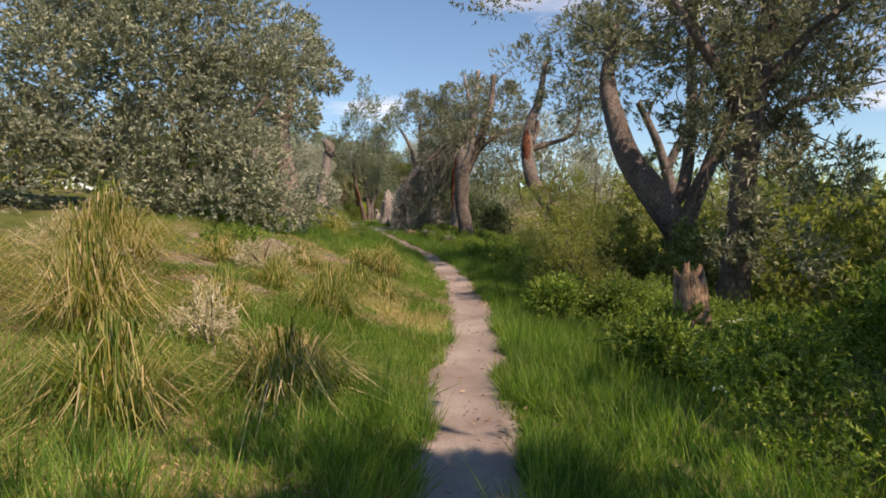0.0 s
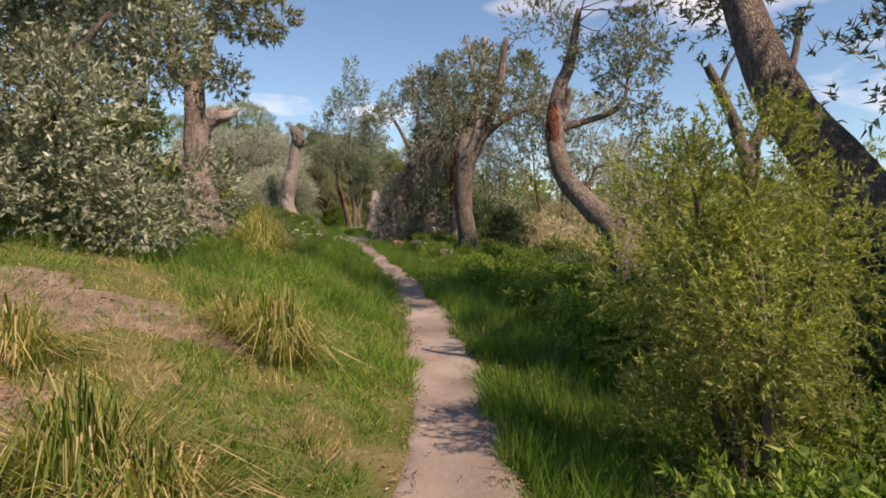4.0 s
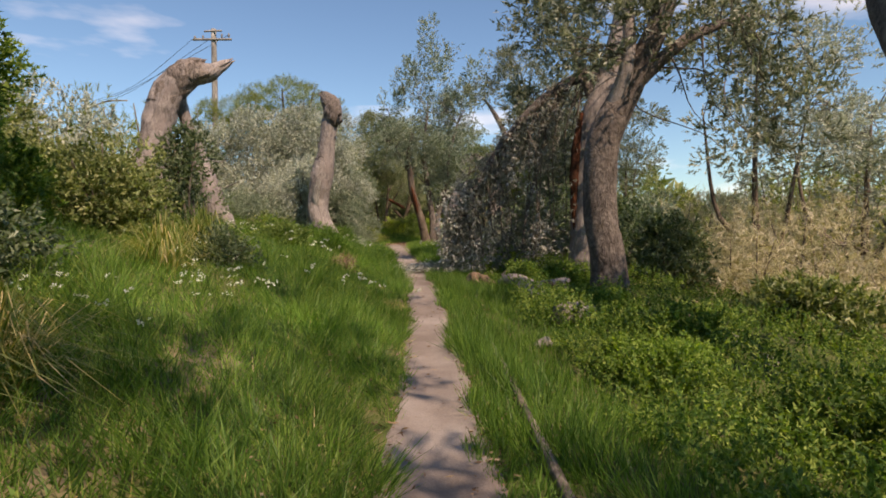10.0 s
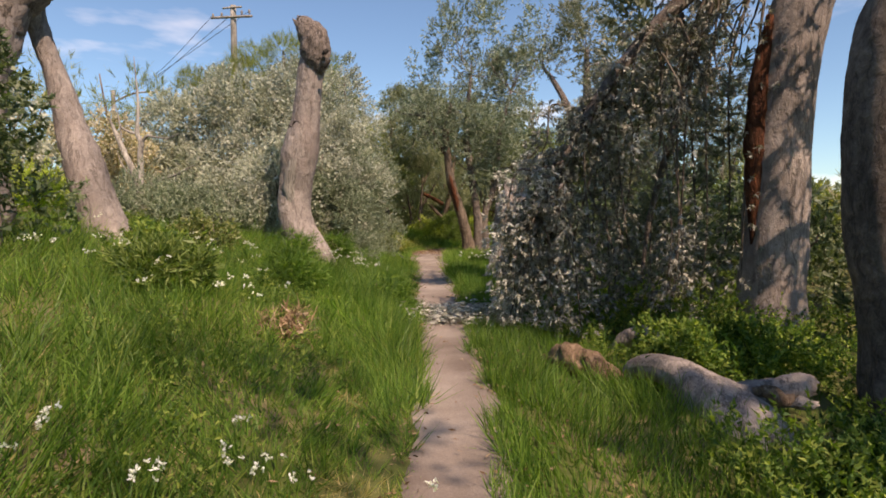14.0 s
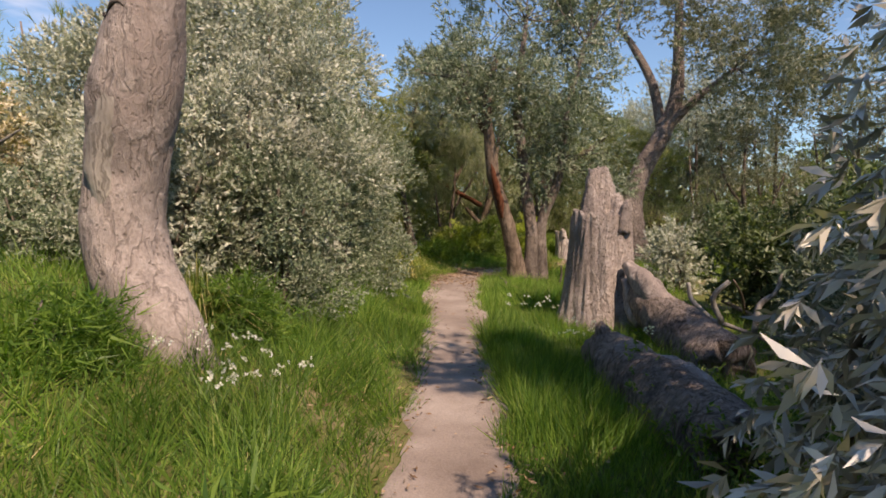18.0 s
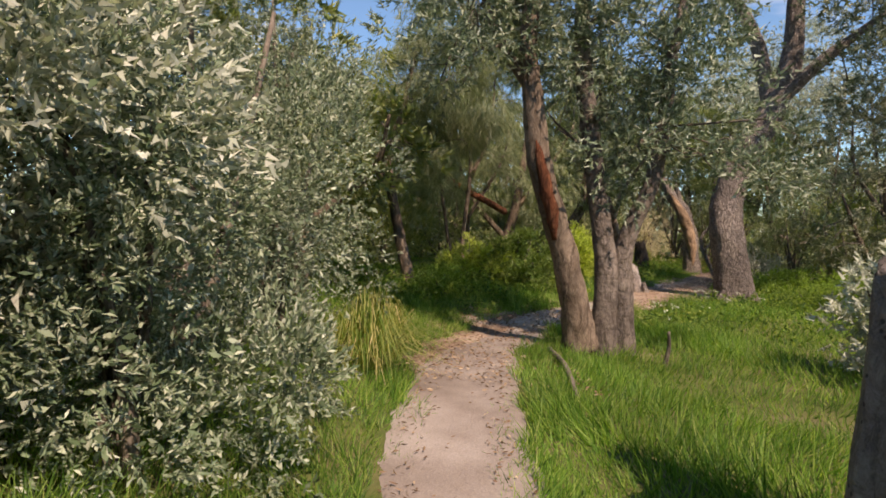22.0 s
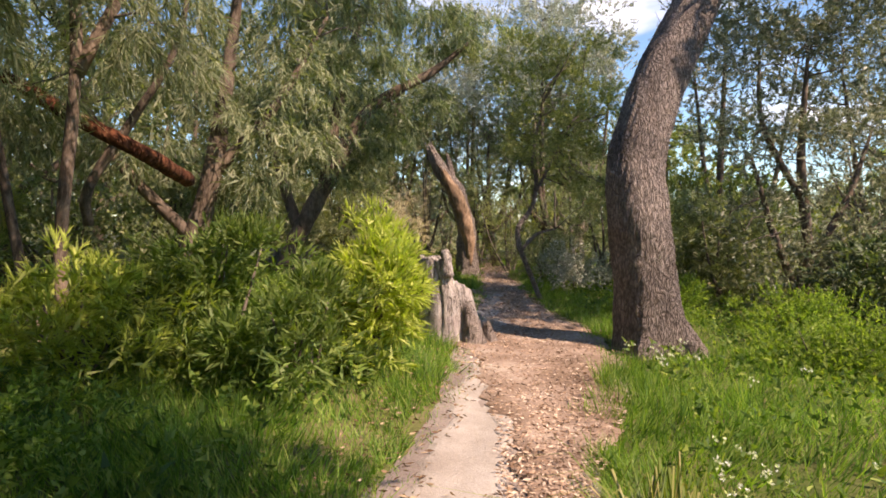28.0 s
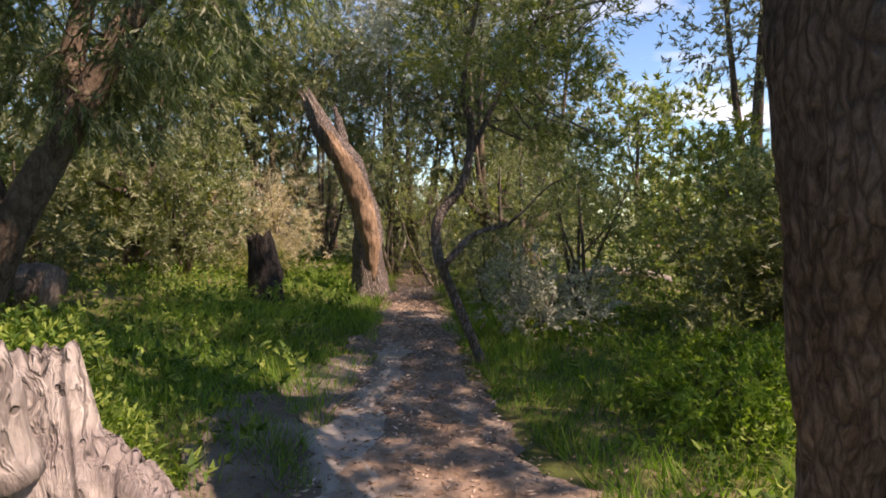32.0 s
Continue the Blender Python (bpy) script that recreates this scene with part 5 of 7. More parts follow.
root = base("tree_stump", (-4.8, 53, gz(-4.8, 53)), "short blackened stump in the grass", "tree stump")
limb("body", [(-4.75, 53, 1.0), (-4.78, 53, 1.5), (-4.86, 53, 2.1)], [.28, .24, .17], CHARRED, root, sides=20, steps=8, rough=.12, furrow=.02, jag=.08)
root = base("log", (-7.2, 51.5, gz(-7.2, 51.5)), "cut end of a thick grey log", "log")
limb("wood", [(-6.85, 51.4, 1.6), (-7.2, 51.5, 1.62), (-7.9, 51.7, 1.6)], [.24, .27, .26], LOG_BARK, root, sides=32, steps=8, rough=.12, furrow=.012)
root = base("log", (2, 56.5, gz(2, 56.5)), "white fallen log among shrubs", "log")
limb("wood", [(1.2, 56.5, 1.0), (2, 56.5, 1.1), (3, 56.4, 1.1), (4.2, 56.6, .9)], [.06, .12, .12, .08], DEAD_WOOD, root, sides=12, steps=6, rough=.12)

tree("banksia_tree", "open young banksia with thin dark stems beside the track", "tree",
     [("trunk", [(.45, 47.0, .4), (.42, 47.0, 1.2), (.5, 47.0, 2.2), (.35, 47.0, 3.4), (.4, 47.0, 5.0)], [.12, .10, .08, .06, .02], dict(mat=BARK_FINE, sides=12)),
      ("limb", [(.45, 47, 1.3), (-.1, 46.9, 2.3), (-.5, 46.9, 3.4)], [.06, .05, .02], dict(mat=BARK_FINE, sides=8)),
      ("limb", [(.48, 47, 1.8), (1.1, 47, 2.8), (1.5, 47, 3.9)], [.06, .05, .02], dict(mat=BARK_FINE, sides=8)),
      ("limb", [(.4, 47, 2.8), (-.2, 47.1, 3.9), (-.3, 47.1, 5.0)], [.05, .04, .015], dict(mat=BARK_FINE, sides=8))],
     [([(-.5, 46.9, 2.4, .8, .7, .6), (.2, 47, 1.7, .9, .8, .5), (1.3, 47, 2.4, .9, .8, .7), (-.6, 46.9, 3.6, .7, .7, .6), (.4, 47, 3.4, .8, .7, .7), (1.6, 47, 3.9, .8, .7, .6), (-.2, 47.1, 4.8, .8, .7, .6), (.8, 47, 5.0, .9, .8, .7)], dict(number=2000, mat=BANKSIA, leaf=(.08, .017), count=12, reach=.22, holes=.35, hollow=.25, seed=15.0, twigs=70))])

# sapling on the track's edge
tree("sapling", "thin crooked dark sapling leaning over the track", "tree",
     [("stem", [(-2.6, 49.6, .9), (-2.67, 49.6, 1.02), (-3.03, 49.6, 1.85), (-3.11, 49.6, 2.06), (-3.11, 49.6, 2.37), (-2.87, 49.6, 2.73), (-2.8, 49.6, 3.2), (-2.88, 49.6, 3.6), (-2.7, 49.6, 4.6)], [.06, .05, .045, .05, .045, .04, .035, .03, .015], dict(mat=BARK_BROWN, sides=12)),
      ("limb", [(-3.08, 49.5, 1.96), (-2.79, 49.5, 2.24), (-2.47, 49.5, 2.33)], [.035, .028, .015], dict(mat=BARK_BROWN, sides=8)),
      ("limb", [(-2.85, 49.6, 2.9), (-2.5, 49.6, 3.6), (-2.2, 49.6, 4.2)], [.03, .022, .012], dict(mat=BARK_BROWN, sides=8))],
     [([(-2.7, 49.6, 4.0, .8, .7, .6), (-2.1, 49.7, 3.6, .7, .6, .5), (-3.1, 49.7, 4.6, .6, .6, .5), (-2.4, 49.7, 4.9, .8, .7, .5), (-1.6, 49.8, 3.0, .5, .5, .35), (-1.8, 49.9, 4.4, .8, .7, .6), (-3.2, 49.8, 5.4, .8, .7, .5), (-2.2, 49.8, 5.6, .9, .8, .5)],
       dict(number=3000, mat=OLIVE, leaf=(.075, .01), count=12, reach=.24, holes=.4, hollow=.25, seed=11.0, twigs=40))])

# dark slender trunks beside the sandy turn
tree("slender_tree", "slender crooked dark trunk with knobbly seed cones", "tree",
     [("stem", [(-4.87, 39.75, 0.9), (-4.87, 39.75, 1.43), (-4.85, 39.75, 1.52), (-4.82, 39.75, 1.79), (-4.72, 39.75, 1.98), (-4.72, 39.75, 2.31), (-4.81, 39.75, 2.63), (-4.92, 39.75, 2.99), (-5.1, 39.75, 3.37), (-5.23, 39.75, 3.63)], [.08, .075, .07, .066, .056, .052, .055, .05, .042, .025], dict(mat=BARK_FINE, sides=18, steps=8, rough=.07)),
      ("limb", [(-4.79, 39.75, 2.63), (-4.66, 39.6, 3.03), (-4.31, 39.5, 3.53)], [.03, .025, .012], dict(mat=BARK_BROWN, sides=8))],
     [([(-5.1, 40.2, 4.7, .9, .9, .5), (-4.2, 40, 4.5, .8, .8, .5)], dict(number=120, mat=OLIVE, leaf=(.10, .02), count=8, reach=.24, holes=.3, seed=12.0))])
tree("she_oak", "she-oak with a slanting grey-brown trunk and drooping needles", "tree",
     [("trunk", [(-8.7, 42.3, 1.1), (-8.74, 42.3, 1.3), (-8.98, 42.3, 2.22), (-9.11, 42.3, 2.81), (-9.24, 42.3, 3.43), (-9.31, 42.3, 3.87), (-9.24, 42.3, 4.11), (-8.98, 42.3, 4.7), (-8.7, 42.3, 6)], [.14, .12, .11, .10, .09, .085, .07, .06, .03], dict(mat=BARK_FINE, sides=14)),
      ("limb", [(-9.31, 42.3, 3.34), (-9.65, 42.3, 3.77), (-9.91, 42.3, 4.21), (-10.2, 42.3, 5)], [.06, .055, .045, .02], dict(mat=BARK_FINE, sides=10))],
     [([(-9.2, 42.3, 5.2, 1.4, 1.2, .9), (-10, 42.2, 4.4, .9, .9, .8), (-8.2, 42.6, 5.6, 1.3, 1.1, 1), (-9.8, 42, 3.2, .5, .5, .6), (-9.5, 43.0, 4.2, .9, .8, .8), (-8.9, 43.1, 3.8, .8, .7, .7), (-8.2, 43.1, 4.4, .8, .7, .7), (-7.6, 43.2, 4.6, .7, .7, .6)],
       dict(number=2600, mat=WEEPING, leaf=(.28, .007), count=14, reach=.2, holes=.2, seed=13.0, hang=.7, spread=.35))])

# drooping wattles over the bend
def wattle(name, label, x, y, top, r, number, seed, mat=WEEPING):
    z = gz(x, y)
    rng = np.random.default_rng(seed)
    a = rng.uniform(-.5, .5, 4)
    blobs = [(x + rng.uniform(-.6, .6) * r, y + rng.uniform(-.6, .6) * r, top - r * rng.uniform(.3, 1.6), r * rng.uniform(.5, .8), r * rng.uniform(.5, .7), r * rng.uniform(.45, .65)) for _ in range(8)]
    return tree(name, label, "tree",
                [("trunk", [(x, y, z - .1), (x + a[0] * .5, y, z + .9), (x + a[1], y + .2, z + 2), (x + a[1] * 1.4, y, top - r * .7)], [.15, .12, .09, .03], dict(mat=BARK_FINE, sides=12)),
                 ("limb", [(x + a[0] * .6, y, z + 1.1), (x + .8 + a[2], y + .3, z + 2), (x + 1.2 + a[2], y, top - r)], [.08, .06, .02], dict(mat=BARK_FINE, sides=8)),
                 ("limb", [(x + a[0] * .6, y, z + 1.3), (x - .9 + a[3], y - .2, z + 2.1), (x - 1.3 + a[3], y, top - r)], [.08, .06, .02], dict(mat=BARK_FINE, sides=8))],
                [(blobs, dict(number=int(number * .85), mat=mat, leaf=(.14, .013) if seed < 26 else (.1, .022) if mat == SILVER else (.09, .02) if seed in (37, 38) else (.19, .02) if mat in (WEEPING, FEATHER) else (.19, .05), count=14, reach=.26, holes=.4 if mat == SILVER else .25, hollow=.3, seed=float(seed), hang=.55 if mat in (WEEPING, FEATHER) else 0, spread=.5 if mat in (WEEPING, FEATHER) else .9, twigs=30))])


DROOP = dict(mat=WEEPING, leaf=(.15, .013), count=15, reach=.34, holes=.08, hollow=.3, hang=.62, spread=.42, inner=.3)
tree("wattle_tree", "drooping wattle with fine grey-green leaves and reddish limbs", "tree",
     [("trunk", [(-8.2, 46.9, .9), (-8.1, 46.9, 1.8), (-7.8, 47.0, 3.0), (-7.6, 47.2, 4.6), (-7.4, 47.3, 6.4)], [.17, .14, .12, .08, .03], dict(mat=BARK_FINE, sides=14)),
      ("limb", [(-8.55, 45.3, 2.4), (-8.5, 45.2, 2.75), (-8.1, 45.2, 3.4), (-7.7, 45.2, 4.1), (-7.55, 45.2, 4.9)], [.05, .045, .04, .03, .02], dict(mat=BARK_FINE, sides=10)),
      ("limb", [(-7.9, 46.3, 2.9), (-8.05, 45.3, 3.1), (-8.6, 45.2, 3.4), (-9.2, 45.2, 3.75), (-9.9, 45.2, 4.1)], [.085, .08, .07, .06, .03], dict(mat=BARK_RED, sides=14, rough=.14, label="reddish torn limb")),
      ("limb", [(-7.8, 47.0, 3.0), (-7.0, 47.2, 4.0), (-6.4, 47.5, 5.2)], [.08, .06, .02], dict(mat=BARK_FINE, sides=10)),
      ("limb", [(-8.0, 46.9, 2.2), (-9.0, 46.8, 3.4), (-9.5, 46.7, 5)], [.08, .06, .02], dict(mat=BARK_FINE, sides=10))],
     [([(-9.5, 46.5, 4.4, 1.3, 1.2, 1.3), (-8.3, 47.2, 3.7, 1.2, 1.0, .9), (-8.4, 47.2, 5.4, 1.5, 1.3, 1.2), (-7.0, 47.4, 4.6, 1.2, 1.1, 1.2), (-6.4, 47.8, 5.8, 1.2, 1.1, 1.1), (-7.4, 47.4, 6.8, 1.6, 1.4, 1.1), (-9.2, 46.8, 6.4, 1.5, 1.3, 1.1), (-7.1, 47.0, 3.3, .9, .8, .7), (-10.4, 46.4, 3.4, 1.1, 1, .9), (-8.4, 46, 7.2, 1.5, 1.3, .9), (-10.6, 46.4, 5.6, 1.3, 1.2, 1.2)], dict(number=4300, seed=21.0, twigs=50, **DROOP))])
tree("wattle_tree", "spreading wattle in shaded dark green with a leaning red-brown trunk", "tree",
     [("trunk", [(-7.5, 51, 1.0), (-7.3, 51, 1.7), (-6.95, 51, 2.5), (-6.4, 51, 3.5), (-5.85, 51, 4.5), (-5.2, 51, 5.0), (-4.5, 51, 5.4), (-3.8, 51, 6.0)], [.22, .19, .17, .15, .12, .10, .08, .03], dict(mat=BARK_FINE, sides=18, steps=8, rough=.1, furrow=.01, ridges=11)),
      ("limb", [(-6.6, 51, 3.2), (-6.45, 51.05, 4.2), (-6.2, 51.1, 5.4), (-5.9, 51.1, 6.6)], [.13, .11, .09, .05], dict(mat=BARK_FINE, sides=12)),
      ("limb", [(-7.1, 51, 2.2), (-7.5, 51.2, 3.4), (-7.9, 51.3, 4.8)], [.12, .09, .04], dict(mat=BARK_FINE, sides=10))],
     [([(-7.6, 51.3, 4.4, 1.1, 1, .9), (-6.7, 51.8, 4.0, 1.0, .8, .7), (-5.6, 51.8, 4.1, .9, .8, .6), (-4.8, 51.5, 4.8, .9, .8, .6), (-6.4, 51.4, 5.6, 1.4, 1.2, 1.0), (-5, 51.3, 6.3, 1.3, 1.1, .9), (-3.9, 51.2, 6.3, .9, .8, .7), (-7.6, 51.2, 6.2, 1.4, 1.2, 1.0), (-8.8, 51.2, 4.8, 1.1, 1, .9), (-6.2, 51.2, 7.4, 1.6, 1.3, .9), (-6.3, 50.5, 3.7, .8, .6, .7), (-5.5, 50.5, 4.3, .8, .6, .6), (-6.9, 50.4, 4.8, 1.0, .7, .8), (-5.9, 50.6, 5.3, .9, .7, .7)], dict(number=4400, seed=23.0, twigs=50, **{**DROOP, "mat": SHADED_WATTLE}))])
wattle("wattle_tree", "drooping wattle with fine grey-green leaves", -11.5, 49.5, 6.5, 2.8, 1500, 24)
tree("she_oak", "dark she-oak with slim trunks and drooping grey needles", "tree",
     [("trunk", [(-8.3, 44.3, 1.0), (-8.35, 44.3, 2.2), (-8.2, 44.3, 3.8), (-8.3, 44.4, 5.6), (-8.1, 44.4, 7.4)], [.06, .05, .045, .035, .015], dict(mat=BARK_FINE, sides=12)),
      ("stem", [(-8.5, 44.4, 1.0), (-8.8, 44.5, 2.4), (-9.0, 44.5, 4.2), (-8.8, 44.5, 6.2)], [.045, .04, .03, .015], dict(mat=BARK_FINE, sides=10)),
      ("limb", [(-8.2, 44.3, 3.6), (-7.8, 44.4, 4.6), (-7.7, 44.4, 6.0)], [.05, .04, .015], dict(mat=BARK_FINE, sides=8))],
     [([(-8.7, 44.4, 3.6, .9, .8, .8), (-7.9, 44.6, 4.6, 1.0, .9, 1.0), (-8.9, 44.3, 5.4, 1.1, 1, 1.0), (-7.9, 44.5, 6.5, 1.1, 1, 1), (-9.2, 44.6, 7, 1, 1, 1)], dict(number=1500, seed=25.0, twigs=30, **{**DROOP, "leaf": (.22, .008)}))])
wattle("wattle_tree", "pale wattle crown behind the track", -4.6, 60, 8.2, 2.7, 2200, 26)
wattle("wattle_tree", "pale wattle crown behind the track", -7.5, 57, 8.6, 2.9, 2200, 27)

# poles on the hill
root = base("power_pole", (-26.2, 58.5, gz(-26.2, 58.5)), "grey timber power pole with a crossarm", "power pole")
limb("pole", [(-26.2, 58.5, gz(-26.2, 58.5) - .2), (-26.2, 58.5, 10), (-26.2, 58.5, 17.6)], [.26, .24, .2], POLE_WOOD, root, sides=12, rough=.01)
limb("crossarm", [(-27.87, 58.3, 16.83), (-26.2, 58.3, 16.74), (-24.58, 58.3, 16.64)], [.09, .09, .09], POLE_WOOD, root, sides=4, rough=.0)
limb("crossarm", [(-26.9, 58.3, 17.4), (-26.2, 58.3, 17.4), (-25.4, 58.3, 17.35)], [.07, .07, .07], POLE_WOOD, root, sides=4, rough=.0)
for k in (-27.7, -27.0, -25.4, -24.8):
    limb("insulator", [(k, 58.3, 16.8), (k, 58.3, 17.0), (k, 58.3, 17.12)], [.05, .08, .04], STONE, root, sides=8, rough=0)
root = base("power_pole", (-52, 75, gz(-52, 75)), "far power pole with one arm", "power pole")
limb("pole", [(-52.1, 75, gz(-52, 75) - .2), (-52.1, 75, 10), (-52.1, 75, 16.9)], [.25, .24, .2], POLE_WOOD, root, sides=10, rough=.01)
limb("arm", [(-52.1, 75, 15.6), (-49.5, 75, 16.4), (-46.8, 75, 16.4)], [.12, .1, .08], POLE_WOOD, root, sides=6, rough=0)
for k, (dz, dx) in enumerate(((17.0, -27.7), (17.0, -24.8), (16.9, -26.2))):
    root = base("power_line", (dx, 58.4, dz), "thin dark overhead wire", "cable", "overhead wires")
    limb("wire", [(dx, 58.3, dz), (-39, 66, 15.6 - .2 * k), (-52 + k, 75, 16.3)], [.02, .02, .02], WIRE, root, sides=4, steps=8, rough=0)

tree("dead_tree", "small bare forked pale shrub in front of the silver bushes", "dead tree",
     [("stem", [(-10.25, 31.00, 2.11), (-10.26, 31.00, 2.63), (-10.42, 31.00, 3.09), (-10.63, 31.00, 3.50), (-10.76, 31.00, 3.79), (-10.88, 31.00, 4.01), (-10.97, 31.00, 4.21)], [.1, .085, .07, .06, .055, .04, .02], dict(mat=POLE_WOOD, sides=10)),
      ("stem", [(-10.26, 31.00, 2.57), (-10.25, 31.00, 3.09), (-10.24, 31.00, 3.49), (-10.21, 31.00, 3.68), (-10.30, 31.00, 3.87), (-10.28, 31.00, 4.17), (-10.26, 31.00, 4.52), (-10.29, 31.00, 4.91), (-10.33, 31.00, 5.43)], [.07, .065, .06, .055, .045, .035, .028, .015, .006], dict(mat=POLE_WOOD, sides=10)),
      ("limb", [(-10.21, 31.00, 3.68), (-10.07, 31.00, 3.81), (-9.83, 31.00, 3.78), (-9.56, 31.00, 3.75), (-9.32, 31.00, 3.83)], [.03, .027, .02, .014, .006], dict(mat=POLE_WOOD, sides=8)),
      ("limb", [(-10.25, 31.00, 2.70), (-9.85, 31.00, 2.90), (-9.45, 31.00, 3.00), (-9.21, 31.00, 3.09), (-8.98, 31.00, 3.19)], [.035, .03, .025, .018, .008], dict(mat=POLE_WOOD, sides=8)),
      ("limb", [(-10.30, 31.00, 3.87), (-10.51, 31.00, 3.93), (-10.70, 31.00, 4.04), (-10.76, 31.00, 4.25)], [.03, .026, .018, .007], dict(mat=POLE_WOOD, sides=8)),
      ("limb", [(-10.46, 31.00, 3.04), (-10.64, 31.00, 3.19), (-10.76, 31.00, 3.39), (-10.80, 31.00, 3.56)], [.022, .018, .012, .006], dict(mat=POLE_WOOD, sides=8)),
      ("limb", [(-10.72, 31.00, 3.73), (-10.70, 31.00, 3.88), (-10.74, 31.00, 4.20), (-10.80, 31.00, 4.49)], [.025, .02, .012, .005], dict(mat=POLE_WOOD, sides=8))])
root = base("dead_branch", (-1.4, 33.4, gz(-1.4, 33.4)), "bare grey fallen branch with forked twigs", "branch")
for stem in ([(-2.1, 33.9, 1.15), (-1.9, 33.6, 1.2), (-1.5, 33.4, 1.1), (-1.1, 33.2, .95), (-.8, 33.1, .85)], [(-1.75, 33.5, 1.18), (-1.85, 33.45, 1.45), (-1.7, 33.4, 1.65)], [(-1.45, 33.35, 1.1), (-1.4, 33.4, 1.4), (-1.25, 33.4, 1.55), (-1.2, 33.4, 1.75)], [(-1.3, 33.3, 1.05), (-1.05, 33.3, 1.25), (-.85, 33.3, 1.3)], [(-1.85, 33.6, 1.2), (-2.05, 33.6, 1.4), (-2.1, 33.6, 1.6)]):
    limb("stem", stem, [.035, .03, .024, .018, .012][:len(stem)], POLE_WOOD, root, sides=8, steps=5, rough=.12)

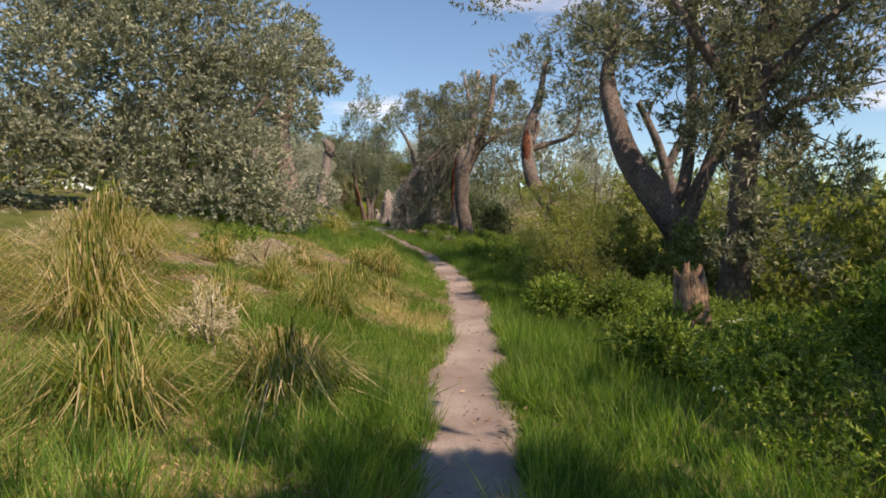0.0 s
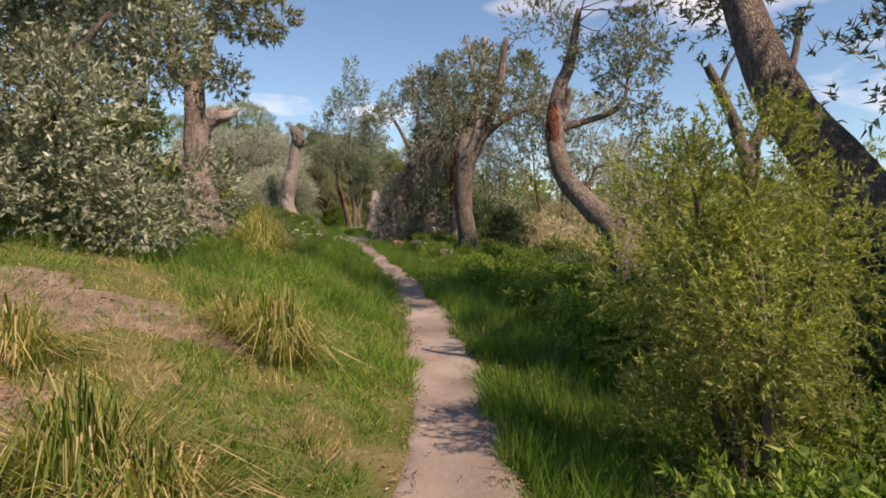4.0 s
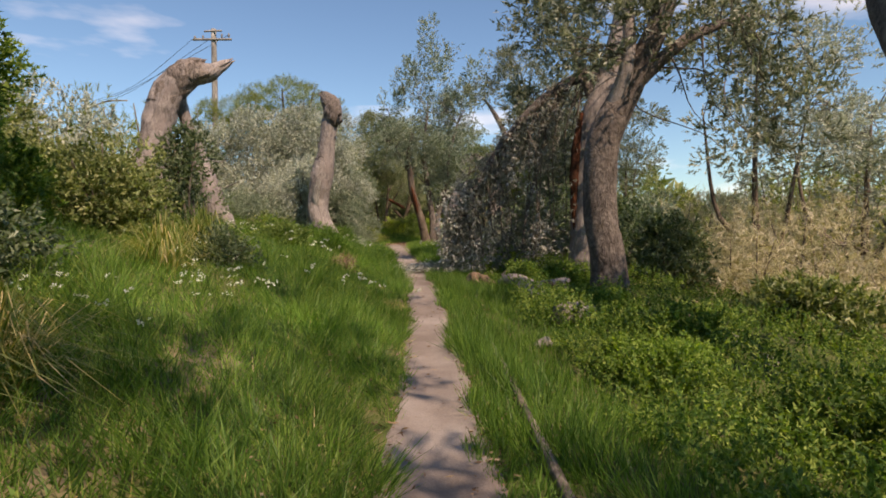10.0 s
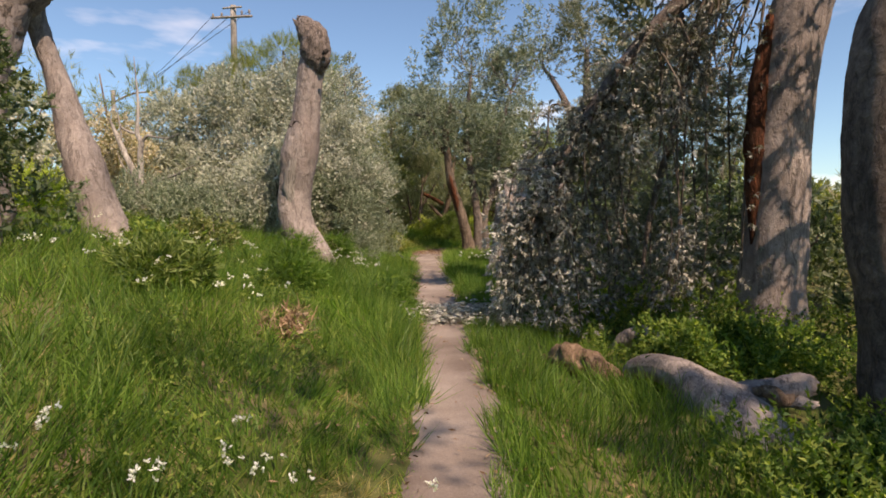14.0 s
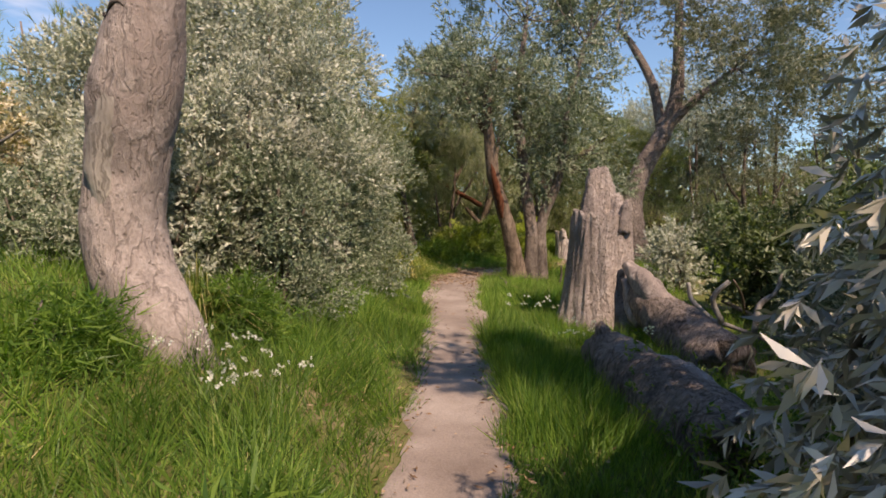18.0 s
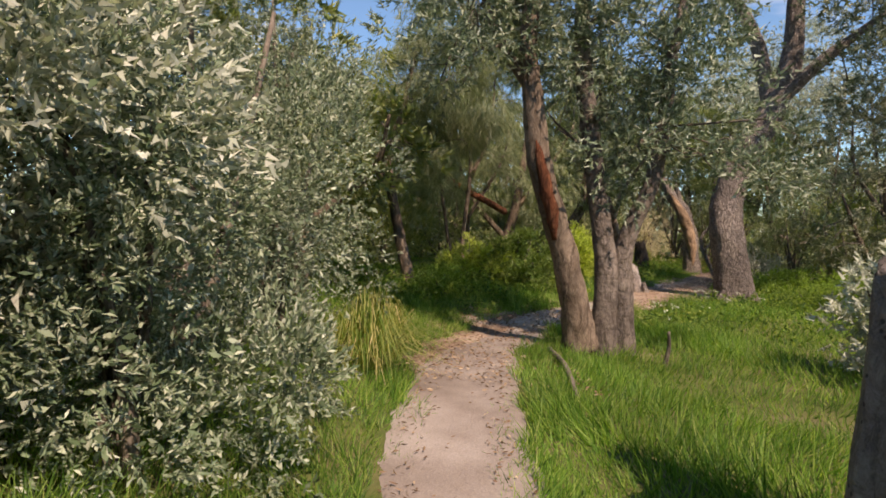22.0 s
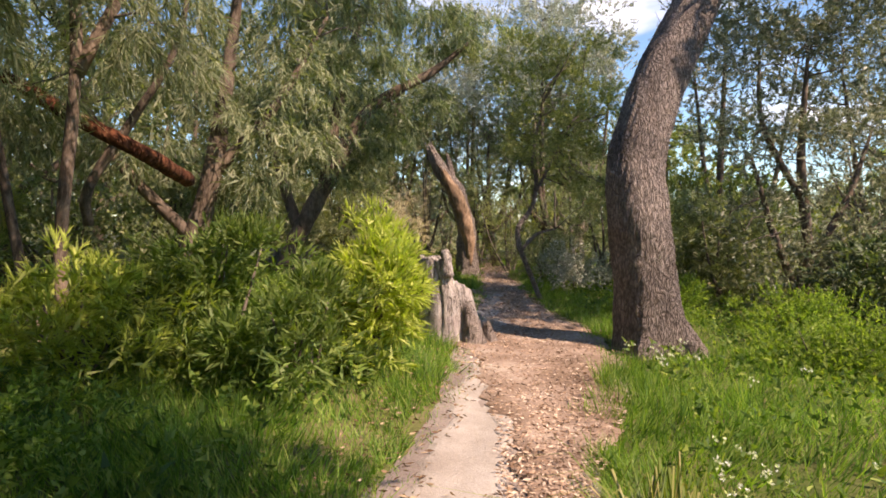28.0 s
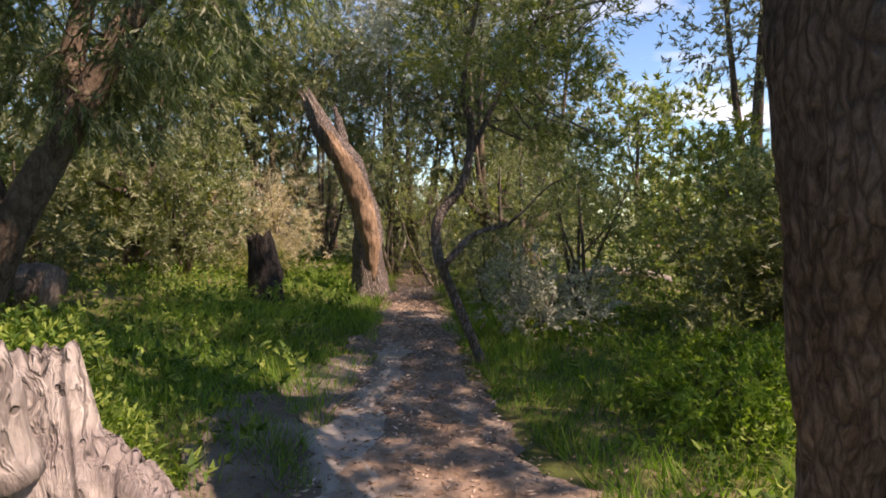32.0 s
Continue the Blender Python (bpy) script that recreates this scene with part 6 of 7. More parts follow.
# shrubs of the valley side
SH = "shrubs of the valley side"
for x, y, r, h, mat, n, label in (
        (3.3, 11.9, 1.1, 1.7, FEATHER, 1500, "yellowish feathery shrub beside the track"), (1.95, 9.2, .75, 2.05, FEATHER, 2600, "tall brownish feathery shrub beside the track"), (2.35, 7.9, .45, .6, LONGLEAF, 700, "leafy dark green shrub"), (2.0, 5.4, .45, .5, HERB, 500, "low leafy green shrub"), (2.75, 5.2, .55, .55, HERB, 600, "low leafy green shrub"), (1.6, 7.9, .4, .55, HERB, 420, "low leafy green shrub"),
        (6.8, 9.6, 1.4, 1.5, FEATHER, 900, "rounded olive shrub"), (6.8, 7.2, 1.6, 2.4, FEATHER, 1100, "wispy yellow-green shrub"), (2.9, 9.0, .6, .5, LONGLEAF, 800, "dense low dark green bush"), (2.6, 10.4, .8, 1.5, FEATHER, 900, "brownish feathery shrub"), (4.6, 10.9, .9, 1.3, OLIVE, 700, "rounded dark olive bush"), (5.0, 6.2, 1.1, 1.0, HERB, 700, "dense low green bush"), (8.5, 6.5, 1.9, 3.4, FEATHER, 900, "wispy yellow-green shrub"), (6.6, 4.2, 1.6, 2.2, FEATHER, 800, "wispy yellow-green shrub"), (6.2, 19.8, 1.2, 1.5, FEATHER, 700, "olive-yellow wattle shrub"), (9.4, 19.2, 1.8, 2.8, FEATHER, 800, "olive-yellow wattle shrub"), (13, 21, 2.6, 4.4, FEATHER, 800, "olive-yellow wattle shrub"),
        (8.6, 10.8, 1.9, 3.1, FEATHER, 1100, "wispy yellow-green shrub"), (7.2, 14.6, 1.7, 2.5, FEATHER, 900, "wispy yellow-green shrub"), (10.5, 15.5, 2.2, 3.4, FEATHER, 900, "wispy yellow-green shrub"),
        (7.4, 17.6, 1.7, 2.4, FEATHER, 900, "olive-yellow wattle shrub"), (11.5, 20, 2.4, 3.9, FEATHER, 1000, "olive-yellow wattle shrub"), (7.2, 24.5, 1.7, 2.6, OLIVE, 700, "dull green shrub"),
        (11, 25, 2.5, 3.9, FEATHER, 1000, "olive-yellow wattle shrub"), (15.5, 24, 3, 4.8, FEATHER, 900, "olive-yellow wattle shrub"), (10.5, 30.5, 2.6, 4.2, FEATHER, 800, "olive-yellow wattle shrub"),
        (15, 31, 3, 4.8, FEATHER, 800, "olive-yellow wattle shrub"), (20, 37, 4, 6, FEATHER, 700, "olive-yellow wattle shrub"), (13, 39, 3.4, 5.4, FEATHER, 700, "olive-yellow wattle shrub"),
        (7.6, 28.4, 2.2, 2.0, SCRUB, 1000, "pale grey-brown leafless scrub"), (9.8, 31.5, 2.6, 2.4, SCRUB, 1000, "pale grey-brown leafless scrub"), (10.4, 27, 2.3, 1.8, SCRUB, 900, "pale grey-brown leafless scrub"), (5.6, 26.2, 1.5, 1.2, SCRUB, 900, "pale grey-brown leafless scrub"), (4.3, 28.6, 1.6, 1.9, SCRUB, 1000, "grey-brown leafless scrub"), (6.2, 31, 2, 2.7, SCRUB, 900, "grey-brown leafless scrub"), (3.9, 33, 1.9, 2.6, SCRUB, 800, "grey-brown leafless scrub"), (8, 35.5, 2.4, 3.3, SCRUB, 700, "grey-brown leafless scrub"),
        (2.5, 28.6, 1.0, 1.6, DARKLEAF, 800, "dark green rounded shrub"), (3.6, 24.4, .9, .9, OLIVE, 700, "grey-green low shrub"), (5.2, 22.4, 1.2, 1.3, OLIVE, 600, "grey-green low shrub"),
        (.3, 35.4, 1.6, 2.4, DARKLEAF, 1200, "dark green rounded shrub"), (-.5, 33.0, .8, 1.1, HEDGE, 700, "grey-green low shrub"), (1.7, 32, 1.5, 2.1, DARKLEAF, 800, "dark green rounded shrub"),
        (.8, 38.5, 1.5, 2.6, DARKLEAF, 800, "dark green rounded shrub"), (-1.9, 38.3, .7, 1.3, SILVER, 500, "grey-green low shrub"), (.9, 46.2, 1.0, 1.4, DARKLEAF, 700, "dark green rounded shrub"),
        (2.2, 47.5, 1.8, 3.0, BANKSIA, 800, "open twiggy banksia shrub"), (.0, 34.4, 1.2, 1.7, DARKLEAF, 1000, "dark green rounded shrub"), (-.8, 35.8, 1.0, 1.6, DARKLEAF, 900, "dark green rounded shrub"), (1.5, 33.8, 1.4, 2.2, DARKLEAF, 900, "dark green rounded shrub"), (-.9, 45.4, .9, .45, WEED, 700, "low bright green weeds"), (-1.6, 47.6, .9, .4, WEED, 900, "low green weeds"), (-1.5, 44.3, .7, .32, WEED, 600, "low bright green weeds"), (-.5, 43.8, .9, .4, WEED, 600, "low bright green weeds"), (.6, 49.2, 1.4, 2.0, WEEPING, 1100, "wispy grey-green shrub"), (-4.9, 57.2, 1.3, 2.2, SCRUB, 800, "brown twiggy shrub"), (-2.2, 58.2, 1.6, 4.4, WEEPING, 1300, "tall wispy grey-green shrub"), (.2, 56.2, 1.5, 4.0, WEEPING, 1300, "tall wispy grey-green shrub"), (-3.6, 59.5, 1.6, 4.6, SCRUB, 900, "tall brown twiggy shrub"), (-6.4, 56.0, 1.5, 2.6, WEEPING, 900, "wispy grey-green shrub"), (-8.2, 54.6, 1.5, 2.4, WEEPING, 900, "wispy grey-green shrub"), (-9.8, 52.5, 1.5, 2.6, WEEPING, 900, "wispy grey-green shrub"), (-7.6, 58.5, 1.8, 3.0, FEATHER, 900, "olive shrub"), (-1.7, 50.6, .8, 1.0, SILVER, 500, "grey-green low shrub"), (-1.4, 53.6, 1.0, 1.3, WEEPING, 600, "wispy grey-green shrub"), (3.2, 45.2, 1.8, 2.2, FEATHER, 700, "olive-yellow wattle shrub"), (-.4, 52.2, 1.3, 2.3, WEEPING, 900, "wispy grey-green shrub"), (1.6, 50.5, 1.7, 2.7, FEATHER, 900, "wispy yellow-green shrub"),
        (-1.6, 56, 1.3, 2.2, FEATHER, 700, "wispy yellow-green shrub"), (3.6, 54.5, 2.2, 3.0, OLIVE, 800, "dull green shrub"), (6.5, 58, 3, 3.6, HERB, 600, "bright green bush"), (6, 47.5, 2.2, 3.2, OLIVE, 700, "dull green bush"), (7.2, 52, 2.6, 3.4, FEATHER, 700, "olive-yellow bush"), (5.2, 42.5, 2.0, 2.6, FEATHER, 700, "olive-yellow bush"), (9.2, 46, 2.6, 3.6, HEDGE, 600, "grey-green bush"), (3.6, 39.6, 1.9, 2.5, HEDGE, 700, "grey-green bush")):
    k = float(np.clip(.75 + .11 * abs(x - track_x(y)), 1, 1.9))
    shrub("shrub", label + " on the valley side", x, y, r, h, mat, int(n * (1.1 if k < 1.4 else .75)), SH, leaf=(.12 * k, .007 * k) if mat == SCRUB else (.045, .014) if mat == WEED else (.035, .007) if mat == FEATHER and abs(x - track_x(y)) < 2.9 else (.075 * k * k, .0125 * k * k) if mat in (FEATHER, WEEPING) else (.06 * k, .013 * k) if mat == BANKSIA else (.055 * k * k, .016 * k * k), holes=.45 if mat == BANKSIA else .25, hollow=.3, reach=.2 * k, count=20 if mat == FEATHER and abs(x - track_x(y)) < 2.9 else 14 if k < 1.5 else 11)

# leafy mounds among the ivy beside the track
for x, y, r, h, mat, n in ((.75, 23.6, .5, .4, HERB, 700), (.35, 24.3, .4, .32, HERB, 600), (-.55, 26.1, .45, .4, HERB, 650), (.2, 26.6, .5, .42, HERB, 700), (1.5, 21.9, .6, .5, HERB, 800), (.9, 20.4, .5, .36, WEED, 700), (1.9, 19.1, .65, .5, HERB, 850), (1.5, 17.3, .55, .42, WEED, 750), (2.4, 16.2, .7, .55, HERB, 900), (1.8, 14.4, .55, .4, HERB, 750), (2.7, 13.4, .65, .5, WEED, 850), (3.1, 15.2, .8, .7, DARKLEAF, 800), (2.9, 18.2, .8, .7, DARKLEAF, 800), (2.2, 12.0, .55, .42, HERB, 700)):
    shrub("shrub", "low leafy green mound of weeds beside the track", x, y, r, h, mat, n, "weed mounds", leaf=(.045, .018), count=13, holes=.2, hollow=.4, reach=.16, inner=.25)

# rounded silver bushes behind the dead trunk
for at, masses, n in (((-11.8, 34.4), [(-12.5, 34.4, 3.7, 1.6, 1.3, 1.4), (-11.1, 34.3, 4.3, 1.5, 1.3, 1.4), (-11.9, 33.5, 2.9, 1.5, 1.1, 1.1), (-13.6, 34.2, 3.0, 1.4, 1.2, 1.2), (-10.8, 33.3, 2.6, 1.2, 1, 1)], 3300),
                      ((-9.2, 34.3), [(-9.7, 34.3, 4.5, 1.4, 1.2, 1.3), (-8.6, 34.1, 4.4, 1.3, 1.2, 1.3), (-9.8, 33.4, 3.1, 1.3, 1, 1.2), (-8.8, 33.0, 2.8, 1.2, .9, 1.2), (-9.3, 32.7, 2.0, 1.1, .8, .8)], 3300),
                      ((-7.5, 33.3), [(-7.6, 33.5, 4.5, 1.2, 1.1, 1.3), (-6.9, 33.2, 3.4, 1.0, .9, 1.1), (-7.8, 32.6, 2.9, 1.0, .9, 1.1), (-6.9, 32.6, 2.2, .8, .8, .9), (-7.6, 32.1, 1.9, .8, .7, .7)], 5600)):
    root = base("shrub", (*at, gz(*at)), "large rounded silver-leaved bush on the bank", "shrub", "shrubs of the bank")
    for mass in masses:
        foot = np.array([*at, gz(*at) - .05])
        top = np.array(mass[:3])
        limb("stem", [foot, foot * .6 + top * .4 + [.1, .05, .1], top + [0, 0, mass[5] * .5]], [.06, .04, .012], TWIG, root, sides=7, steps=4, rough=.1)
    foliage("leaves", root, masses, n, SILVER, leaf=(.085, .03) if at[0] < -8 else (.055, .018), count=12, reach=.32, hollow=.4, holes=.25, seed=at[1] + at[0], spread=.6, inner=.7)

tree("she_oak", "wispy olive-brown she-oak above the silver bushes", "tree",
     [("trunk", [(-11, 38.4, 1.6), (-11.1, 38.4, 3.6), (-11, 38.3, 5.6), (-11, 38.2, 7.6)], [.16, .13, .09, .03], dict(mat=BARK_FINE, sides=10)),
      ("limb", [(-11.1, 38.4, 4.6), (-12.2, 38.3, 6), (-12.7, 38.2, 7.4)], [.08, .06, .02], dict(mat=BARK_FINE, sides=8)),
      ("limb", [(-11, 38.3, 5), (-10.1, 38.3, 6.2), (-9.6, 38.3, 7.6)], [.08, .06, .02], dict(mat=BARK_FINE, sides=8))],
     [([(-12.9, 38.2, 6.6, 1.3, 1.1, 1.0), (-11.4, 38.1, 6.9, 1.4, 1.2, 1.1), (-10.0, 38.3, 6.8, 1.2, 1.1, 1.1), (-12, 38.3, 5.6, 1.6, 1.3, 1.2), (-10.2, 38.3, 5.6, 1.5, 1.3, 1.2), (-13.8, 38.3, 5.8, 1.2, 1.1, 1.2)],
       dict(number=4200, mat=FEATHER, leaf=(.2, .006), count=16, reach=.3, holes=.02, seed=52.0, spread=.6, inner=.2))])

# shrubs of the bank
SB = "shrubs of the bank"
for x, y, r, h, mat, n, label in (
        (-6.75, 25.1, .6, 1.9, DARKLEAF, 700, "thin dark-leaved sapling before the arched trunk"), (-4.75, 27.0, .45, .4, GRASS_DEEP, 420, "dark green fern clump"), (-3.9, 28.0, .35, .3, GRASS_DEEP, 300, "dark green fern clump"), (-5.0, 25.2, .45, .35, LONGLEAF, 420, "broad-leaved green weed"), (-4.6, 18.9, .6, .6, DARKLEAF, 420, "dark weedy bush"), (-4.3, 22.2, .5, .5, DARKLEAF, 380, "dark weedy bush"),
        (-7.9, 21.6, 1.5, 2.7, HERB, 2200, "tall leafy green bush"), (-6.7, 22.8, .9, 1.5, OLIVE, 900, "leafy green bush"), (-9.8, 22.4, 1.6, 2.6, OLIVE, 1500, "tall dull green bush"),
        (-9.4, 19.4, 1.8, 1.6, YELLOWGREEN, 1300, "broad yellow-green weedy bush"), (-11, 23, 2.3, 2.0, OLIVE, 900, "broad dull green bush"), (-6.8, 21.0, .9, .95, HERB, 800, "green weedy bush"), (-8.6, 23.5, 1.2, 1.2, OLIVE, 800, "green weedy bush"),
        (-9.65, 29.8, .9, .85, HEDGE, 1100, "low grey-green bush below the dead shrub"), (-8.5, 29.9, .9, .8, HEDGE, 1200, "low grey-green bush below the silver bushes"), (-7.6, 30.3, .75, .75, HEDGE, 1000, "low grey-green bush below the silver bushes"), (-9.9, 28.4, .6, .7, YELLOWGREEN, 300, "yellow-green weed clump"), (-11.9, 32, 1.3, 2.4, SCRUB, 900, "brown twiggy leafless bush"), (-6.2, 22.9, .6, .9, OLIVE, 400, "small leafy bush"),
        (-6.75, 31.9, .9, 2.4, SILVER, 1500, "silver-leaved bush at the track"),
        (-7.5, 35, 1.4, 4.8, HEDGE, 3800, "tall silver-leaved bush hanging over the track"), (-6.25, 31.7, .85, 1.7, HEDGE, 2300, "grey-green bush at the track"), (-6.95, 30.95, .85, 2.2, SILVER, 1500, "silver-leaved bush behind the dead trunk"), (-6.5, 33.6, .85, 2.4, HEDGE, 2500, "silver-leaved bush at the track"), (-8.0, 36.8, 1.1, 3.8, HEDGE, 2500, "tall grey-green bush at the track"),
        (-15, 30, 3, 3.4, SILVER, 900, "broad dull green bush"), (-13, 26, 2.5, 2.5, OLIVE, 700, "broad dull green bush"), (-17, 37, 3.2, 5.8, FEATHER, 900, "tall wispy she-oak"),
        # long-leaved wattles: shaded side of the yellow-green bush, shade put into leaf colour
        (-5.92, 44.0, .46, 1.38, YELLOWGREEN, 800, "bright yellow-green young wattle"), (-7.0, 44.0, .8, 1.15, LONGLEAF, 1600, "tangled long-leaved wattle bush in shaded dark green"), (-6.4, 43.5, .5, .8, LONGLEAF, 800, "low long-leaved wattle in shaded dark green"), (-6.2, 46.4, .9, .75, WEED, 1700, "leafy light green weed bush"), (-5.7, 47.4, .6, .6, HERB, 900, "leafy green weed bush"), (-5.4, 46.6, .45, .5, WEED, 900, "leafy light green weed clump"), (-7.9, 43.6, .7, .95, YELLOWGREEN, 450, "bright yellow-green young wattle"), (-7.8, 41.6, .7, .5, WEED, 700, "low green weed bush"), (-11.5, 46.5, 1.8, 2.2, FEATHER, 600, "olive-yellow bush"), (-10.8, 49.5, 1.6, 2.0, OLIVE, 600, "dull green bush"), (-12.2, 43.5, 1.7, 2.4, OLIVE, 600, "dull green bush"), (-9.4, 53, 1.5, 1.8, OLIVE, 600, "dull green bush"), (-10.5, 40.8, 1.5, 2.0, OLIVE, 600, "dull green bush"),
        (-6.1, 47.3, .8, .8, HERB, 600, "low green weed bush")):
    k = float(np.clip(.6 + .14 * abs(x - track_x(y)), .9, 2.4))
    shrub("shrub", label + " on the bank", x, y, r, h, mat, int(n * 1.05), SB, leaf=(.06, .019) if mat == SILVER and k < 1.7 else (.13, .008) if mat == GRASS_DEEP else (.11, .014) if mat in (YELLOWGREEN, LONGLEAF) else (.3, .012) if mat == FEATHER else (.045, .014) if mat == WEED else (.047, .0125) if mat == HEDGE else (.055 * k, .019 * k), holes=.42 if mat in (LONGLEAF, YELLOWGREEN) else .32 if mat in (HEDGE, SILVER) else .25, hollow=.4, reach=(.26 if mat in (HEDGE, SILVER) else .18) * k, count=16 if mat in (FEATHER, HEDGE) else 12 if k > 1 else 13, slim=k > 1, inner=.4 if mat == SILVER else .25, spread=.45 if mat in (FEATHER, YELLOWGREEN, LONGLEAF) else .6 if mat in (HEDGE, SILVER) else .9)


# more trees that close the view along the track and behind it
# those at (6.8, 2.2) and (2.9, -.9) are unseen, added to shade the start
for x, y, top, r, n, seed, mat in ((-1.2, 62, 8.6, 2.5, 2000, 31, SILVER), (2.2, 60, 8.0, 2.6, 1300, 32, WEEPING), (-3.0, 66, 10.0, 2.6, 1600, 33, SILVER), (4.5, 66, 7, 2.6, 800, 34, FEATHER), (-7.5, 65, 8, 2.8, 800, 35, FEATHER),
                                   (3.8, 49, 7.4, 2.1, 1700, 37, BANKSIA), (2.4, 51.5, 8.2, 2.0, 1700, 38, BANKSIA), (-12, 54, 7.5, 2.8, 800, 40, OLIVE),
                                   (-11, 42, 7, 2.4, 1200, 41, FEATHER), (-9.5, 39.5, 6, 1.9, 1000, 42, OLIVE), (6, 60, 7, 2.6, 700, 43, OLIVE), (-1.4, 58.5, 6.6, 1.9, 900, 44, WEEPING), (-5.5, 62, 8.6, 2.6, 900, 45, OLIVE), (.8, 60, 7.4, 2.2, 900, 46, BANKSIA), (-9.5, 60, 8.5, 2.8, 800, 47, FEATHER), (5.4, 31.4, 6.8, 2.0, 1600, 51, SILVER), (.4, 57.5, 10.6, 2.7, 3600, 56, SILVER), (-1.8, 60.5, 10.0, 2.5, 3000, 57, SILVER), (-6.2, 59.0, 7.0, 2.0, 1300, 54, WEEPING), (-10.5, 55, 7.5, 2.4, 1300, 55, WEEPING), (8.2, 32.5, 6.0, 2.0, 1300, 52, SILVER), (6.8, 2.2, 6.8, 2.3, 900, 48, BANKSIA), (2.9, -.9, 7.2, 2.3, 1000, 49, BANKSIA), (8.5, 7.6, 6.4, 1.8, 800, 50, BANKSIA)):
    wattle("tree", {OLIVE: "dull green tree behind the track", WEEPING: "pale drooping wattle behind the shrubs", FEATHER: "wispy olive tree behind the shrubs", BANKSIA: "grey-green banksia crown above the shrubs", SILVER: "silvery grey tree crown above the scrub"}[mat], x, y, top, r, n, seed, mat)


for x, y, r, h, mat, n, label in ((-3.3, 5.7, .5, .55, SCRUB, 260, "low dead twiggy bush"), (-2.5, 8.4, .45, .45, SCRUB, 220, "low dead twiggy bush"), (-4.6, 7.4, .6, .7, SCRUB, 260, "low dead twiggy bush"), (-1.9, 4.9, .35, .5, SCRUB, 180, "low dead twiggy bush"), (-3.6, 10.2, .5, .35, HERB, 260, "low leafy weed clump"), (-5.4, 25.6, .5, .5, HERB, 260, "low leafy weed clump"), (-6.6, 28, .5, .5, OLIVE, 260, "low leafy weed clump"), (-3.8, 25.3, .22, .2, LITTER, 60, "withered brown fern"), (-5.6, 28.6, .4, .4, GRASS_DEEP, 300, "dark green fern clump"), (-5.6, 30.1, .4, .5, GRASS_DEEP, 360, "dark green fern clump")):
    shrub("shrub", label + " on the bank", x, y, r, h, mat, n, SB, leaf=(.12, .008) if mat in (LITTER, GRASS_DEEP) else (.07, .006) if mat == SCRUB else (.06, .025), holes=.3, hollow=.2, reach=.16, count=9)

# bush that closes the place on both sides
EDGE = "bush round the place"
for k in range(34):
    y = -8 + 2.4 * k
    for side in (-1, 1):
        rng = np.random.default_rng(900 + k * 2 + side)
        x = track_x(y) + side * (rng.uniform(13.5, 17) if side > 0 else rng.uniform(11.5, 14.5))
        mat = (FEATHER, OLIVE, FEATHER, SILVER)[rng.integers(4)]
        shrub("bush", "dense " + {FEATHER: "olive-yellow", OLIVE: "dull green", SILVER: "grey-green"}[mat] + " bush at the edge of the clearing", x, y, rng.uniform(2, 2.8), rng.uniform(2.6, 4.2) + .8 * (side > 0), mat, 230, EDGE, leaf=(.2, .05), holes=.1, hollow=.4, reach=.5, count=11)

# undergrowth behind the mulched track
for k in range(15):
    rng = np.random.default_rng(700 + k)
    x, y = -15 + 1.45 * k + rng.uniform(-.4, .4), rng.uniform(58, 66) if k < 7 else rng.uniform(64, 69)
    if abs(x - track_x(y)) < 1.4:
        continue
    mat = (FEATHER, OLIVE, HEDGE)[rng.integers(3)]
    shrub("bush", "dense " + {FEATHER: "olive-yellow", OLIVE: "dull green", HEDGE: "grey-green"}[mat] + " bush under the far trees", x, y, rng.uniform(1.5, 2.2), rng.uniform(2.8, 4.4), mat, 420, "bush under the far trees", leaf=(.17, .04), holes=.1, hollow=.4, reach=.4, count=12)

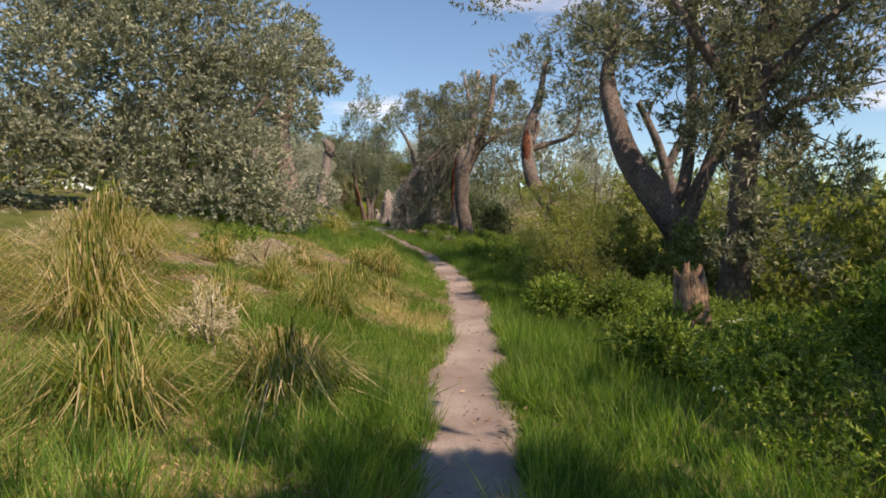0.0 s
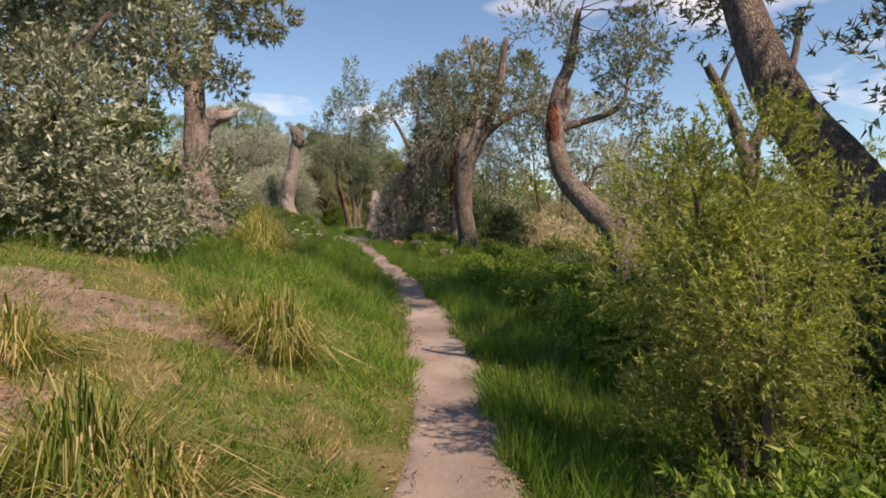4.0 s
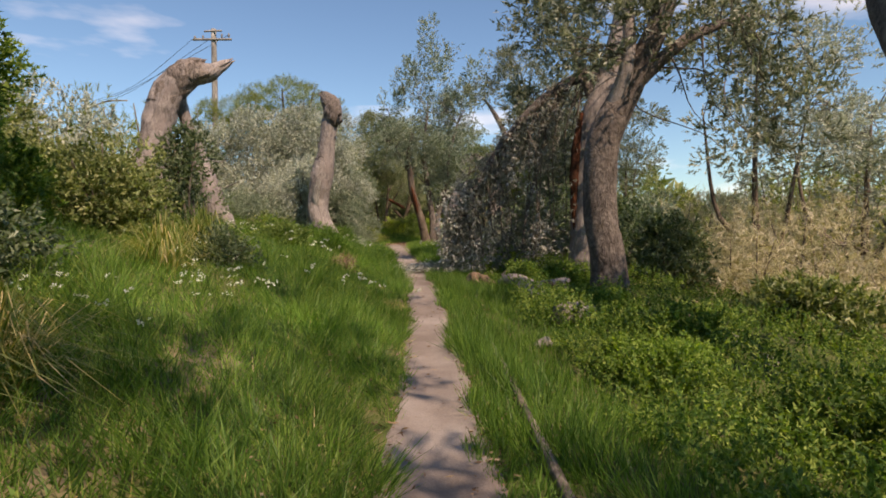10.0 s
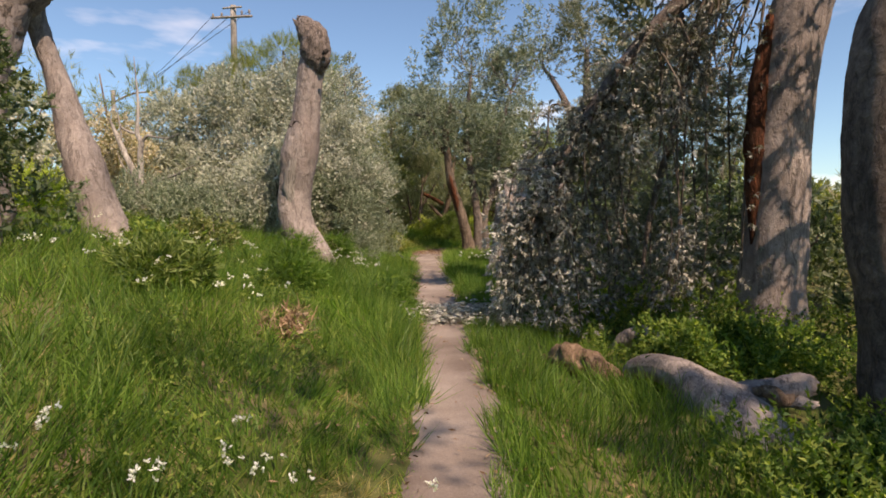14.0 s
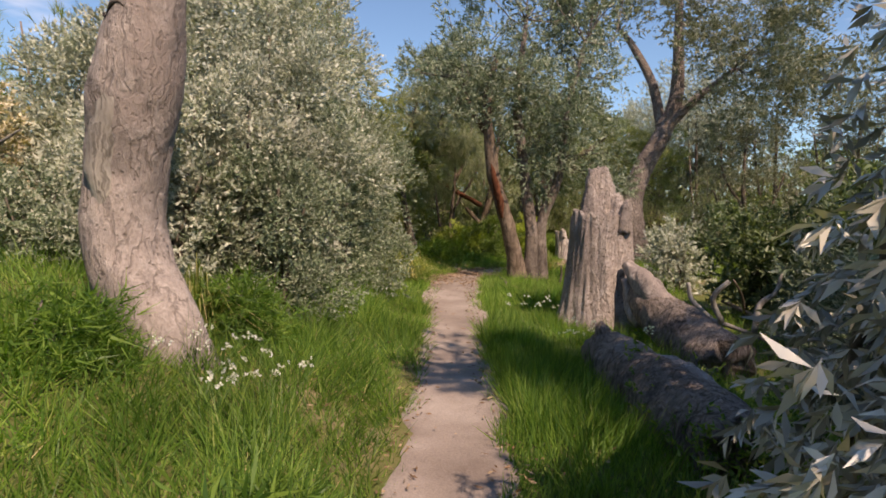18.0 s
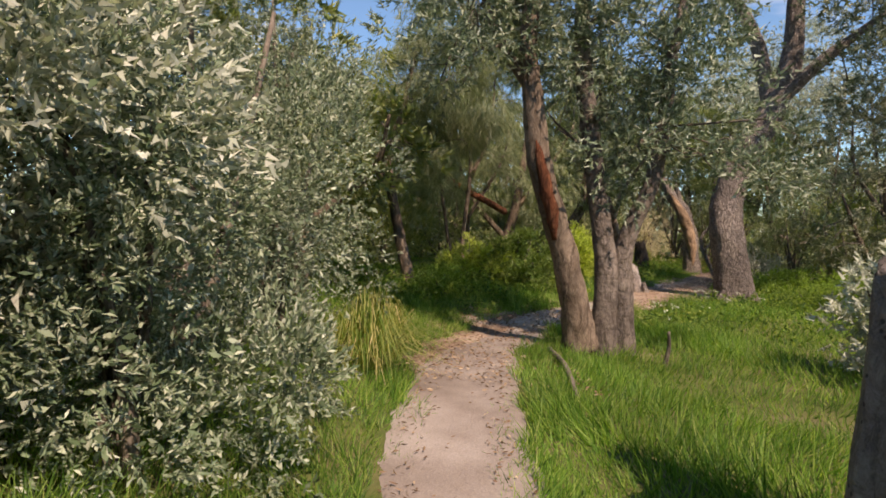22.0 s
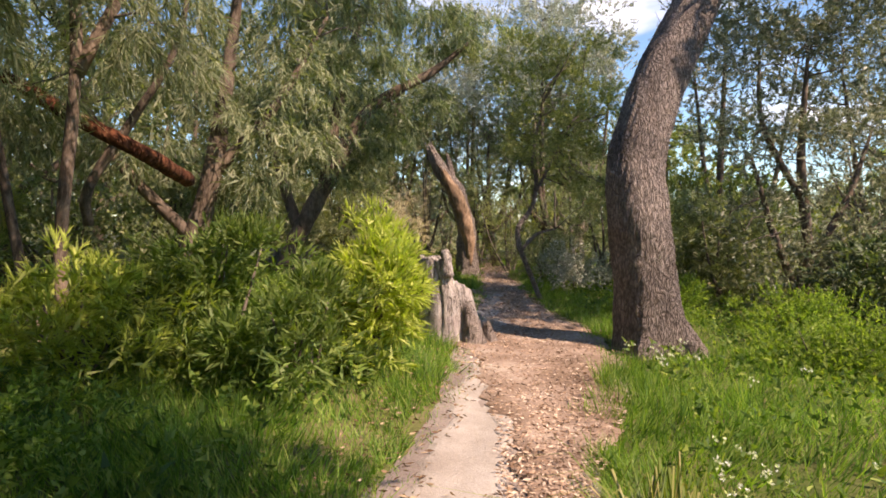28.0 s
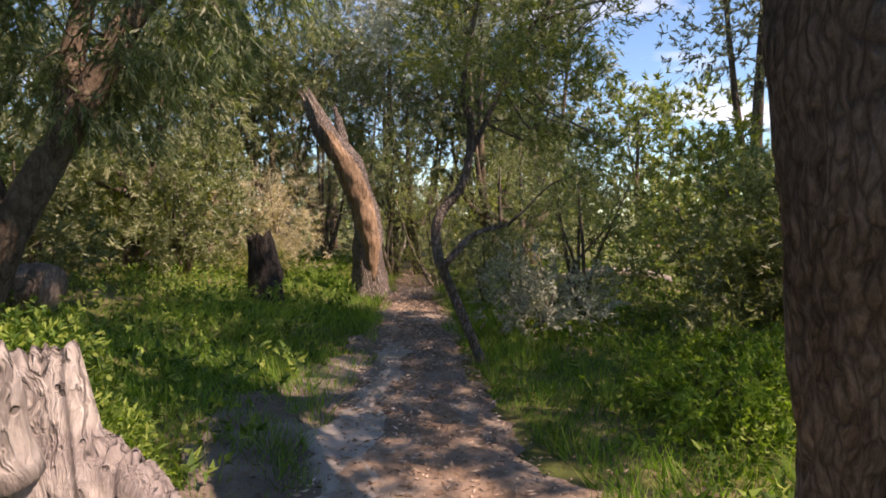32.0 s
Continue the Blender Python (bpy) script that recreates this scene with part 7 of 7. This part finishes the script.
root = base("tree_stump", (2.42, 5.8, gz(2.42, 5.8)), "pale broken stump with a splintered top", "tree stump")
limb("body", [(2.46, 5.8, -.2), (2.44, 5.8, .1), (2.42, 5.8, .45), (2.39, 5.8, .82)], [.24, .2, .17, .14], HEARTWOOD, root, sides=24, steps=9, rough=.1, flare=.2, furrow=.016, ridges=12, jag=.16)
limb("splinter", [(2.34, 5.72, .5), (2.33, 5.72, .8), (2.34, 5.73, .98)], [.07, .06, .02], HEARTWOOD, root, sides=12, steps=5, rough=.2, furrow=.01, ridges=7, jag=.05)
tree("banksia_tree", "thick grey banksia trunk among shrubs beside the track", "tree",
     [("trunk", [(4.72, 9.7, -.3), (4.74, 9.68, .5), (4.78, 9.63, 1.4), (4.82, 9.6, 2.3), (4.95, 9.6, 3.3), (5.2, 9.7, 4.6), (5.4, 9.9, 6.2)], [.29, .23, .20, .19, .17, .14, .07], dict(mat=BARK_GREY, sides=22, steps=8, rough=.08, flare=.2, furrow=.01, ridges=15)),
      ("limb", [(4.86, 9.6, 2.7), (4.4, 9.4, 3.5), (3.8, 9.3, 4.3), (3.3, 9.4, 5.2)], [.11, .09, .07, .03], dict(sides=12)),
      ("limb", [(4.95, 9.6, 3.3), (5.6, 9.3, 4.2), (6.3, 9.1, 4.8)], [.11, .08, .03], dict(sides=10))],
     [([(4.6, 9.5, 4.9, 1.2, 1.1, .8), (5.6, 9.6, 6.0, 1.2, 1.1, .8), (6.4, 9.2, 4.6, 1.1, 1, .8), (5.9, 9.6, 3.4, .8, .7, .6), (7.2, 9.4, 5.8, 1.3, 1.1, .9), (5.3, 9.7, 2.6, .7, .6, .5), (4.3, 9.2, 3.0, .7, .5, .6), (5.0, 9.1, 2.0, .6, .5, .5), (4.1, 9.3, 4.0, .9, .7, .7), (5.8, 9.2, 2.2, .8, .6, .6), (4.5, 9.1, 1.2, .6, .5, .6), (5.2, 9.2, .9, .7, .5, .6)],
       dict(number=3400, mat=BANKSIA, leaf=(.10, .021), count=12, reach=.24, holes=.36, hollow=.3, seed=14.0, twigs=50))])
for x, y, r in ((2.05, 21.1, .09), (2.72, 19.56, .11), (3.35, 18.2, .1), (2.09, 22.5, .09), (-.12, 21.3, .08)):
    root = base("rock", (x, y, gz(x, y)), "small pale grey rock among ground weeds", "rock", "rocks beside the track")
    limb("stone", [(x - r * 1.3, y, gz(x, y)), (x - r * .4, y + .02, gz(x, y) + .03), (x + r * .5, y + .03, gz(x, y) + .04), (x + r * 1.2, y - .01, gz(x, y) + .01)], [r * .4, r * .8, r * .85, r * .3], STONE, root, sides=14, steps=4, rough=.35)


# ---- grass, weeds, flowers ----
def scatter(number, x0, x1, y0, y1, seed, beside=True):
    """Places over a stretch beside the track's middle (beside) or over a plain rectangle."""
    rng = np.random.default_rng(seed)
    y = rng.uniform(y0, y1, number)
    x = rng.uniform(x0, x1, number) + (track_x(y) if beside else 0)
    return np.column_stack([x, y, ground(x, y)])


def off_track(p, margin=0.0):
    d = p[:, 0] - track_x(p[:, 1])
    ragged = .06 * np.sin(p[:, 1] * 2.3) + .05 * np.sin(p[:, 1] * 7.1)
    return p[(d < -np.interp(p[:, 1], HALF_Y, HALF_L) - margin + ragged + .06) | (d > np.interp(p[:, 1], HALF_Y, HALF_R) + margin + ragged - .06)]


def lawn(name, label, places, mat, tall, wide, lean, category="grass"):
    n = len(places)
    flat = places * [1, 1, 0]
    swirl = np.column_stack([wobble(flat, 2.6, 5.0) + .5 * wobble(flat, .9, 2.0), wobble(flat, 2.2, 8.0) + .5 * wobble(flat, 6.5, 4.0)])
    d = np.column_stack([RNG.normal(size=(n, 2)) * lean * .75 + swirl * lean * .9, np.ones(n)])
    tuft = .7 + .6 * (wobble(flat, 1.4, 3.0) + .7 * wobble(flat, 4.3, 1.0)) + .3 * (wobble(flat, 11.0, 6.0) > .25)
    v, q = blades(places - [0, 0, .01], d, tall * np.clip(tuft, .35, 1.8) * RNG.uniform(.5, 1.3, n), wide * RNG.uniform(.7, 1.3, n), .1, .2, True)
    return tagged(leaves_mesh(name, v, q, mat), label, category, kind="stuff")


def near_first(number, x0, x1, y0, y1, seed, fall=2.2):
    """Places beside the track that thin out away from it."""
    rng = np.random.default_rng(seed)
    y = rng.uniform(y0, y1, number)
    far = -np.log(1 - rng.random(number) * (1 - np.exp(-abs(x1) / fall))) * fall
    x = track_x(y) + np.sign(x1) * (abs(x0) + far)
    return np.column_stack([x, y, ground(x, y)])


bank = off_track(near_first(230000, .15, -6, .5, 33, 1, 3.0))
bare = np.zeros(len(bank), bool)
for x, y, rx, ry, _ in PATCHES:
    bare |= np.hypot((bank[:, 0] - x) / rx, (bank[:, 1] - y) / ry) + .3 * wobble(bank, 2.4, 2.0) < 1
bank = bank[~bare | (RNG.random(len(bank)) < .6)]
straw = (wobble(bank * [1, 1, 0], .9, 4.0) + .5 * wobble(bank * [1, 1, 0], 2.3, 1.0) + np.clip((11 - bank[:, 1]) / 9, -.5, .6) > .42) | (RNG.random(len(bank)) < .07)
early = bank[:, 1] < 13 + .8 * wobble(bank * [1, 1, 0], .7, 6.0)
lawn("grass", "short bright green grass on the bank", bank[~straw & early], GRASS, .16, .010, .6)
# deeper green blades stand for darker weeds and for patches of shade
shady = wobble(bank * [1, 1, 0], 1.1, 9.0) + .6 * wobble(bank * [1, 1, 0], 3.4, 2.0) + .5 * RNG.normal(size=len(bank)) > -.1
lawn("grass", "lush long green grass on the bank", bank[~straw & ~early & ~shady], GRASS, .27, .010, .6)
lawn("grass", "deep green clumps of weedy and shaded grass on the bank", bank[~straw & ~early & shady], GRASS_DEEP, .34, .009, .6)
lawn("dry_grass", "thin straw-coloured dry grass in worn patches", bank[straw], DRY_BLADE, .17, .007, .7)
lawn("grass", "lush deep green grass beside the track", off_track(near_first(100000, .15, 3.2, .5, 34, 2, 1.1)), GRASS_DEEP, .3, .010, .4)
lawn("grass", "green grass beside the track under the trees", off_track(near_first(76000, .2, 4, 30, 45, 3, 1.8), .02), GRASS, .26, .010, .45)
lawn("grass", "green grass beside the sandy bend", off_track(near_first(60000, .2, -4, 32, 47, 4, 1.8), .05), GRASS, .26, .010, .45)
lawn("grass", "rough green grass under the wattles", near_first(34000, 1.5, -9, 37, 52, 57, 4.5), GRASS, .24, .014, .5)
lawn("grass", "thin grass along the mulched track", off_track(np.vstack([near_first(44000, .3, 5, 44.5, 62, 5, 1.5), near_first(44000, .3, -5, 46, 62, 6, 1.6)]), .02), GRASS, .22, .010, .45)
lawn("edge_grass", "grass blades hanging over the edges of the track", np.vstack([near_first(12000, .26, -.9, .5, 36, 51, .16), near_first(12000, .26, .9, .5, 36, 52, .16)]), GRASS, .15, .008, 1.0)
lawn("edge_grass", "short grass creeping over the sandy edge of the track", off_track(np.vstack([near_first(9000, .35, -1.5, 37, 47.5, 53, .4), near_first(6000, .4, 1.6, 37, 43.5, 54, .4)]), -.16), GRASS, .12, .008, .9)
lawn("tall_grass", "long flowering grass stems on the bank", off_track(scatter(5000, -6, -.5, 14, 31, 7)), GRASS, .42, .009, .4)


lawn("grass", "long soft grass at the start of the track", off_track(np.vstack([near_first(26000, .2, -3.5, .6, 6.5, 21, 1.8), near_first(16000, .2, 3, .6, 7, 22, 1.5)])), GRASS, .34, .008, .4)


def carpet(name, label, places, mat, leaf, count, reach, category="weeds", rise=.0):
    d = np.column_stack([RNG.normal(size=(len(places), 2)) * .9, np.ones(len(places))])
    v, q = sprays(places + np.column_stack([np.zeros((len(places), 2)), RNG.uniform(0, 1, len(places)) * rise]), d, count, reach, leaf[0], leaf[1], 1.0, 0, True)
    return tagged(leaves_mesh(name, v, q, mat), label, category, kind="stuff")


ivy = off_track(near_first(26000, 1.35, 5, 3, 31, 8, 3), .7)
mound = wobble(ivy * [1, 1, 0], 1.3, 6.0) + .4 * wobble(ivy * [1, 1, 0], 3.1, 2.0)
ivy, mound = ivy[mound > -.35], mound[mound > -.35] + .35
clear_of = (np.hypot(ivy[:, 0] + .5, (ivy[:, 1] - 25.4) * .8) > 1.0) & ((ivy[:, 1] > 9) | (ivy[:, 0] > 1.9))
ivy, mound = ivy[clear_of], mound[clear_of]
ivy[:, 2] += np.clip(mound, 0, .8) * RNG.uniform(.05, .5, len(ivy))
carpet("ground_ivy", "mounds of low green weeds and ivy beside the track", ivy, HERB, (.04, .019), 13, .18, "weeds", .05)
weedy = off_track(scatter(8000, -6.5, -1.0, 13, 32, 9), .4)
carpet("ground_ivy", "low green weeds on the bank", weedy[wobble(weedy * [1, 1, 0], .8, 7.0) > .3], HERB, (.036, .016), 10, .14, "weeds", .15)
carpet("ground_ivy", "low green weeds under the far trees", off_track(np.vstack([scatter(2600, 1.2, 6, 40, 62, 10), scatter(2600, -5, -.9, 40, 62, 11)]), .3), HERB, (.065, .032), 8, .16, "weeds", .2)


def flowers(name, label, spots, mat, seed, each=42, size=.019, heads=1):
    rng = np.random.default_rng(seed)
    p = np.vstack([np.column_stack([x + rng.normal(size=each) * s, y + rng.normal(size=each) * s, np.zeros(each)]) for x, y, s in spots])
    p[:, 2] = ground(p[:, 0], p[:, 1]) + rng.uniform(.2, .38, len(p))
    p = np.repeat(p, heads, 0) + rng.normal(size=(len(p) * heads, 3)) * [.028, .028, .012] * (heads > 1)
    v, q = sprays(p, np.tile([0, 0, 1.0], (len(p), 1)), 6, .008, size, size * .6, 1.4)
    return tagged(mesh(name, v, q, mat), label, "flowers", kind="stuff")


flowers("white_flowers", "small white wildflowers in the grass", [(-4.5, 25.5, .5), (-5.6, 26, .4), (-5.6, 27.2, .5), (-4.7, 29, .3), (-4.8, 29.3, .25), (-5.2, 24.8, .5), (-4.0, 22.5, .5), (-3.6, 20.8, .4), (-3.4, 18.4, .4), (-3.8, 33.6, .25), (-3, 32.4, .25),
        (-2.9, 20.0, .3), (-2.6, 22.8, .4), (2.6, 5, .4), (3.2, 6.5, .4), (-3.2, 44, .5), (-3.9, 41.5, .4)], PETAL, 1, 10, .018, 5)
flowers("yellow_flowers", "small yellow flowers on the bank", [(-3.2, 7.5, .25), (-3.6, 8.4, .3), (2.2, 8.2, .2)], YELLOW_PETAL, 2, 14)

# tussocks
for k, (x, y, r, h, dry, n, label) in enumerate((
        (-1.16, 4.35, .75, .55, .75, 800, "straw-coloured dry arching tussock on the bank"), (-2.9, 4.9, .75, .85, .75, 800, "tall straw-coloured tussock on the bank"), (-3.7, 6.6, 1.0, 1.1, .8, 1000, "big pale dry tussock on the bank"),
        (-1.26, 8.6, .6, .5, .25, 520, "green arching tussock on the bank"), (-1.25, 6.6, .65, .55, .3, 600, "green arching tussock on the bank"),
        (-.85, 8.4, .5, .4, .7, 420, "yellowed tussock at the track"), (-1.05, 10.9, .6, .62, .5, 620, "green and straw tussock on the bank"), (-3.05, 16.8, .8, .8, .4, 700, "green arching tussock on the bank"),
        (-2.95, 17.4, .6, .65, .6, 460, "yellowed tussock on the bank"), (-1.5, 11.1, .45, .4, .7, 360, "dry tussock on the bank"), (-2.2, 5.9, .55, .5, .7, 420, "dry tussock on the bank"), (-4.4, 5.2, .9, .95, .85, 700, "big pale dry tussock on the bank"),
        (-2.1, 7.6, .5, .45, .5, 360, "low mixed tussock on the bank"), (-2.3, 9.6, .5, .4, .7, 340, "dry tussock on the bank"), (-3.3, 9.0, .6, .5, .6, 380, "dry tussock on the bank"), (-1.9, 3.4, .6, .6, .4, 520, "green tussock with brown seed heads"),
        (-4.8, 22.4, .7, .7, .3, 520, "green arching tussock on the bank"), (-4.3, 20.8, .6, .6, .3, 420, "green arching tussock on the bank"), (-6.7, 36.4, .6, .65, .15, 700, "green arching tussock at the track"),
        (-6.95, 37.2, .6, .6, .35, 560, "straw and green tussock at the track"), (-7.4, 37.9, .55, .55, .4, 460, "straw and green tussock at the track"), (-4.8, 41.2, .5, .5, .25, 420, "green tussock at the sandy bend"),
        (-5.8, 30.0, .4, .55, .2, 320, "green tussock at the foot of a dead trunk"), (-2.6, 15.4, .45, .4, .8, 280, "dry tussock on the bank"), (-4.9, 55.5, .9, .8, .3, 420, "green tussock beside the snapped trunk"), (-2.9, 56.3, .7, .6, .6, 320, "dry tussock beside the snapped trunk"))):
    tussock(x, y, r, h, dry, n, label, 100 + k)

# dead leaves, chips, the heap on the track
def litter(name, label, places, mat, leaf, category):
    n = len(places)
    places = np.column_stack([places[:, :2], np.maximum(places[:, 2], ground(places[:, 0], places[:, 1]))])
    d = np.column_stack([RNG.normal(size=(n, 2)), RNG.normal(size=n) * .12 + .05])
    v, q = blades(places + [0, 0, .045], d, leaf[0] * RNG.uniform(.5, 1.4, n), leaf[1] * RNG.uniform(.6, 1.4, n), .06)
    return tagged(mesh(name, v, q, mat), label, category, kind="stuff")


def on_track(number, y0, y1, seed, wide=1.0):
    rng = np.random.default_rng(seed)
    y = rng.uniform(y0, y1, number)
    u = rng.uniform(-1, 1, number) * wide
    x = track_x(y) + np.where(u < 0, u * np.interp(y, HALF_Y, HALF_L), u * np.interp(y, HALF_Y, HALF_R))
    return np.column_stack([x, y, ground(x, y)])


def mulch_places(number, y0, y1, seed):
    rng = np.random.default_rng(seed)
    y = y0 + (y1 - y0) * rng.random(number) ** 1.4
    lo = np.interp(y, [41, 42, 43.2, 44.6, 45.6, 47, 60], [.35, .1, -.1, -.4, -.8, -.6, -.45])
    hi = np.interp(y, [41, 42, 43, 45, 46.5, 48, 60], [.55, .6, .85, 1.25, .95, .55, .45])
    x = track_x(y) + lo + (hi - lo) * rng.random(number)
    return np.column_stack([x, y, ground(x, y) + .012])


litter("wood_chips", "brown wood chips and bark strewn on the track", mulch_places(15000, 41.3, 62, 1), CHIPS, (.04, .011), "wood chips")
litter("leaf_litter", "dead brown leaves along the shaded track", np.vstack([on_track(5000, 36.5, 42, 2, 2.2), on_track(3200, 43.5, 60, 3, 1.9), scatter(1500, -5, -1.0, 4, 13, 31), np.vstack([np.column_stack([np.random.default_rng(80 + int(seed)).normal(size=(420, 2)) * [rx * .5, ry * .5] + [x, y], np.full(420, .0)]) + np.column_stack([np.zeros((420, 2)), np.full(420, -9.0)]) for x, y, rx, ry, seed in PATCHES]), off_track(scatter(4500, -1.0, 1.0, 1, 34, 4)), scatter(1600, -.42, -.2, 1, 38, 33), scatter(1600, .2, .42, 1, 38, 34), scatter(1500, -1.0, -.3, 38, 46, 36), on_track(500, 1, 38, 35)]), LITTER, (.05, .012), "dead leaves")
heap = np.random.default_rng(5).normal(size=(3400, 2)) * [.3, .17] + [-2.68, 27.8]
litter("leaf_heap", "heap of fallen silvery leaves across the track", np.column_stack([heap, ground(heap[:, 0], heap[:, 1]) + np.abs(np.random.default_rng(6).normal(size=3400)) * .07]), PALE_LEAF, (.09, .019), "dead leaves")

# sticks and edging
for at, end, r, label in (((-5.35, 38.3, 1.14), (-4.8, 36.4, 1.16), .03, "pale stick lying in the grass"), ((-4.15, 38.2, 1.0), (-4.1, 38.15, 1.45), .025, "short pale stick standing in the grass"), ((-1.45, 35.9, 1.15), (-1.0, 33.2, .95), .03, "bare grey fallen branch"),
                          ((-1.3, 35.0, 1.1), (-1.55, 34.2, 1.6), .018, "bare grey twig of the fallen branch")):
    root = base("stick", at, label, "stick")
    mid = [(a + b) / 2 + .03 for a, b in zip(at, end)]
    limb("wood", [at, mid, end], [r, r * .9, r * .6], TWIG, root, sides=8, steps=5, rough=.15)
root = base("path_edging", (.2, 18.5, gz(.2, 18.5)), "thin weathered timber edging beside the track", "edging")
for k in range(3):
    y0, y1 = 15.2 + 2.0 * k, 17.15 + 2.0 * k
    limb("board", [(track_x(y) + .68, y, gz(track_x(y) + .68, y) + .05) for y in (y0, (y0 + y1) / 2, y1)], [.035, .035, .035], EDGING, root, sides=4, steps=4, rough=.05)

# far woods round the place
def far_woods(number, seed):
    rng = np.random.default_rng(seed)
    a, d = rng.uniform(0, 6.28, 260), rng.uniform(48, 150, 260)
    bx, by = 0 + np.cos(a) * d, 30 + np.sin(a) * d
    keep = np.abs(bx) > 22
    keep |= (by > 82) | (by < -22)
    bx, by = bx[keep], by[keep]
    blobs = np.column_stack([bx, by, ground(bx, by) + 1.5, rng.uniform(4, 8, len(bx)), rng.uniform(4, 8, len(bx)), rng.uniform(3, 6.5, len(bx))])
    p, way = fill(blobs, number, .7, .1, 3.0, .4)
    v, q = sprays(p, way, 5, 1.0, 1.2, .6, 1.2, 0, True)
    return tagged(leaves_mesh("far_woods", v, q, OLIVE), "distant olive-green bush along the skyline", "woods", kind="stuff")


far_woods(9000, 4)
